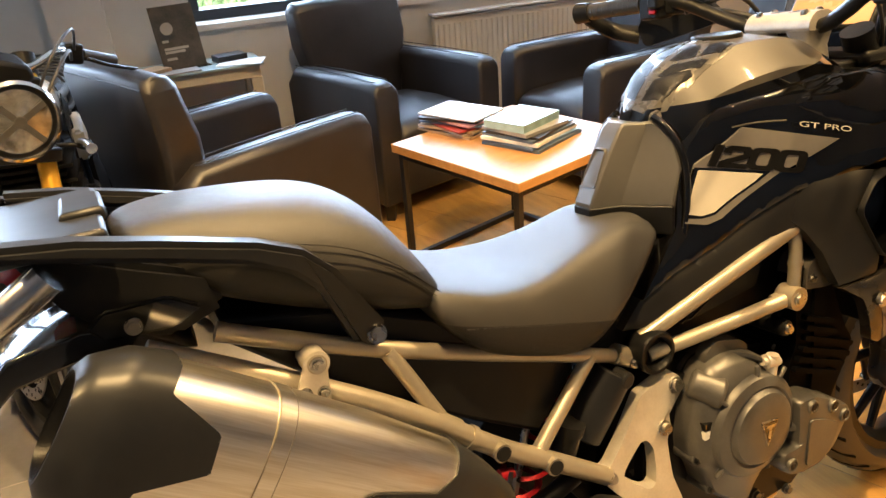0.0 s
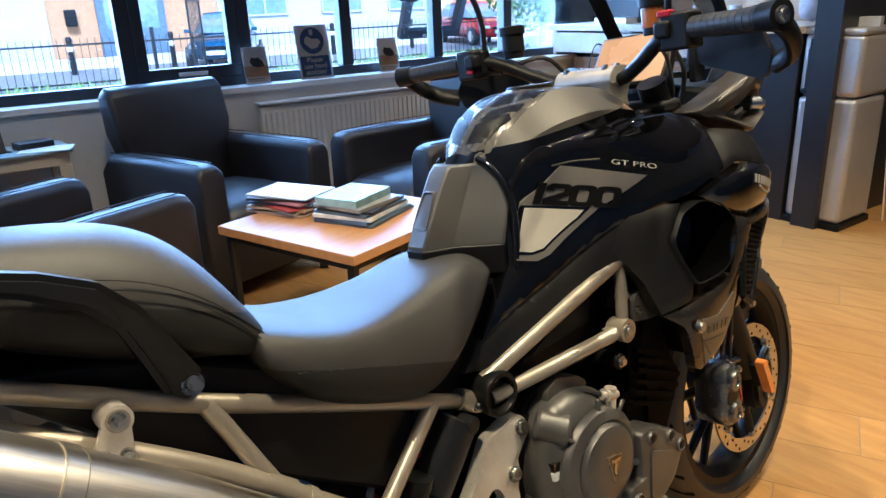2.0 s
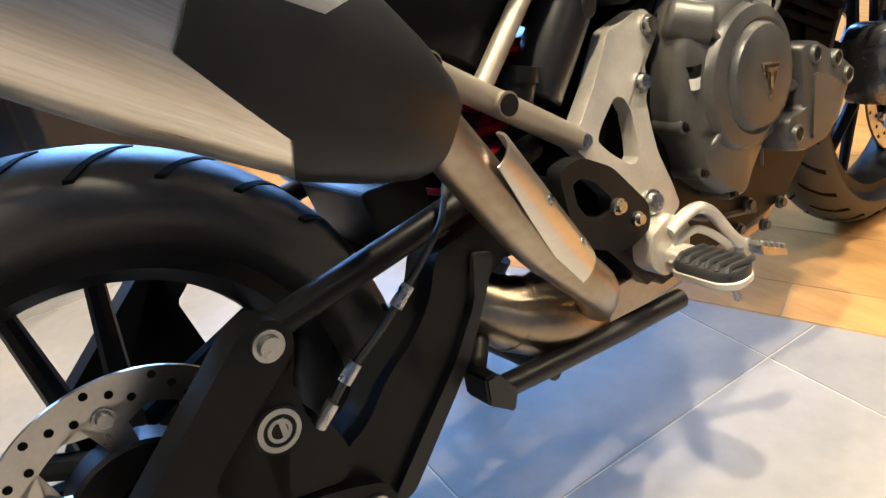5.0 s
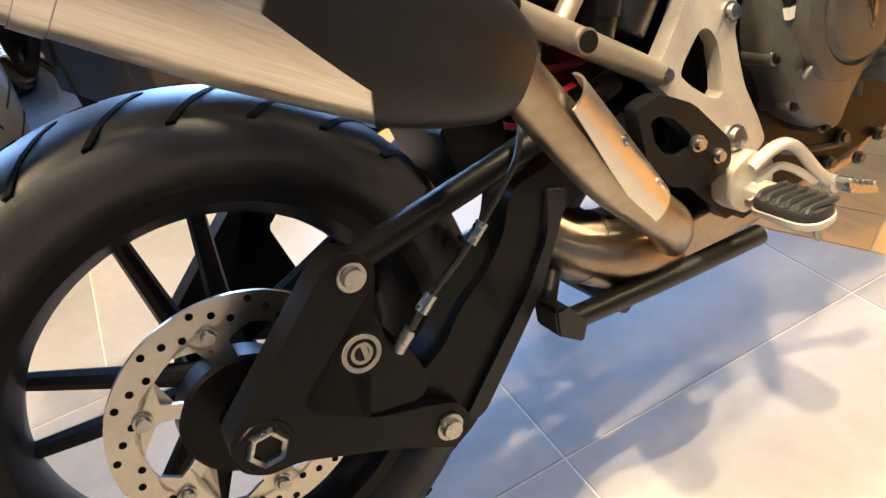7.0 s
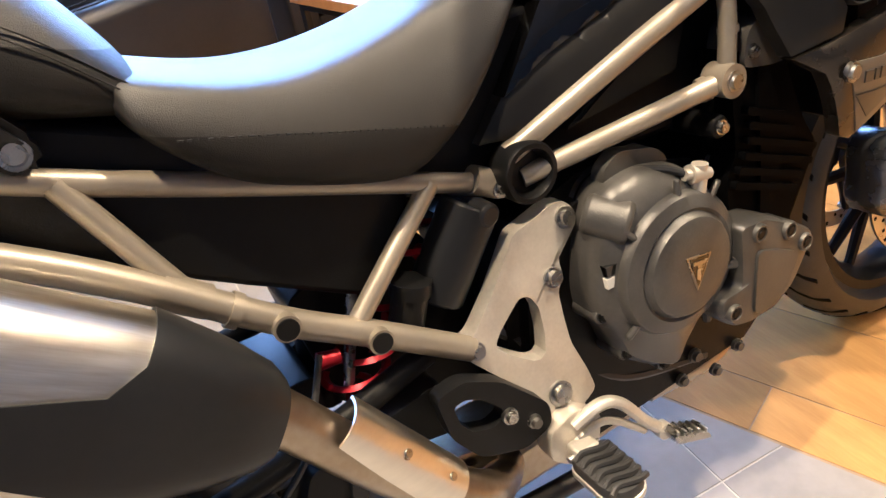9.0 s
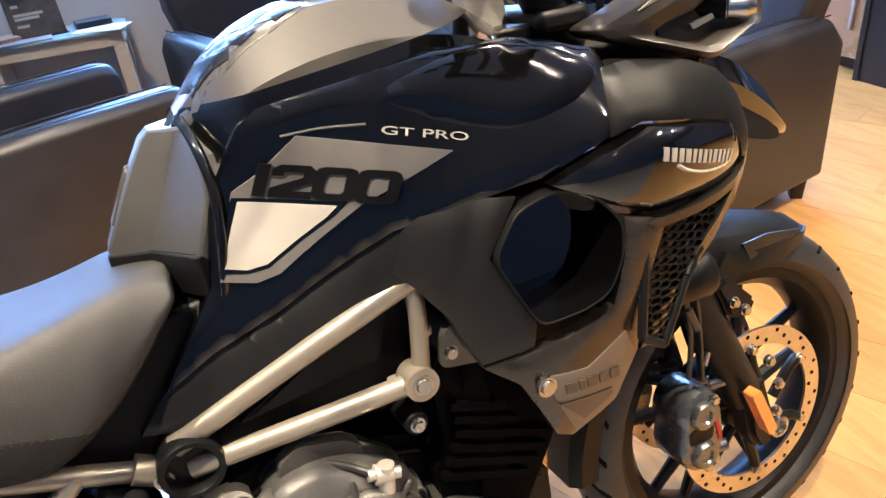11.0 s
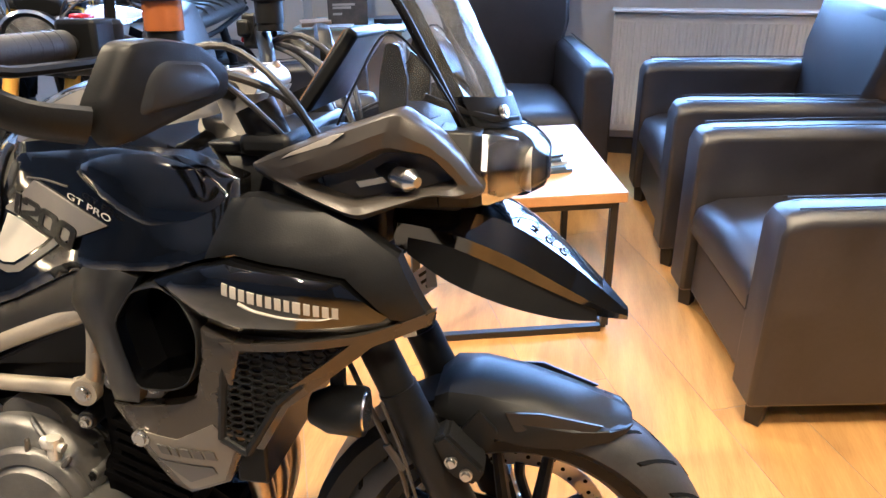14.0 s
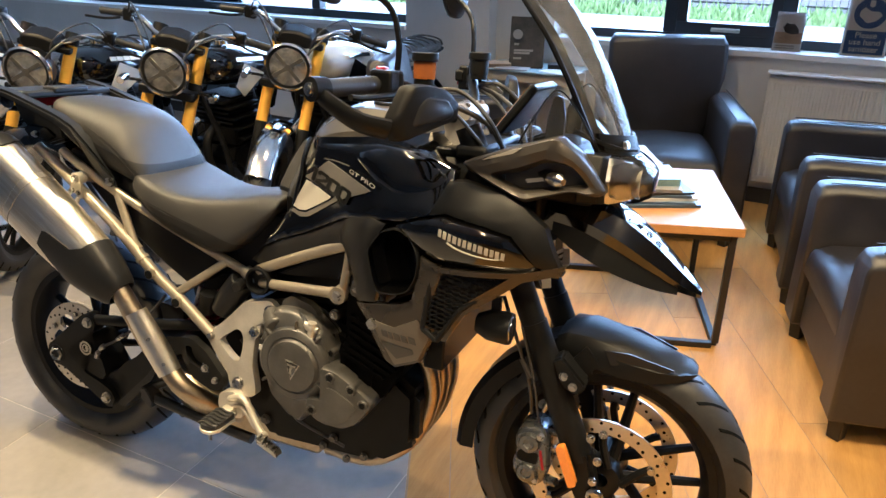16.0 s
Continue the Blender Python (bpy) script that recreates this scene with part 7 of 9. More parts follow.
for s in (-1, 1):
    bm = bmnew()
    plate(bm, [(1.363, -0.150, 1.118), (1.395, -0.165, 1.175), (1.435, -0.165, 1.232), (1.475, -0.150, 1.20), (1.515, -0.135, 1.135), (1.45, -0.150, 1.118)], 0.003, 0.006, s)
    part("side_deflector", bm, M_screen, ws, "clear side deflector")
    one("deflector_edge", M_blackmatt, lambda bm: tube(bm, [(1.363, s * 0.151, 1.118), (1.395, s * 0.166, 1.175), (1.435, s * 0.166, 1.232), (1.475, s * 0.151, 1.20), (1.515, s * 0.136, 1.135)], 0.0016, seg=6), ws)
    one("screen_rim", M_blackmatt, lambda bm: tube(bm, [(x - 0.060, s * w, z - 0.01) for x, z, w in prof], 0.0034, seg=6), ws)
    bm = bmnew()
    rows_ = [[(x - 0.060 * u ** 1.8, s * u * w, z - 0.01 * u * u) for u in (0.82, 0.87, 0.92, 0.96, 1.0)] for x, z, w in finer_rows(prof)]
    skin(bm, [[bm.verts.new((x - 0.0045, y, z)) for x, y, z in r_] + [bm.verts.new((x - 0.0085, y, z - 0.001)) for x, y, z in r_[::-1]] for r_ in rows_])
    part("screen_band", bm, M_engdark, ws, "black band along the screen's side", smooth=50)
    bm = bmnew()
    tube(bm, [(1.588, s * 0.02, 1.110), (1.56, s * 0.075, 1.118), (1.515, s * 0.115, 1.135), (1.475, s * 0.145, 1.155)], 0.005, seg=8, flat=0.6)
    part("screen_edge", bm, M_blackmatt, ws)
# cockpit
GUARD = [(0.343, 1.230), (0.300, 1.232), (0.248, 1.224), (0.207, 1.192), (0.213, 1.160), (0.364, 1.122), (0.379, 1.165)]
GUARD_IN = [(0.305, 1.210), (0.248, 1.204), (0.226, 1.176), (0.240, 1.162), (0.345, 1.152), (0.325, 1.196)]
M_clamp = mat("cast_clamp_alloy", (0.42, 0.40, 0.37), 0.42, metal=0.6, var=0.10, scale=30, bump=0.15, bump_scale=500)
bm = bmnew()
box(bm, (0, 0, 0), (0.02, 0.190, 0.130), pose(1.335, 0, 1.180, 0, 36, 0))
dp = part("instrument_display", bm, M_blackmatt, bike, "colour instrument display", bevel=0.006)
# display face; its amber is a painted reflection
bm = bmnew()
box(bm, (0, 0, 0), (0.001, 0.176, 0.115), pose(1.335, 0, 1.180, 0, 36, 0) @ pose(-0.0115, 0, 0))
part("display_glass", bm, M_display, dp, "glossy display with a warm reflection painted into its colour", bevel=0.0003)
bm = bmnew()
tube(bm, [(1.052, -0.435, 1.217), (1.09, -0.30, 1.222), (1.125, -0.215, 1.218), (1.165, -0.13, 1.175), (1.185, -0.07, 1.150), (1.19, 0, 1.148), (1.185, 0.07, 1.150), (1.165, 0.13, 1.175), (1.125, 0.215, 1.218), (1.09, 0.30, 1.222), (1.052, 0.435, 1.217)], 0.0135, seg=14, n=5)
hb = part("handlebar", bm, M_blackmatt, bike, "black tapered handlebar")
clamp = one("bar_clamp", M_clamp, lambda bm: prism(bm, rounded([(1.150, 1.150), (1.158, 1.168), (1.172, 1.178), (1.206, 1.178), (1.222, 1.166), (1.226, 1.150), (1.214, 1.142), (1.162, 1.142)], 0.007, 3), -0.070, 0.070, 0.006), bike, "pale cast alloy bar clamp", smooth=40)
for s in (-1, 1):
    one("riser", M_clamp, lambda bm: loft(bm, [[(1.190 + a * w, s * (0.044 + b * d), z) for a, b in rounded([(-1, -1), (1, -1), (1, 1), (-1, 1)], 0.5, 4)] for z, w, d in ((1.070, 0.034, 0.030), (1.085, 0.030, 0.025), (1.115, 0.027, 0.022), (1.135, 0.032, 0.026), (1.146, 0.038, 0.030))], True, True), clamp, smooth=50)
    one("clamp_slot", M_blackmatt, lambda bm: prism(bm, rounded([(1.176, 1.1785), (1.204, 1.1785), (1.204, 1.176), (1.176, 1.176)], 0.001, 2), s * 0.010, s * 0.030, 0.0005), clamp)
    for x in (1.170, 1.210):
        one("clamp_bolt", M_bolt, lambda bm: bolt_head(bm, (x, s * 0.048, 1.177), 0.0065, (0, 0, 1), 0.005), clamp)
one("top_yoke", M_blackmatt, lambda bm: box(bm, (1.21, 0, 1.078), (0.09, 0.24, 0.018)), bevel=0.005)
for s in (-1, 1):
    bm = bmnew()
    cyl(bm, (1.060, s * 0.415, 1.218), (1.094, s * 0.285, 1.222), 0.0175, seg=20)
    gp = part("grip", bm, M_rubber, hb, "black ribbed rubber grip")
    for k in range(9):
        bm = bmnew()
        f0 = k / 8
        c0 = Vector((1.062, s * 0.405, 1.218)).lerp(Vector((1.090, s * 0.30, 1.2218)), f0)
        ax_ = Vector((0.034, -s * 0.13, 0.004)).normalized()
        cyl(bm, c0, c0 + ax_ * 0.005, 0.0179, seg=20)
        part("grip_rib", bm, M_rubber, gp)
    bm = bmnew()
    cyl(bm, (1.048, s * 0.448, 1.217), (1.060, s * 0.415, 1.218), 0.023, 0.021, seg=20)
    part("bar_end", bm, M_blackmatt, hb)
    bm = bmnew()
    bolt_head(bm, (1.047, s * 0.450, 1.217), 0.011, (-0.25, s, 0), 0.005)
    part("bar_end_bolt", bm, M_bolt, hb)
    bm = bmnew()
    box(bm, (1.105, s * 0.255, 1.220), (0.05, 0.055, 0.062))
    box(bm, (1.085, s * 0.235, 1.225), (0.025, 0.03, 0.03))
    cyl(bm, (1.118, s * 0.235, 1.25), (1.118, s * 0.235, 1.195), 0.016)
    sw = part("switch_housing", bm, M_blackmatt, hb, bevel=0.006)
    bm = bmnew()
    if s < 0:
        box(bm, (1.088, s * 0.238, 1.250), (0.018, 0.026, 0.012))
        part("kill_switch", bm, M_red, sw, "red switch", bevel=0.003)
    else:
        box(bm, (1.082, s * 0.24, 1.205), (0.012, 0.02, 0.01))
        part("horn_button", bm, M_red, sw, "red button", bevel=0.003)
    bm = bmnew()
    box(bm, (1.078, s * 0.232, 1.228), (0.004, 0.016, 0.012))
    part("switch_mark", bm, M_white, sw)
    bm = bmnew()
    tube(bm, [(1.135, s * 0.24, 1.215), (1.150, s * 0.30, 1.208), (1.128, s * 0.40, 1.205), (1.118, s * 0.425, 1.207)], 0.006, seg=8, flat=1.4)
    part("lever", bm, M_blackmatt, hb)
    # handguard: an arm from the bar end to a shield that stands before the grip
    bm = bmnew()
    tube(bm, [(1.045, s * 0.430, 1.217), (1.085, s * 0.440, 1.195), (1.135, s * 0.425, 1.165), (1.175, s * 0.385, 1.150)], (0.015, 0.022), seg=10, flat=0.6)
    hgd = part("hand_guard", bm, M_blackmatt, hb, "black plastic guard before the grip")
    gx = lambda y, d: 1.321 - 0.38 * y + d - 1.6 * max(0, y - 0.33) ** 2
    for nm, mat_, ol, d0, d1 in (("guard_shield", M_blackmatt, GUARD, 0.0, 0.014), ("shield_inset", M_darkmatt, GUARD_IN, 0.013, 0.018)):
        bm = bmnew()
        rl = rounded(ol, 0.012, 3)
        cy0, cz0 = sum(p[0] for p in rl) / len(rl), sum(p[1] for p in rl) / len(rl)
        lp_ = lambda f, d: [(gx(cy0 + (y - cy0) * f, d), s * (cy0 + (y - cy0) * f), cz0 + (z - cz0) * f) for y, z in rl]
        loft(bm, [lp_(1.0, d0 - 0.012), lp_(1.0, d0), lp_(0.93, d1 * 0.8), lp_(0.80, d1)], True, True)
        part(nm, bm, mat_, hgd, smooth=40)
    # mirror
    bm = bmnew()
    tube(bm, [(1.115, s * 0.225, 1.235), (1.118, s * 0.228, 1.31), (1.10, s * 0.245, 1.375), (1.04, s * 0.30, 1.42), (1.03, s * 0.31, 1.425)], 0.0065, seg=8)
    mi = part("mirror", bm, M_blackmatt, hb, "round-cornered rear-view mirror on a black stalk")
    bm = bmnew()
    cyl(bm, (1.040, s * 0.33, 1.435), (1.018, s * 0.333, 1.430), 0.035, 0.062, seg=28)
    cyl(bm, (1.018, s * 0.333, 1.430), (1.008, s * 0.334, 1.428), 0.062, 0.06, seg=28)
    part("mirror_head", bm, M_blackmatt, hb)
    bm = bmnew()
    cyl(bm, (1.0075, s * 0.334, 1.428), (1.0065, s * 0.334, 1.428), 0.056, seg=28)
    part("mirror_glass", bm, mat("mirror_silver", (0.8, 0.8, 0.8), 0.03, metal=1, var=0) if s < 0 else bpy.data.materials["mirror_silver"], hb)
    # fluid reservoir
    bm = bmnew()
    cyl(bm, (1.155, s * 0.175, 1.235), (1.155, s * 0.175, 1.270), 0.024, seg=24)
    rv = part("bar_reservoir", bm, M_fluid if s < 0 else M_blackmatt, hb, "amber fluid reservoir with a black cap")
    bm = bmnew()
    cyl(bm, (1.155, s * 0.175, 1.270), (1.155, s * 0.175, 1.288), 0.028, seg=24)
    cyl(bm, (1.155, s * 0.175, 1.222), (1.155, s * 0.175, 1.236), 0.022, seg=24)
    part("reservoir_cap", bm, M_blackmatt, rv, bevel=0.002)
    bm = bmnew()
    tube(bm, [(1.12, s * 0.23, 1.20), (1.20, s * 0.18, 1.19), (1.28, s * 0.12, 1.15), (1.32, s * 0.08, 1.08)], 0.006, seg=8)
    tube(bm, [(1.13, s * 0.20, 1.195), (1.22, s * 0.15, 1.215), (1.30, s * 0.14, 1.15), (1.33, s * 0.10, 1.06)], 0.005, seg=8)
    tube(bm, [(1.14, s * 0.19, 1.20), (1.21, s * 0.16, 1.175), (1.27, s * 0.13, 1.11), (1.30, s * 0.09, 1.05)], 0.004, seg=8)
    part("control_cable", bm, M_rubber, hb)
# cockpit infill
bm = bmnew()
shell(bm, [(1.18, [(0, 1.09), (0.11, 1.075), (0.14, 1.04), (0.15, 0.95), (0, 0.93)]), (1.30, [(0, 1.09), (0.11, 1.08), (0.14, 1.04), (0.15, 0.93), (0, 0.91)]), (1.42, [(0, 1.08), (0.11, 1.07), (0.15, 1.03), (0.14, 0.95), (0, 0.93)])])
part("cockpit_infill", bm, M_blackmatt, bike, bevel=0.01)
bm = bmnew()
box(bm, (1.22, 0, 0.74), (0.05, 0.40, 0.30), None)
part("radiator_core", bm, M_engdark, bike, bevel=0.005)
# white paper tag on the far fork
TAG = pose(1.431, 0.098, 0.811, 0, -24, 38)
tg = one("fork_tag", M_paper, lambda bm: box(bm, (0, 0, 0), (0.030, 0.001, 0.050), TAG), bike, "small white tag with plain dark bars")
for dz, w_ in ((0.014, 0.016), (0.0, 0.020), (-0.012, 0.010)):
    one("tag_bar", M_darkmatt, lambda bm: box(bm, (0, -0.0009, dz), (w_, 0.0006, 0.006), TAG), tg)

# ---------------------------------------------------------------- small things round the seating
def book(m, size, cover, spine_label, group=""):
    """A closed book or magazine: paper block and wrapped cover."""
    w, d, h = size
    t = thing("book" if h > 0.014 else "magazine", m, spine_label, "book" if h > 0.014 else "magazine", group)
    c = min(0.0025, h * 0.2)
    bm = bmnew()
    box(bm, (0.001, 0, h / 2), (w - 0.006, d - 0.006, h - 2 * c - 0.0004))
    part("pages", bm, M_paper, t, "pale page block", smooth=0)
    bm = bmnew()
    o = [(-w / 2, 0), (w / 2, 0), (w / 2, c), (-w / 2 + c, c), (-w / 2 + c, h - c), (w / 2, h - c), (w / 2, h), (-w / 2, h)]
    prism(bm, o, -d / 2, d / 2)
    part("cover", bm, cover, t, smooth=0)
    return t


COV = {k: mat("cover_" + k, c, 0.35, var=0.15, scale=18, spec=0.5) for k, c in dict(cream=(0.62, 0.56, 0.46), teal=(0.36, 0.52, 0.54), slate=(0.09, 0.13, 0.19), grey=(0.30, 0.29, 0.28), red=(0.38, 0.06, 0.05), black=(0.02, 0.02, 0.022),
                                                                               white=(0.72, 0.71, 0.68), blue=(0.10, 0.17, 0.30), olive=(0.22, 0.18, 0.07), tan=(0.42, 0.30, 0.19), pink=(0.55, 0.27, 0.30)).items()}
TT = 0.527
z = TT
for w, d, h, c, a, dx, dy in ((0.31, 0.262, 0.012, "slate", 23, 0.012, 0), (0.30, 0.250, 0.010, "blue", 18, 0.004, 0), (0.30, 0.255, 0.012, "white", 25, 0.0, 0.004), (0.28, 0.240, 0.010, "slate", 20, -0.004, 0), (0.27, 0.235, 0.009, "black", 27, 0, 0),
                              (0.25, 0.225, 0.012, "grey", 16, -0.02, 0), (0.24, 0.185, 0.030, "teal", 22, -0.03, 0.008)):
    book(pose(1.470 + dx, 1.500 + dy, z, 0, 0, a), (w, d, h), COV[c], ("thick pale-covered book lying on a pile of books" if h > 0.02 else COV[c].name[6:] + "-covered book in the pile on the coffee table"), "books on the coffee table")
    z += h + 0.0006
z = TT
for w, d, h, c, a, dx, dy in ((0.22, 0.29, 0.010, "tan", 20, 0, 0), (0.21, 0.28, 0.007, "cream", 10, 0.006, 0.01), (0.22, 0.28, 0.009, "tan", 26, 0, 0), (0.21, 0.29, 0.006, "red", 6, -0.006, 0), (0.21, 0.28, 0.008, "slate", 31, 0.01, 0.008), (0.20, 0.29, 0.007, "pink", 16, 0, 0), (0.21, 0.27, 0.010, "black", 36, -0.004, 0.004), (0.21, 0.29, 0.006, "white", 24, 0.004, 0)):
    book(pose(1.325 + dx, 1.800 + dy, z, 0, 0, a), (w, d, h), COV[c], COV[c].name[6:] + "-covered magazine in a loose pile on the coffee table", "magazines on the coffee table")
    z += h + 0.0016

# side table with leaflets
M_cream = mat("cream_wood", (0.58, 0.50, 0.38), 0.45, var=0.05, scale=8)
M_tealglass = mat("back_painted_glass", (0.36, 0.47, 0.50), 0.08, var=0.03, spec=0.7)
ST = pose(0.50, 3.05, 0, 0, 0, -4)
st = thing("side_table", ST, "cream side table with a pale glass top in the window corner", "side table")
bm = bmnew()
box(bm, (0, 0, 0.714), (0.62, 0.34, 0.012))
part("glass_top", bm, M_tealglass, st, "pale blue glass top", bevel=0.002)
bm = bmnew()
box(bm, (0, 0, 0.677), (0.58, 0.30, 0.06))
part("apron", bm, M_cream, st, bevel=0.003)
for sx in (-1, 1):
    for sy in (-1, 1):
        bm = bmnew()
        box(bm, (sx * 0.265, sy * 0.125, 0.3235), (0.055, 0.055, 0.647))
        part("leg", bm, M_cream, st, bevel=0.003)
M_poster = mat("dark_poster", (0.03, 0.032, 0.026), 0.3, second=(0.10, 0.085, 0.07), scale=14)
PS = ST @ pose(-0.05, -0.02, 0.7205, 0, 0, 14)
po = thing("leaflet_holder", PS, "dark printed poster in a clear holder on the side table", "leaflet holder")
bm = bmnew()
box(bm, (0, 0.0, 0.15), (0.215, 0.003, 0.30), pose(0, 0, 0, -12, 0, 0))
sheet = part("poster", bm, M_poster, po, "dark poster")
bm = bmnew()
box(bm, (0, 0, 0.003), (0.22, 0.12, 0.004))
part("base", bm, M_lens, po)
bm = bmnew()
cyl(bm, (-0.055, -0.006, 0.195), (-0.055, -0.002, 0.1955), 0.03, seg=24)
part("poster_mark", bm, M_white, sheet, "pale round mark")
for zz, w in ((0.135, 0.03), (0.098, 0.12), (0.082, 0.10), (0.05, 0.05)):
    bm = bmnew()
    box(bm, (-0.08 + w / 2, -0.0035, zz), (w, 0.0015, 0.012), pose(0, 0, 0, -12, 0, 0))
    part("poster_bar", bm, M_white, sheet, "pale unreadable print bar")
for dx, dy, a, w, d, h, c, n in ((0.17, 0.02, 12, 0.15, 0.11, 0.03, "black", "small boxed card set lying on the side table"), (0.21, -0.09, -20, 0.22, 0.16, 0.004, "white", "white paper sheets lying on the side table"), (-0.22, -0.07, 30, 0.16, 0.12, 0.022, "tan", "small stack of leaflets on the side table"), (-0.10, -0.12, 8, 0.21, 0.10, 0.006, "grey", "grey leaflet lying on the side table")):
    book(ST @ pose(dx, dy, 0.7205, 0, 0, a), (w, d, h), COV[c], n)

# cards and sign on the window board
def acrylic(name, x, w, h, label):
    m = WALL @ pose(x, 0.03, SILL, -10, 0, 0)
    t = thing(name, m, label, "sign holder")
    bm = bmnew()
    box(bm, (0, 0, h / 2 + 0.002), (w, 0.002, h))
    s_ = part("sheet", bm, M_paper, t, "white printed sheet", smooth=0)
    bm = bmnew()
    box(bm, (0, -0.004, h / 2), (w + 0.012, 0.002, h))
    box(bm, (0, 0.03, 0.002), (w + 0.012, 0.07, 0.003))
    f_ = part("holder", bm, M_lens, t, "clear acrylic holder", smooth=0)
    f_.visible_shadow = False
    return s_


for x in (-0.26, 0.63):
    s_ = acrylic("leaflet_holder", x, 0.148, 0.21, "pale leaflet with a dark motorcycle shape in a clear holder")
    bm = bmnew()
    prism(bm, [(-0.035, 0.13), (-0.02, 0.155), (0.0, 0.148), (0.02, 0.152), (0.045, 0.125), (0.05, 0.10), (0.01, 0.095), (-0.02, 0.105)], -0.0016, -0.0012)
    part("leaflet_shape", bm, COV["black"], s_, "dark plain machine shape", smooth=0)
    bm = bmnew()
    box(bm, (0, -0.0013, 0.075), (0.142, 0.0004, 0.06))
    part("leaflet_field", bm, COV["tan"], s_, smooth=0)
    for zz in (0.02, 0.032):
        bm = bmnew()
        box(bm, (-0.01, -0.0013, zz), (0.10, 0.0004, 0.006))
        part("print_bar", bm, COV["grey"], s_, "grey unreadable print bar", smooth=0)
s_ = acrylic("notice_holder", 0.115, 0.215, 0.315, "white notice with a blue pictogram and lettering in a clear holder")
bm = bmnew()
cyl(bm, (0, -0.0012, 0.225), (0, -0.0016, 0.225), 0.078, seg=40)
disc = part("blue_disc", bm, M_blue, s_, "blue pictogram disc", smooth=0)
bm = bmnew()
prism(bm, [(-0.05, 0.235), (-0.03, 0.255), (0.0, 0.235), (0.04, 0.235), (0.055, 0.215), (0.03, 0.185), (-0.01, 0.175), (-0.05, 0.21)], -0.0022, -0.0018)
prism(bm, [(-0.012, 0.262), (-0.012, 0.29), (0.012, 0.29), (0.012, 0.262), (0.0, 0.254)], -0.0022, -0.0018)
part("pictogram", bm, M_paper, disc, "white plain pictogram shapes", smooth=0)
bm = bmnew()
box(bm, (0, -0.0014, 0.075), (0.19, 0.0005, 0.12))
fld = part("blue_field", bm, M_blue, s_, "blue lettering field", smooth=0)
for k, line in enumerate(("Please", "use hand", "sanitiser")):
    text_mesh("lettering", line, 0.042, pose(0, -0.0022, 0.112 - k * 0.036, 90, 0, 0), M_paper, fld, "white lettering", 0.0002)

# ---------------------------------------------------------------- coffee corner and water cooler
M_panelblack = mat("black_laminate", (0.014, 0.013, 0.013), 0.35, var=0.15, scale=6)
M_counter = mat("pale_laminate", (0.60, 0.52, 0.42), 0.35, var=0.05, scale=6)
M_backwood = mat("light_oak_panel", (0.62, 0.43, 0.25), 0.45, second=(0.52, 0.34, 0.18), scale=5, stretch=(1, 1, 8))
cn = thing("coffee_counter", pose(4.18, 2.05, 0, 0, 0, -5), "coffee counter with a pale top and black front", "counter")
bm = bmnew()
box(bm, (0.32, 0, 1.085), (0.68, 1.96, 0.04))
part("worktop", bm, M_counter, cn, "pale laminate worktop", bevel=0.003)
bm = bmnew()
box(bm, (0.33, -0.62, 0.5325), (0.60, 0.70, 1.065))
part("cupboard", bm, M_panelblack, cn, "black laminate cupboard", bevel=0.003)
bm = bmnew()
box(bm, (0.33, 0.955, 0.5325), (0.62, 0.03, 1.065))
part("end_panel", bm, M_counter, cn, bevel=0.002)
bm = bmnew()
box(bm, (0.33, -0.255, 0.5325), (0.62, 0.03, 1.065))
part("end_panel", bm, M_panelblack, cn, bevel=0.002)
bm = bmnew()
box(bm, (0.05, 0.35, 0.98), (0.06, 1.18, 0.14))
part("fascia", bm, M_counter, cn, bevel=0.002)
fr = thing("display_cooler", pose(4.18, 2.05, 0, 0, 0, -5) @ pose(0.33, 0.35, 0, 0, 0, 0), "black undercounter display cooler with a glass door", "cooler")
bm = bmnew()
box(bm, (0.05, 0, 0.45), (0.44, 1.10, 0.89))
part("cabinet", bm, M_panelblack, fr, bevel=0.004)
bm = bmnew()
box(bm, (-0.20, 0, 0.47), (0.02, 1.00, 0.80))
part("glass_door", bm, M_display, fr, "dark reflecting glass door", bevel=0.002)
bm = bmnew()
box(bm, (-0.22, -0.44, 0.47), (0.016, 0.02, 0.5))
part("door_handle", bm, M_alu, fr, "pale metal handle", bevel=0.003)
bk_ = tagged(part("back_panel", (lambda b: (box(b, (0.72, 0, 1.7), (0.04, 1.96, 1.20)), b)[1])(bmnew()), M_backwood, smooth=0), "light oak wall panel behind the counter", "panel", kind="structure")
bk_.matrix_world = pose(4.18, 2.05, 0, 0, 0, -5)
cnr = tagged(part("wall_nib", (lambda b: (box(b, (0.40, -1.12, 1.5), (0.80, 0.14, 3.0)), b)[1])(bmnew()), M_panelblack, smooth=0), "black wall nib beside the counter", "wall", kind="structure")
cnr.matrix_world = pose(4.18, 2.05, 0, 0, 0, -5)


def cup(m, dark=True):
    t = thing("paper_cup", m, "dark paper coffee cup with a red sleeve mark" if dark else "white paper cup standing on the counter", "cup", "cups on the counter")
    bm = bmnew()
    lathe(bm, [(0.028, 0), (0.040, 0.105), (0.042, 0.108), (0.037, 0.105), (0.026, 0.003), (0.0, 0.003), (0.0, 0.0)], (0, 0, 0), 24, "z")
    part("body", bm, COV["black"] if dark else COV["white"], t)
    if dark:
        bm = bmnew()
        lathe(bm, [(0.0365, 0.07), (0.0385, 0.09), (0.037, 0.09), (0.035, 0.07)], (0, 0, 0), 24, "z")
        part("band", bm, COV["red"], t, "red band")


CT = pose(4.18, 2.05, 0, 0, 0, -5)
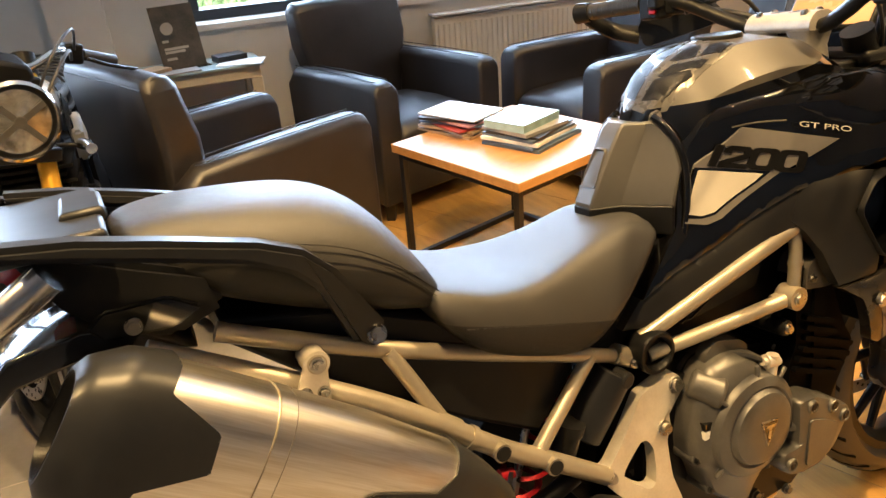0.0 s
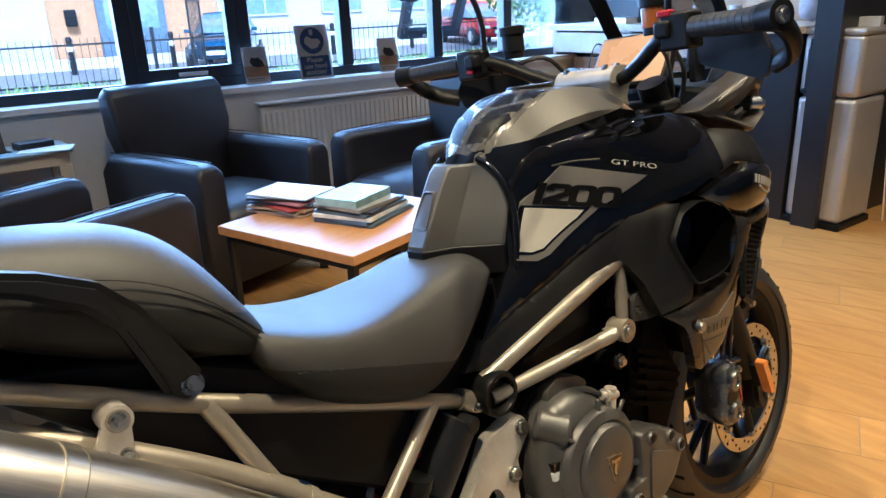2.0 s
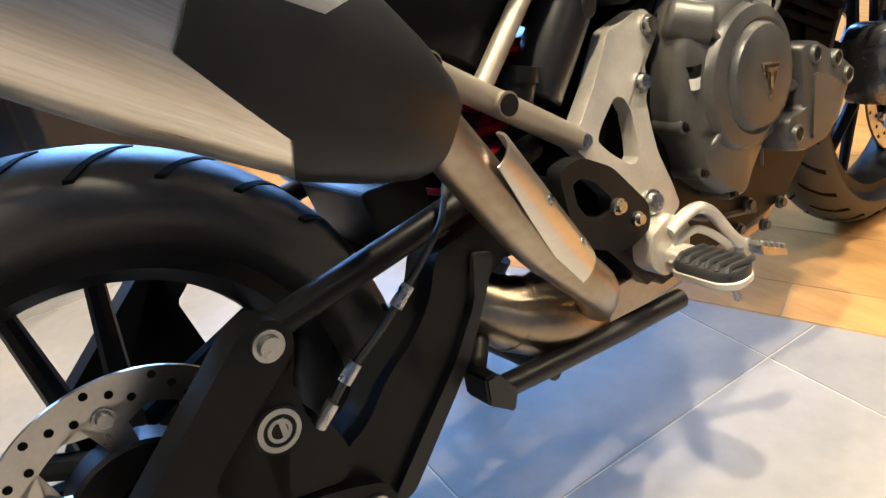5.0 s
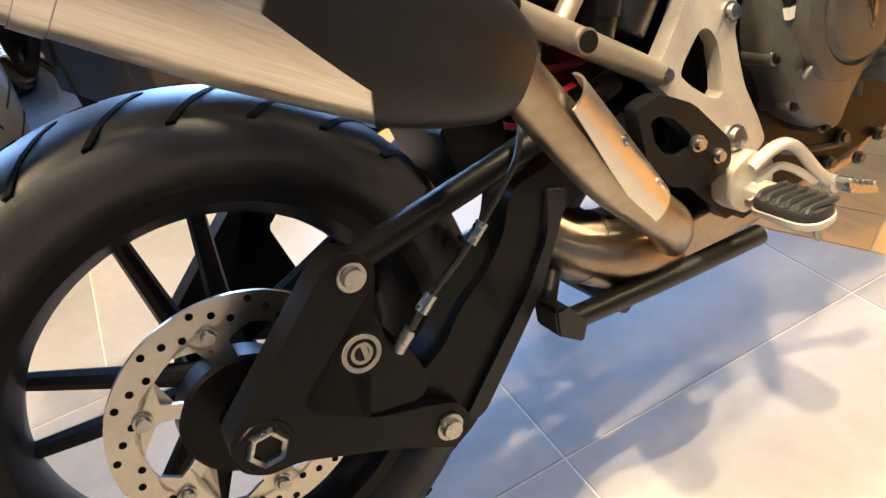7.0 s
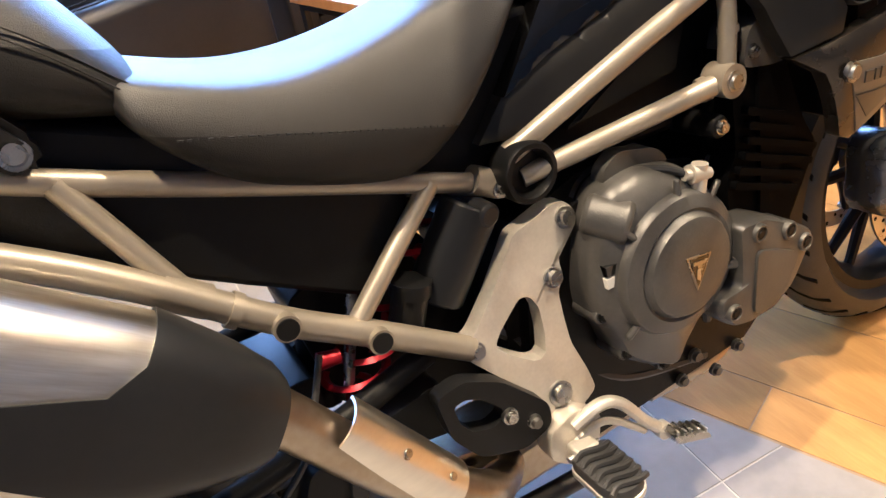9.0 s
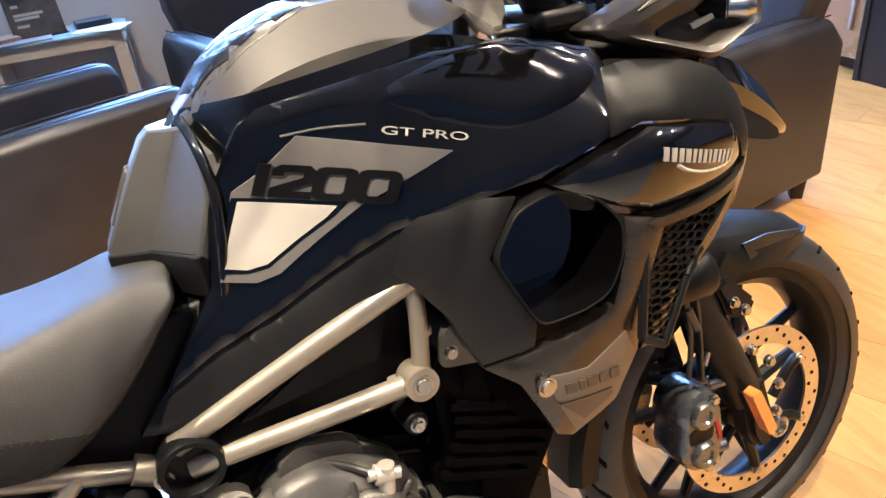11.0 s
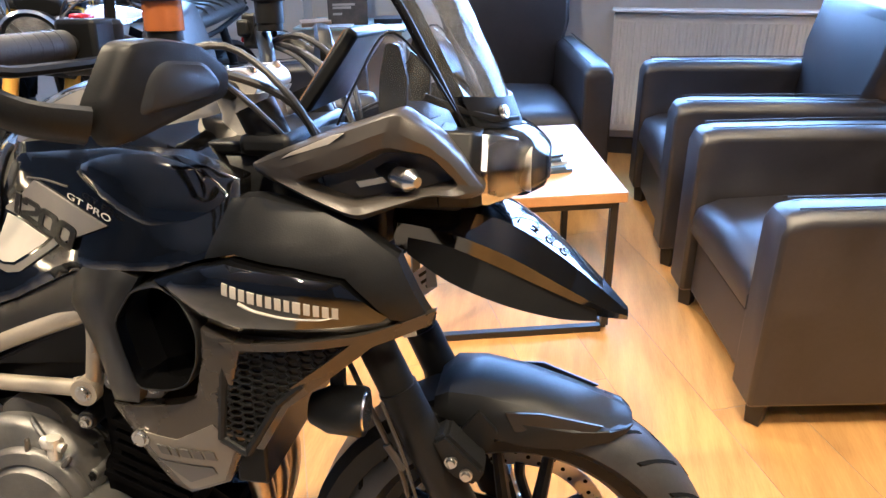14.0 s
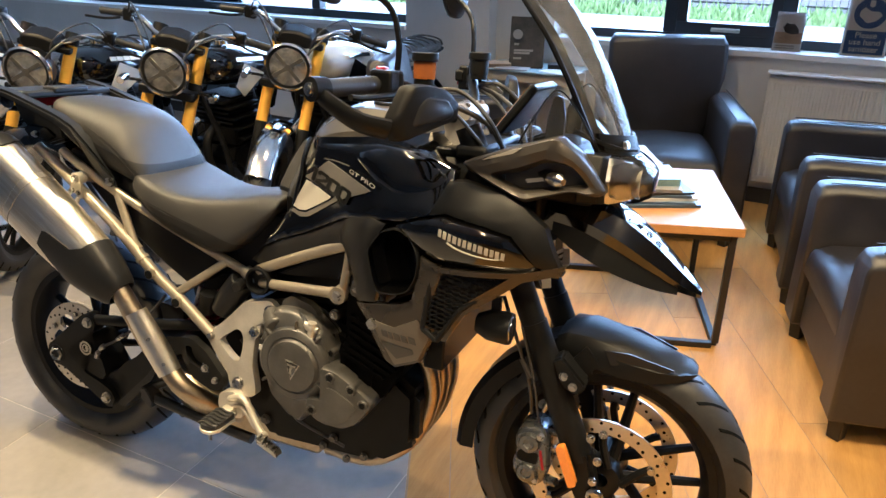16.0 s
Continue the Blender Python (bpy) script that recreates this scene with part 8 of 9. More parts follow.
cup(CT @ pose(0.22, -0.58, 1.105))
for k in range(3):
    cup(CT @ pose(0.40 + 0.03 * k, -0.30 + 0.16 * k, 1.105), False)
cm = thing("coffee_machine", CT @ pose(0.40, 0.55, 1.105), "black and steel coffee machine on the counter", "coffee machine")
bm = bmnew()
box(bm, (0.06, 0, 0.20), (0.34, 0.34, 0.40))
part("housing", bm, M_panelblack, cm, bevel=0.012)
bm = bmnew()
box(bm, (-0.15, 0, 0.02), (0.16, 0.30, 0.04))
part("drip_tray", bm, M_steel, cm, bevel=0.004)
bm = bmnew()
box(bm, (-0.14, 0, 0.30), (0.10, 0.14, 0.08))
part("spout", bm, M_steel, cm, bevel=0.008)
bg = thing("paper_towel_pack", CT @ pose(0.42, -0.80, 1.105, 0, 0, 20), "pale grey paper towel pack on the counter", "paper pack")
bm = bmnew()
rings = []
for zz, w, d, o in ((0, 0.11, 0.08, 0), (0.12, 0.12, 0.085, 0.01), (0.20, 0.09, 0.06, 0.02), (0.25, 0.12, 0.03, -0.02)):
    rings.append([bm.verts.new((o + w * math.cos(a) * (1 + 0.1 * math.sin(3 * a + zz * 20)), d * math.sin(a), zz)) for a in [k * math.pi / 8 for k in range(16)]])
skin(bm, rings)
part("pack", bm, mat("soft_wrap", (0.45, 0.42, 0.45), 0.6, var=0.15, scale=20), bg, sub=1)

WCX, WCY = 4.30, 0.90
wc = thing("water_cooler", pose(WCX, WCY, 0, 0, 0, -4), "silver free-standing water cooler with a dark dispensing recess", "water cooler")
M_silvpl = mat("silver_plastic", (0.50, 0.48, 0.45), 0.32, metal=0.5, var=0.06, scale=4, rvar=0.1)
bm = bmnew()
box(bm, (0, 0, 0.385), (0.35, 0.32, 0.69))
bd_ = part("lower_body", bm, M_silvpl, wc, bevel=0.025)
bm = bmnew()
box(bm, (0.0, 0, 0.90), (0.35, 0.32, 0.325))
part("upper_body", bm, M_silvpl, wc, bevel=0.025)
bm = bmnew()
box(bm, (0, 0, 0.02), (0.36, 0.33, 0.04))
part("plinth", bm, M_blackmatt, wc, bevel=0.005)
bm = bmnew()
box(bm, (0, 0, 1.078), (0.36, 0.33, 0.035))
part("top_cover", bm, M_silvpl, wc, bevel=0.015)
bm = bmnew()
box(bm, (-0.172, 0.07, 0.86), (0.012, 0.12, 0.26))
rc = part("dispensing_recess", bm, M_panelblack, wc, "dark dispensing recess", bevel=0.01)
bm = bmnew()
box(bm, (-0.19, 0.07, 0.765), (0.05, 0.12, 0.02))
part("drip_tray", bm, M_blackmatt, wc, bevel=0.004)
bm = bmnew()
tube(bm, [(-0.1785, 0.03, 0.05), (-0.1785, 0.03, 0.45), (-0.1785, -0.015, 0.70), (-0.1785, -0.02, 1.05)], 0.006, seg=8, flat=1)
part("trim_strip", bm, M_alu, wc, "curved bright trim strip")
bm = bmnew()
box(bm, (-0.178, 0.07, 1.01), (0.008, 0.10, 0.06))
part("tap_panel", bm, M_blackmatt, wc, bevel=0.006)
bx = thing("small_box", pose(WCX, WCY - 0.08, 1.0955, 0, 0, 10), "small white box standing on the water cooler", "box")
bm = bmnew()
box(bm, (0, 0, 0.025), (0.09, 0.13, 0.05))
part("carton", bm, M_paper, bx, bevel=0.003)
bm = bmnew()
tube(bm, [(4.38, 0.69, 1.02), (4.34, 0.66, 0.7), (4.36, 0.64, 0.35), (4.44, 0.64, 0.02)], 0.004, seg=6)
tagged(part("cable", bm, M_sill), "thin white cable hanging beside the water cooler", "cable")

# ---------------------------------------------------------------- outside the windows
M_asphalt = mat("asphalt", (0.20, 0.20, 0.205), 0.85, var=0.12, scale=0.8, bump=0.3, bump_scale=60)
M_paving = mat("concrete_paving", (0.50, 0.495, 0.49), 0.8, var=0.08, scale=1.2)
M_grass = mat("grass", (0.24, 0.33, 0.13), 0.8, second=(0.15, 0.24, 0.08), scale=8)
M_brick = mat("yellow_brick", (0.36, 0.20, 0.092), 0.8, var=0.08, scale=5)
M_render = mat("white_render", (0.36, 0.37, 0.385), 0.8, var=0.05, scale=2)
M_roof = mat("roof_tile", (0.16, 0.11, 0.09), 0.8)
M_bluedoor = mat("blue_door_paint", (0.09, 0.12, 0.17), 0.4)
M_farglass = mat("far_window_glass", (0.16, 0.22, 0.27), 0.1, spec=0.8)
M_leaf = mat("leaf", (0.10, 0.19, 0.035), 0.6, second=(0.055, 0.11, 0.02), scale=3, rnd=0.1)
GZ = -0.25
bm = bmnew()
box(bm, (0, 400.36, GZ - 0.15), (1200, 800, 0.30))
gd = part("ground", bm, M_asphalt, smooth=0)
gd.matrix_world = WALL
tagged(gd, "wet grey tarmac yard and road outside the windows", "ground", kind="structure")


def outside(name, spans, material, label, category, bevel=0.0):
    bm = bmnew()
    for x0, x1, y0, y1, z0, z1 in spans:
        box(bm, ((x0 + x1) / 2, (y0 + y1) / 2, (z0 + z1) / 2), (x1 - x0, y1 - y0, z1 - z0))
    ob = part(name, bm, material, smooth=0, bevel=bevel)
    ob.matrix_world = WALL
    return tagged(ob, label, category, kind="structure")


outside("pavement", [(-60, 60, 0.31, 10.4, GZ + 0.004, GZ + 0.10)], M_paving, "pale concrete paving outside the window", "pavement")
outside("pavement", [(-60, 60, 20.0, 24.0, GZ + 0.004, GZ + 0.12)], M_paving, "far pavement before the building", "pavement")
OUT = WALL
rng = random.Random(4)
gr_ = bmnew()
for k in range(5000):
    x, y = rng.uniform(-14, 14), rng.uniform(10.6, 13.0)
    if 2.2 < x < 4.0:
        continue
    h = rng.uniform(0.10, 0.30)
    a = rng.uniform(0, 6.28)
    dx, dy = 0.05 * math.cos(a), 0.05 * math.sin(a)
    lx, ly = rng.uniform(-0.12, 0.12), rng.uniform(-0.12, 0.12)
    gr_.faces.new([gr_.verts.new(q) for q in ((x - dx, y - dy, GZ), (x + dx, y + dy, GZ), (x + lx, y + ly, GZ + h))])
g_ob = part("grass_strip", gr_, M_grass, smooth=0)
g_ob.matrix_world = WALL
tagged(g_ob, "strip of bright green grass behind the railings", "grass", kind="stuff")
outside("verge", [(-16, 16, 10.5, 13.1, GZ + 0.004, GZ + 0.06)], M_grass, "mown green verge", "grass")
fn_ = thing("railing_fence", OUT @ pose(0, 13.4, GZ), "black metal railing fence along the yard", "fence")
for r_ in (0.15, 0.95):
    bm = bmnew()
    box(bm, (0, 0, r_), (24, 0.03, 0.04))
    part("rail", bm, M_blacksteel, fn_, smooth=0)
bal = bmnew()
box(bal, (0, 0, 0.55), (0.012, 0.012, 1.06))
b0 = part("baluster", bal, M_blacksteel, fn_, smooth=0)
b0.location = (-11.9, 0, 0)
for k in range(1, 160):
    o = new("baluster", b0.data)
    o.parent = fn_
    o.location = (-11.9 + k * 0.15, 0, 0)
for x in (-8, -4.5, -1.0, 2.5, 4.2, 7.5):
    bm = bmnew()
    box(bm, (x, 0, 0.62), (0.07, 0.07, 1.24))
    part("post", bm, M_blacksteel, fn_, smooth=0)
gt = thing("metal_gate", OUT @ pose(3.35, 13.4, GZ, 0, 0, 62), "tall black metal gate standing open", "gate")
bm = bmnew()
for x0, x1, z0, z1 in ((0, 1.5, 0.1, 0.15), (0, 1.5, 1.75, 1.8), (0, 0.05, 0.1, 1.8), (1.45, 1.5, 0.1, 1.8)):
    box(bm, ((x0 + x1) / 2, 0, (z0 + z1) / 2), (x1 - x0, 0.04, z1 - z0))
part("gate_frame", bm, M_blacksteel, gt, smooth=0)
for k in range(9):
    bm = bmnew()
    box(bm, (0.15 * k + 0.15, 0, 0.95), (0.016, 0.016, 1.6))
    part("bar", bm, M_blacksteel, gt, smooth=0)
bl = thing("bollard", OUT @ pose(-1.2, 18.2, GZ), "black bollard with a white band", "bollard", "bollards along the road")
bm = bmnew()
lathe(bm, [(0.0, 0), (0.08, 0), (0.07, 0.85), (0.085, 0.9), (0.06, 1.0), (0.0, 1.0)], (0, 0, 0), 16, "z")
part("post", bm, M_blacksteel, bl)
bm = bmnew()
lathe(bm, [(0.076, 0.62), (0.075, 0.74), (0.07, 0.74), (0.07, 0.62)], (0, 0, 0), 16, "z")
part("band", bm, M_paper, bl, "white band")
for x in (1.5, 4.2, 6.6, 9.4, 12.5, 16):
    copy_thing(bl, OUT @ pose(x, 18.2, GZ))


def car(m, paint, label):
    """A parked hatchback: body, glasshouse, wheels, lamps and plate."""
    t = thing("car", m, label, "car")
    bm = bmnew()
    shell(bm, [(-2.05, [(0, 0.62), (0.62, 0.60), (0.78, 0.52), (0.78, 0.30), (0, 0.28)]), (-1.95, [(0, 0.92), (0.70, 0.90), (0.84, 0.75), (0.84, 0.25), (0, 0.22)]), (-0.9, [(0, 0.98), (0.74, 0.96), (0.88, 0.80), (0.88, 0.22), (0, 0.20)]),
               (0.7, [(0, 0.98), (0.74, 0.95), (0.88, 0.78), (0.88, 0.22), (0, 0.20)]), (1.5, [(0, 0.86), (0.70, 0.82), (0.84, 0.68), (0.84, 0.24), (0, 0.22)]), (2.0, [(0, 0.66), (0.58, 0.64), (0.74, 0.52), (0.74, 0.28), (0, 0.26)])])
    part("body", bm, paint, t, sub=1)
    bm = bmnew()
    shell(bm, [(-1.85, [(0, 0.98), (0.62, 0.97), (0.72, 0.95), (0, 0.93)]), (-1.45, [(0, 1.40), (0.52, 1.38), (0.74, 0.96), (0, 0.93)]), (-0.1, [(0, 1.48), (0.55, 1.45), (0.76, 0.96), (0, 0.93)]), (1.0, [(0, 0.97), (0.60, 0.96), (0.72, 0.94), (0, 0.93)])])
    part("glasshouse", bm, M_farglass, t, "dark reflecting windows")
    bm = bmnew()
    shell(bm, [(-1.5, [(0, 1.41), (0.5, 1.39), (0.54, 1.36), (0, 1.36)]), (-0.8, [(0, 1.50), (0.54, 1.47), (0.57, 1.43), (0, 1.43)]), (-0.05, [(0, 1.495), (0.54, 1.465), (0.57, 1.43), (0, 1.43)])])
    part("roof", bm, paint, t)
    for x in (-1.3, 1.28):
        for y in (-0.78, 0.78):
            bm = bmnew()
            lathe(bm, [(0.31, -0.10), (0.31, 0.10), (0.20, 0.11), (0.19, -0.11)], (x, y, 0.31), 28)
            w_ = part("wheel", bm, M_rubber, t)
            bm = bmnew()
            lathe(bm, [(0.20, -0.10), (0.20, 0.10), (0.0, 0.09), (0.0, -0.09)], (x, y, 0.31), 20)
            part("rim", bm, M_alu, w_)
    for y in (-0.58, 0.58):
        bm = bmnew()
        box(bm, (1.90, y, 0.62), (0.16, 0.26, 0.12))
        part("headlamp", bm, M_lamp, t, bevel=0.02)
        bm = bmnew()
        box(bm, (0.62, y * 1.62, 1.0), (0.12, 0.16, 0.10))
        part("door_mirror", bm, paint, t, bevel=0.02)
    bm = bmnew()
    box(bm, (2.0, 0, 0.45), (0.02, 0.52, 0.11))
    part("number_plate", bm, M_paper, t, "blank white number plate", smooth=0)
    bm = bmnew()
    box(bm, (1.98, 0, 0.58), (0.06, 0.70, 0.08))
    part("grille", bm, M_blackmatt, t, smooth=0)


car(OUT @ pose(5.6, 17.6, GZ, 0, 0, -118), mat("blue_car_paint", (0.02, 0.07, 0.14), 0.25, metal=0.3, coat=0.8), "dark blue hatchback parked facing the yard")
car(OUT @ pose(15.5, 18.4, GZ, 0, 0, -100), mat("red_car_paint", (0.45, 0.02, 0.02), 0.25, coat=0.8), "red hatchback parked beyond the yard")
# building opposite
hs_ = thing("opposite_building", OUT @ pose(0, 24.2, GZ), "yellow brick and white rendered building across the road", "building")
bm = bmnew()
box(bm, (4, 4.2, 4.0), (64, 8, 8.0))
part("wall", bm, M_brick, hs_, smooth=0)
for x, w in ((-12, 10), (-1.2, 6.2), (12.5, 9.5), (26, 8)):
    bm = bmnew()
    box(bm, (x, 0.16, 1.75), (w, 0.12, 3.3))
    part("render_panel", bm, M_render, hs_, "white rendered ground floor panel", smooth=0)
bm = bmnew()
prism(bm, [(-30, 8.0), (38, 8.0), (36, 10.5), (-28, 10.5)], -0.4, 8.6)
part("roof", bm, M_roof, hs_, smooth=0)
for x in (-14, -10.5, -2.6, 9.6, 13.0, 16.2, 24.5, 27.5):
    for z0, h in ((1.9, 1.3), (5.2, 1.4)):
        bm = bmnew()
        for a0, b0_, c0_, d0 in ((-0.95, 0.95, -h / 2, -h / 2 + 0.07), (-0.95, 0.95, h / 2 - 0.07, h / 2), (-0.95, -0.88, -h / 2, h / 2), (0.88, 0.95, -h / 2, h / 2), (-0.03, 0.03, -h / 2, h / 2)):
            box(bm, (x + (a0 + b0_) / 2, 0.04, z0 + (c0_ + d0) / 2), (b0_ - a0, 0.10, d0 - c0_))
        w_ = part("window", bm, M_render, hs_, smooth=0)
        for sx in (-0.455, 0.455):
            bm = bmnew()
            box(bm, (x + sx, 0.06, z0), (0.85, 0.03, h - 0.14))
            part("pane", bm, M_farglass, w_, smooth=0)
bm = bmnew()
pts_ = [(-1.15, 0), (1.15, 0), (1.15, 2.3)] + [(1.15 * math.cos(a), 2.3 + 0.55 * math.sin(a)) for a in [k * math.pi / 8 for k in range(1, 8)]] + [(-1.15, 2.3)]
prism(bm, [(x + 4.6, z_) for x, z_ in pts_], -0.02, 0.15)
dr = part("arched_door", bm, M_bluedoor, hs_, "dark blue arched double door", smooth=0)
for sx in (-0.55, 0.55):
    bm = bmnew()
    box(bm, (4.6 + sx, -0.03, 1.5), (0.7, 0.02, 1.0))
    part("door_pane", bm, M_farglass, dr, smooth=0)
bm = bmnew()
tube(bm, [(4.6 + 1.3 * math.cos(a), -0.03, 2.3 + 0.7 * math.sin(a)) for a in [k * math.pi / 8 for k in range(9)]], 0.10, seg=8)
part("door_arch", bm, M_render, dr)
bm = bmnew()
box(bm, (2.6, -0.05, 1.45), (0.36, 0.2, 0.55))
part("wall_box", bm, M_blackmatt, hs_, "black wall box", bevel=0.03)

# tree at the far end of the yard
tr = thing("tree", OUT @ pose(13.5, 12.5, GZ), "leafy green tree at the end of the yard", "tree")
bm = bmnew()
tube(bm, [(0, 0, 0), (0.05, 0.02, 1.2), (0, 0.1, 2.4), (0.1, 0, 3.8)], (0.16, 0.07), seg=10)
for a in range(7):
    an = a * 0.9
    tube(bm, [(0.02, 0.05, 1.3 + 0.3 * a), (0.7 * math.cos(an), 0.7 * math.sin(an), 1.9 + 0.32 * a), (1.5 * math.cos(an + 0.3), 1.5 * math.sin(an + 0.3), 2.3 + 0.3 * a)], (0.05, 0.015), seg=6)
part("trunk", bm, mat("bark", (0.12, 0.085, 0.06), 0.9, var=0.2, scale=12), tr)
cv = bmnew()
for k in range(9000):
    a, b, r_ = rng.uniform(0, 6.28), math.acos(rng.uniform(-1, 1)), 2.1 * rng.random() ** 0.4
    w = 1 + 0.25 * math.sin(3 * a) * math.sin(2 * b)
    c = Vector((r_ * w * math.sin(b) * math.cos(a), r_ * w * math.sin(b) * math.sin(a), 2.6 + 1.25 * r_ / 2.1 * 1.7 * math.cos(b)))
    q = Euler((rng.uniform(0, 6), rng.uniform(0, 6), rng.uniform(0, 6))).to_matrix()
    l_ = rng.uniform(0.05, 0.10)
    cv.faces.new([cv.verts.new(c + q @ Vector(p)) for p in ((-l_, 0, 0), (0, -l_ * 0.5, 0.01), (l_, 0, 0), (0, l_ * 0.5, 0.01))])
part("crown", cv, M_leaf, tr, smooth=0)

# ---------------------------------------------------------------- row of roadsters
M_whitepaint = mat("white_tank_paint", (0.62, 0.62, 0.60), 0.15, var=0.03, coat=1.0)
M_chrome = mat("bright_metal", (0.72, 0.71, 0.70), 0.15, metal=1.0, var=0.06, scale=30)


def roadster(m, tank_paint, mark_paint, guard_paint, label):
    t = thing("roadster_motorcycle", m, label, "motorcycle", "roadsters parked in a row")
    wheel("rear_wheel", 0.0, 0.32, 0.22, 0.15, [(-0.08, 0.11)], t, "black rear wheel")
    wheel("front_wheel", 1.42, 0.325, 0.235, 0.105, [(-0.07, 0.15)], t, "black front wheel")
    rk = Vector((-0.44, 0, 1)).normalized()
    for s in (-1, 1):
        a0 = Vector((1.40, s * 0.10, 0.36))
        bm = bmnew()
        cyl(bm, a0, a0 + rk * 0.30, 0.030, 0.028, seg=18)
        fk = part("fork_leg", bm, M_blackmatt, t, "black lower fork leg")
        bm = bmnew()
        cyl(bm, a0 + rk * 0.28, a0 + rk * 0.76, 0.0265, seg=20)
        part("fork_tube", bm, M_gold, t, "gold anodised fork tube")
        for k0, k1 in ((0.50, 0.545), (0.72, 0.78)):
            one("fork_clamp", M_blackmatt, lambda bm: cyl(bm, a0 + rk * k0, a0 + rk * k1, 0.0325, seg=18), t)
        bm = bmnew()
        tube(bm, [(1.20, s * 0.10, 0.83), (1.22, s * 0.16, 0.835), (1.23, s * 0.18, 0.835)], 0.007)
        ind = part("indicator", bm, M_blackmatt, t, "indicator with a pale lens")
        bm = bmnew()
        tube(bm, [(1.20, s * 0.205, 0.832), (1.235, s * 0.21, 0.835), (1.27, s * 0.205, 0.832)], 0.017, seg=10)
        part("lens", bm, M_chrome, ind)
        bm = bmnew()
        prism(bm, [(1.32, 0.42), (1.36, 0.45), (1.38, 0.38), (1.35, 0.33)], s * 0.05, s * 0.11, 0.006)
        part("caliper", bm, M_blackmatt, t)
        # bar half
        bm = bmnew()
        cyl(bm, (1.02, s * 0.40, 1.055), (1.055, s * 0.28, 1.075), 0.0175, seg=16)
        part("grip", bm, M_rubber, t, "black rubber grip")
        bm = bmnew()
        tube(bm, [(1.12, s * 0.27, 1.07), (1.135, s * 0.33, 1.055), (1.11, s * 0.43, 1.04)], 0.006, seg=8)
        part("lever", bm, M_blackmatt, t)
        bm = bmnew()
        box(bm, (1.06, s * 0.25, 1.078), (0.05, 0.055, 0.06))
        part("switch_box", bm, M_blackmatt, t, bevel=0.008)
        bm = bmnew()
        tube(bm, [(1.08, s * 0.24, 1.06), (1.22, s * 0.17, 1.10), (1.30, s * 0.08, 1.0), (1.24, s * 0.05, 0.86)], 0.005, seg=8)
        tube(bm, [(1.08, s * 0.25, 1.09), (1.18, s * 0.20, 1.16), (1.27, s * 0.10, 1.08), (1.22, s * 0.06, 0.90)], 0.004, seg=8)
        part("control_cable", bm, M_rubber, t)
        bm = bmnew()
        prism(bm, [(0.30, 0.70), (0.42, 0.74), (0.50, 0.68), (0.46, 0.56), (0.36, 0.54)], s * 0.11, s * 0.15, 0.01)
        part("side_panel", bm, tank_paint, t)
        bm = bmnew()
        lathe(bm, [(0.0, 0), (0.10, 0), (0.10, s * 0.035), (0.085, s * 0.05), (0.0, s * 0.055)], (0.66, s * 0.12, 0.42), 28)
        part("engine_cover", bm, M_engdark, t)
        bm = bmnew()
        tube(bm, [(1.00, s * 0.06, 0.62), (1.10, s * 0.08, 0.55), (1.08, s * 0.11, 0.38), (0.85, s * 0.14, 0.27), (0.45, s * 0.17, 0.30)], 0.021, seg=12)
        tube(bm, [(0.45, s * 0.17, 0.30), (0.2, s * 0.19, 0.34), (-0.12, s * 0.20, 0.40)], 0.045, seg=14)
        part("exhaust", bm, M_engdark if s > 0 else M_chrome, t)
        bm = bmnew()
        tube(bm, [(0.95, s * 0.05, 0.88), (0.55, s * 0.10, 0.78), (0.25, s * 0.12, 0.75), (-0.20, s * 0.08, 0.80)], 0.013, seg=8)
        tube(bm, [(1.10, s * 0.04, 0.85), (1.02, s * 0.10, 0.55), (0.92, s * 0.12, 0.26), (0.50, s * 0.13, 0.28), (0.42, s * 0.12, 0.55), (0.50, s * 0.10, 0.78)], 0.014, seg=8)
        part("frame_tube", bm, M_blackmatt, t)
        bm = bmnew()
        prism(bm, [(0.72, 0.83), (0.86, 0.90), (0.93, 0.80), (0.88, 0.74)], s * 0.139, s * 0.143, 0.001)
        part("tank_mark", bm, mark_paint, t, "plain angular tank mark")
        for k in range(5):
            bm = bmnew()
            box(bm, (0, 0, 0), (0.034, 0.004, 0.020), pose(0.74 + 0.038 * k, s * 0.137, 0.905 + 0.004 * k, s * 22, -8, 0))
            part("wordmark_bar", bm, mark_paint, t, "plain pale bar")
    bm = bmnew()
    tube(bm, [(1.02, -0.40, 1.055), (1.055, -0.27, 1.078), (1.11, -0.18, 1.085), (1.155, -0.09, 1.045), (1.16, 0, 1.04), (1.155, 0.09, 1.045), (1.11, 0.18, 1.085), (1.055, 0.27, 1.078), (1.02, 0.40, 1.055)], 0.012, seg=10)
    part("handlebar", bm, M_chrome, t, "bright handlebar")
    bm = bmnew()
    box(bm, (1.13, 0, 1.005), (0.07, 0.24, 0.03))
    box(bm, (1.24, 0, 0.82), (0.07, 0.25, 0.04))
    part("yoke", bm, M_blackmatt, t, bevel=0.008)
    bm = bmnew()
    lathe(bm, [(0.0, -0.11), (0.055, -0.10), (0.092, -0.04), (0.103, 0.02), (0.106, 0.035), (0.096, 0.038), (0.0, 0.02)], (1.27, 0, 0.925), 36, "x")
    hl = part("headlamp", bm, M_blackmatt, t, "round headlamp with a bright rim")
    bm = bmnew()
    lathe(bm, [(0.107, 0.025), (0.110, 0.038), (0.101, 0.046), (0.096, 0.036)], (1.27, 0, 0.925), 40, "x")
    part("lamp_rim", bm, M_chrome, hl, "bright rim")
    bm = bmnew()
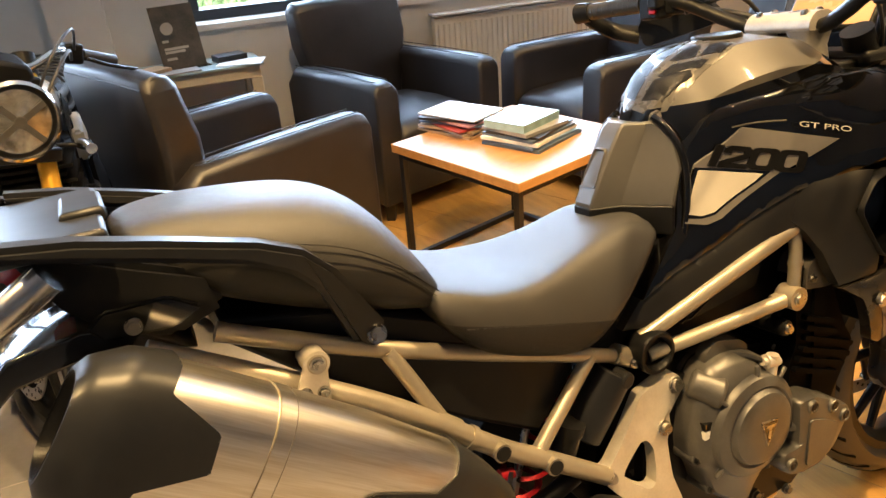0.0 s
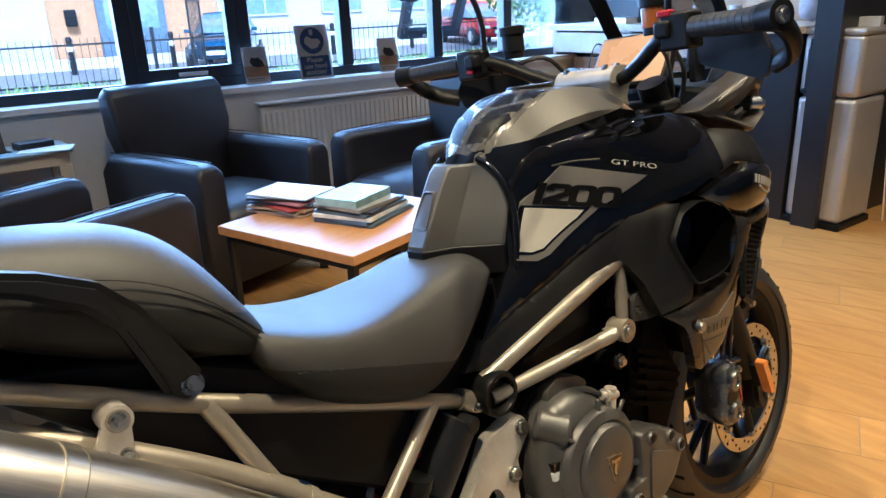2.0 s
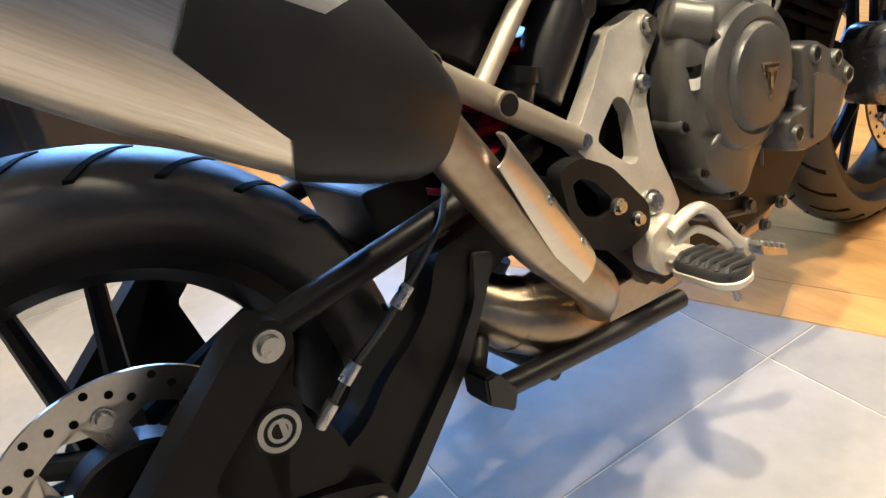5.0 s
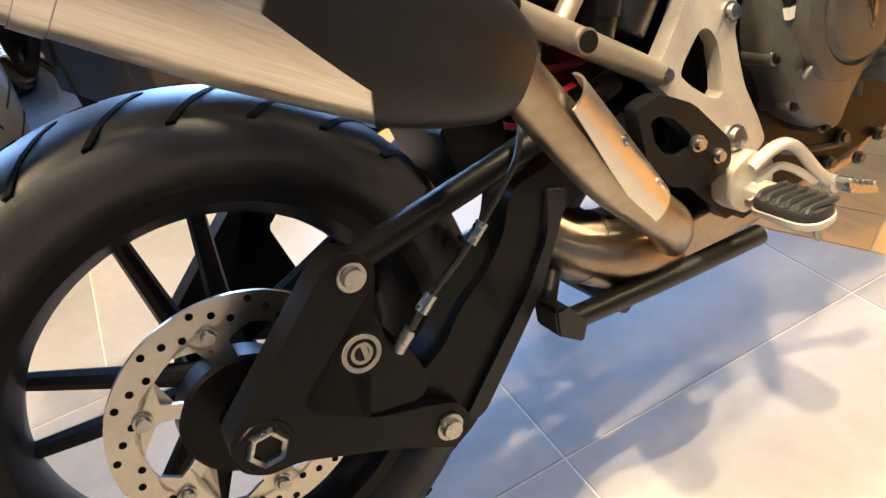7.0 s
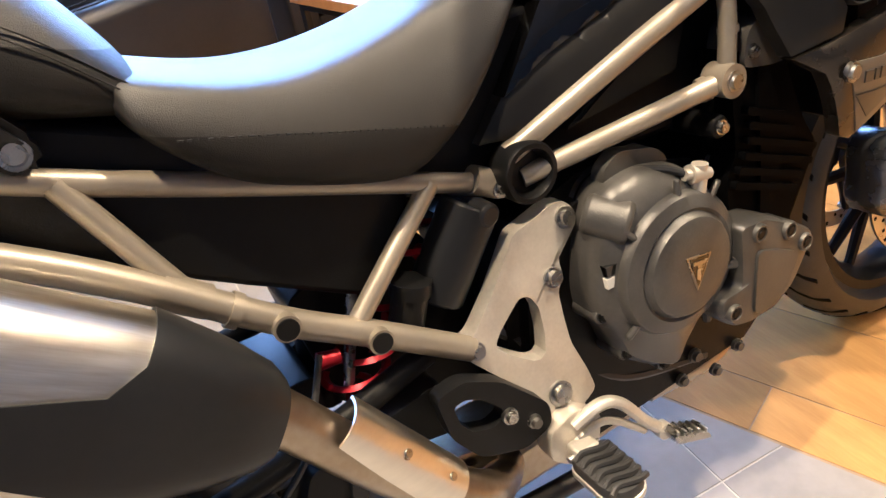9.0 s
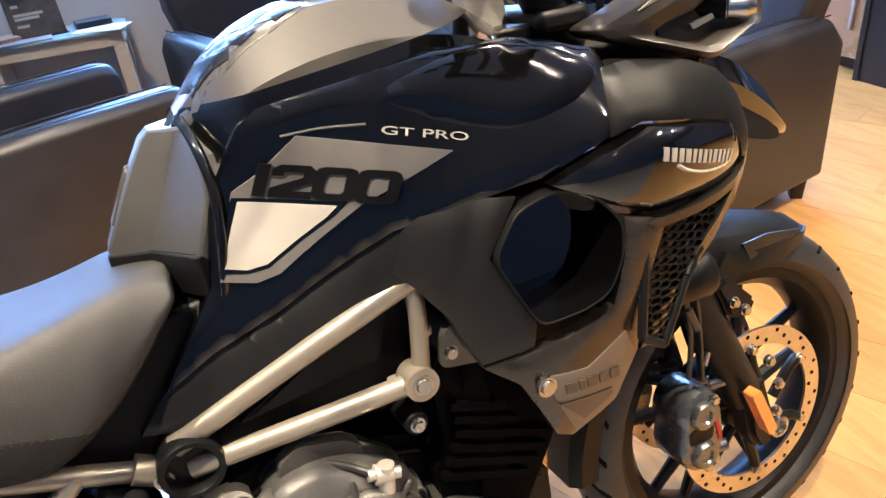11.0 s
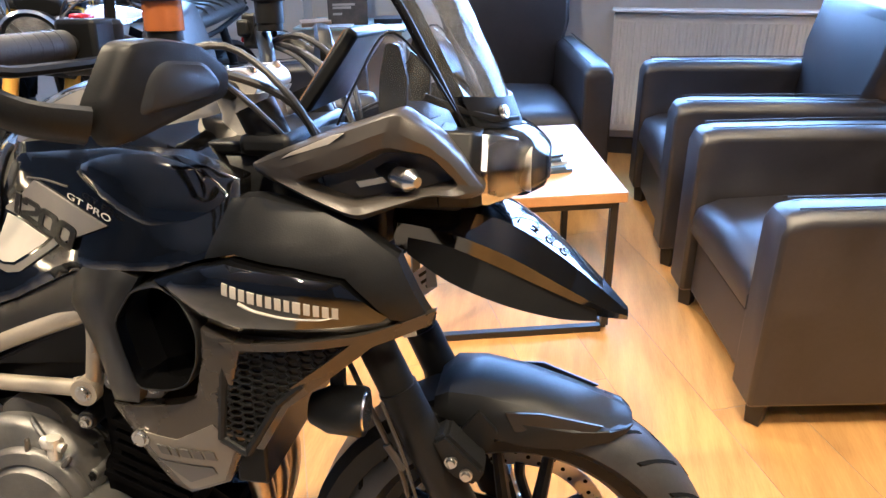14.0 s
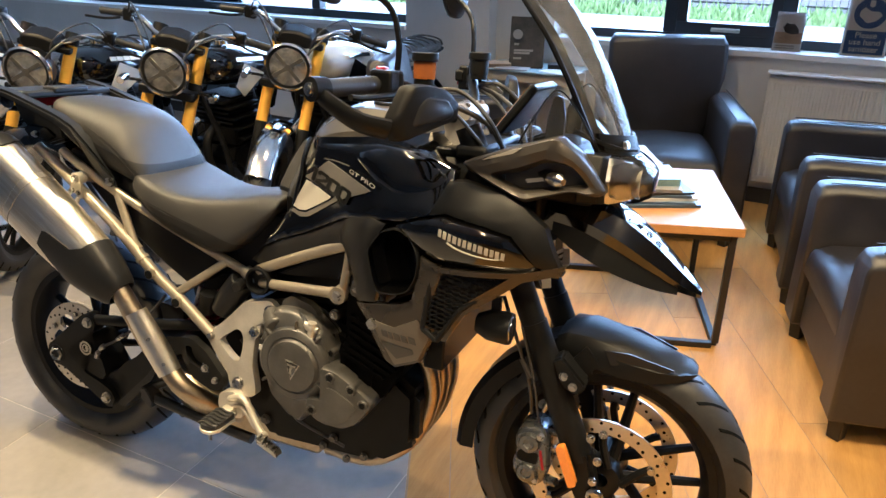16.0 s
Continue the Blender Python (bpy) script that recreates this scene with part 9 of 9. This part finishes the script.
    lathe(bm, [(0.0, 0.028), (0.096, 0.030), (0.077, 0.042), (0.0, 0.05)], (1.27, 0, 0.925), 32, "x")
    part("lamp_glass", bm, mat("smoked_lamp_glass", (0.34, 0.33, 0.31), 0.2, metal=0.75, var=0.3, scale=30) if "smoked_lamp_glass" not in bpy.data.materials else bpy.data.materials["smoked_lamp_glass"], hl)
    bm = bmnew()
    for a in (40, 140, 220, 320):
        c_, d_ = math.cos(radians(a)), math.sin(radians(a))
        box(bm, (0, 0, 0), (0.004, 0.070, 0.016), pose(1.317, 0.046 * c_, 0.925 + 0.046 * d_, a, 0, 0))
    cyl(bm, (1.312, 0, 0.925), (1.322, 0, 0.925), 0.020, 0.016, seg=16)
    part("lamp_bar", bm, M_engine, hl)
    bm = bmnew()
    shell(bm, [(1.12, [(0, 1.09), (0.07, 1.08), (0.09, 1.05), (0.07, 1.02), (0, 1.01)]), (1.22, [(0, 1.07), (0.07, 1.06), (0.085, 1.03), (0.065, 1.0), (0, 0.99)])])
    part("instrument", bm, M_blackmatt, t, bevel=0.012)
    bm = bmnew()
    shell(bm, [(0.50, [(0, 0.86), (0.06, 0.855), (0.09, 0.83), (0.10, 0.78), (0, 0.76)]), (0.60, [(0, 0.92), (0.08, 0.91), (0.115, 0.86), (0.12, 0.79), (0, 0.76)]), (0.78, [(0, 0.975), (0.10, 0.955), (0.145, 0.89), (0.14, 0.80), (0, 0.76)]),
               (0.95, [(0, 0.985), (0.10, 0.965), (0.145, 0.90), (0.135, 0.81), (0, 0.78)]), (1.06, [(0, 0.955), (0.07, 0.94), (0.10, 0.89), (0.09, 0.83), (0, 0.81)])])
    tk = part("fuel_tank", bm, tank_paint, t, sub=2)
    bm = bmnew()
    cyl(bm, (0.86, 0, 0.975), (0.86, 0, 0.998), 0.035, seg=24)
    part("filler_cap", bm, M_chrome, tk, bevel=0.003)
    bm = bmnew()
    shell(bm, [(-0.22, [(0, 0.86), (0.09, 0.85), (0.11, 0.82), (0.09, 0.79), (0, 0.79)]), (-0.05, [(0, 0.875), (0.11, 0.865), (0.135, 0.83), (0.11, 0.79), (0, 0.78)]), (0.25, [(0, 0.865), (0.12, 0.855), (0.145, 0.81), (0.12, 0.77), (0, 0.76)]), (0.48, [(0, 0.85), (0.09, 0.84), (0.11, 0.80), (0.09, 0.77), (0, 0.76)]), (0.54, [(0, 0.845), (0.07, 0.835), (0.085, 0.81), (0.07, 0.79), (0, 0.78)])])
    se = part("seat", bm, M_seat, t, "dark grey ribbed seat", sub=2)
    for k in range(7):
        bm = bmnew()
        x = -0.14 + 0.075 * k
        tube(bm, [(x, -0.115, 0.832), (x, -0.09, 0.863), (x, 0, 0.876), (x, 0.09, 0.863), (x, 0.115, 0.832)], 0.006, seg=6)
        part("seat_rib", bm, M_seat, se)
    bm = bmnew()
    prism(bm, [(0.45, 0.30), (0.85, 0.27), (0.95, 0.40), (0.92, 0.50), (0.60, 0.56), (0.45, 0.50)], -0.12, 0.12, 0.02)
    part("crankcase", bm, M_engdark, t)
    cy_ = one("cylinder", M_engdark, lambda bm: box(bm, (0.85, 0, 0.62), (0.16, 0.20, 0.24)), t, bevel=0.002)
    for k in range(9):
        one("fin", M_engdark, lambda bm: box(bm, (0.78 + 0.014 * k, 0, 0.50 + 0.028 * k), (0.22, 0.27 if k % 2 else 0.22, 0.013)), cy_, bevel=0.002)
    bm = bmnew()
    for k in range(5):
        box(bm, (0.845 + 0.014 * k, -0.125, 0.60 + 0.03 * k), (0.10, 0.012, 0.006))
    part("bright_fin", bm, M_chrome, t)
    bm = bmnew()
    rings = []
    for i in range(11):
        a = radians(38 + i * 11)
        r_ = 0.325 + 0.022
        w = 0.062
        nx, nz = math.cos(a), math.sin(a)
        rings.append([bm.verts.new((1.42 + (r_ + q) * nx, y, 0.325 + (r_ + q) * nz)) for y, q in ((-w, -0.03), (-w * 0.8, -0.004), (0, 0.006), (w * 0.8, -0.004), (w, -0.03), (w * 0.75, -0.009), (0, 0.0), (-w * 0.75, -0.009))])
    skin(bm, rings)
    part("front_mudguard", bm, guard_paint, t, smooth=60)
    bm = bmnew()
    rings = []
    for i in range(10):
        a = radians(60 + i * 10)
        nx, nz = math.cos(a), math.sin(a)
        rings.append([bm.verts.new(((0.345 + q) * nx, y, 0.32 + (0.345 + q) * nz)) for y, q in ((-0.08, -0.02), (-0.05, 0.004), (0.05, 0.004), (0.08, -0.02), (0.05, 0), (-0.05, 0))])
    skin(bm, rings)
    part("rear_mudguard", bm, M_blackmatt, t)
    bm = bmnew()
    for s in (-1, 1):
        tube(bm, [(0.0, s * 0.11, 0.33), (0.06, s * 0.12, 0.55), (0.12, s * 0.11, 0.76)], 0.022, seg=10)
        tube(bm, [(0, s * 0.10, 0.32), (0.25, s * 0.12, 0.36), (0.48, s * 0.10, 0.40)], 0.022, seg=10)
    part("rear_suspension", bm, M_blackmatt, t)
    bm = bmnew()
    tube(bm, [(0.55, 0.12, 0.28), (0.52, 0.20, 0.14), (0.50, 0.27, -0.02)], 0.012, seg=8)
    part("side_stand", bm, M_blacksteel, t)
    # the bars are turned to the left on the side stand
    turn = Matrix.Translation((1.19, 0, 0.84)) @ Matrix.Rotation(radians(28), 4, rk) @ Matrix.Translation((-1.19, 0, -0.84))
    for ob in t.children:
        if ob.name.split(".")[0] in ("fork_leg", "fork_tube", "fork_clamp", "indicator", "caliper", "grip", "lever", "switch_box", "control_cable", "handlebar", "yoke", "headlamp", "instrument", "front_mudguard", "front_wheel"):
            ob.matrix_local = turn
    return t


BIG = 1.02
HEAD = Vector((1.27 * BIG, 0, 0))
for hx, hy, yaw, tp, mp_, gp_, lb in ((-0.22, 1.485, -94, M_whitepaint, M_blackgloss, M_chrome, "white-tanked roadster motorcycle with gold forks on its side stand"),
                                     (-0.66, 1.16, -94, M_blackgloss, M_whitepaint, M_blackmatt, "black-tanked roadster motorcycle with gold forks on its side stand"),
                                     (-1.24, 0.93, -94, M_blackgloss, M_whitepaint, M_blackmatt, "black-tanked roadster motorcycle with gold forks on its side stand"),
                                     (-1.90, 0.75, -94, M_blackgloss, M_whitepaint, M_blackmatt, "black roadster motorcycle with gold forks at the end of the row")):
    r_ = pose(0, 0, 0, -2, 0, yaw)
    o = Vector((hx - 0.053, hy - 0.015, 0)) - (pose(0, 0, 0, 0, 0, yaw) @ HEAD)
    # the lean carries the headlamp sideways
    side = pose(0, 0, 0, 0, 0, yaw) @ Vector((0, 1, 0)) * 0.925 * BIG * math.sin(radians(2))
    roadster(Matrix.Translation(o - side) @ r_ @ Matrix.Scale(BIG, 4), tp, mp_, gp_, lb)

# ---------------------------------------------------------------- floor
def clip_poly(poly, a, b, c):
    """Keeps the part of a convex polygon where a*x + b*y >= c."""
    out = []
    for (x1, y1), (x2, y2) in zip(poly, poly[1:] + poly[:1]):
        d1, d2 = a * x1 + b * y1 - c, a * x2 + b * y2 - c
        if d1 >= 0:
            out.append((x1, y1))
        if (d1 >= 0) != (d2 >= 0):
            t = d1 / (d1 - d2)
            out.append((x1 + (x2 - x1) * t, y1 + (y2 - y1) * t))
    return out


bm = bmnew()
box(bm, (-1, -2, -0.056), (18, 16, 0.11))
floor = tagged(part("floor", bm, M_grout, smooth=0), "tiled showroom floor, grey stone tiles meeting wood-look planks", "floor", kind="structure")
UX, UY = math.cos(radians(22)), math.sin(radians(22))
SPLIT = 1.0
WN = WALL.to_3x3() @ Vector((0, 1, 0))
WC = WN.dot(WALL.translation)


def floor_piece(name, poly, material, z=0.0):
    """One tile with eased edges."""
    bm = bmnew()
    n = len(poly)
    cx = sum(p[0] for p in poly) / n
    cy = sum(p[1] for p in poly) / n
    e = 0.0006
    def ins(p):
        d = Vector((cx - p[0], cy - p[1])).normalized()
        return p[0] + d.x * e * 1.4, p[1] + d.y * e * 1.4
    lo = [bm.verts.new((x - cx, y - cy, -0.008)) for x, y in poly]
    mi = [bm.verts.new((x - cx, y - cy, z - 0.001)) for x, y in poly]
    hi = [bm.verts.new((ins(p)[0] - cx, ins(p)[1] - cy, z)) for p in poly]
    for A_, B_ in ((lo, mi), (mi, hi)):
        for i in range(n):
            j = (i + 1) % n
            bm.faces.new((A_[i], A_[j], B_[j], B_[i]))
    bm.faces.new(hi)
    ob = part(name, bm, material, floor, smooth=0)
    ob.location = (cx, cy, 0)
    return ob


# plank rows run across the room at 112 degrees
PW, PL, GAP = 0.235, 1.2, 0.0014
for i in range(-5, 18):
    u0 = 2.07 + (i - 4) * PW
    if u0 + PW < SPLIT:
        continue
    off = (i * 0.41) % 1.0 * PL
    for j in range(-5, 5):
        v0 = j * PL + off
        q = [(u0 + GAP, v0 + GAP), (u0 + PW - GAP, v0 + GAP), (u0 + PW - GAP, v0 + PL - GAP), (u0 + GAP, v0 + PL - GAP)]
        q = [(max(u, SPLIT + 0.004), v) for u, v in q]
        poly = [(u * UX - v * UY, u * UY + v * UX) for u, v in q]
        poly = clip_poly(poly, -WN.x, -WN.y, -WC)
        if len(poly) > 2 and max(p[0] for p in poly) - min(p[0] for p in poly) > 0.02:
            floor_piece("plank", poly, M_plank)
bed = clip_poly([(-9, -9), (6, -9), (6, 3), (-9, 3)], -UX, -UY, -(SPLIT - 0.003))
bed = clip_poly(bed, -WN.x, -WN.y, -WC)
bm = bmnew()
top_, low_ = [[bm.verts.new((x, y, z)) for x, y in bed] for z in (0.0, -0.0008)]
bm.faces.new(top_)
for i in range(len(bed)):
    bm.faces.new((low_[i], low_[(i + 1) % len(bed)], top_[(i + 1) % len(bed)], top_[i]))
part("tile_bed", bm, M_palegrout, floor, "pale grout between the grey tiles", smooth=0)
T, GAP = 0.61, 0.0016
ca, sa = math.cos(radians(-3)), math.sin(radians(-3))
for i in range(-7, 3):
    for j in range(-6, 7):
        q = [(0.385 + i * T + GAP, 0.53 + j * T + GAP), (0.385 + (i + 1) * T - GAP, 0.53 + j * T + GAP), (0.385 + (i + 1) * T - GAP, 0.53 + (j + 1) * T - GAP), (0.385 + i * T + GAP, 0.53 + (j + 1) * T - GAP)]
        poly = [(x * ca - y * sa, x * sa + y * ca) for x, y in q]
        poly = clip_poly(poly, -UX, -UY, -(SPLIT - 0.003))
        if len(poly) > 2:
            poly = clip_poly(poly, -WN.x, -WN.y, -WC)
        if len(poly) > 2 and abs(sum(a[0] * b[1] - b[0] * a[1] for a, b in zip(poly, poly[1:] + poly[:1]))) > 0.004:
            floor_piece("grey_tile", poly, M_tile, 0.001)
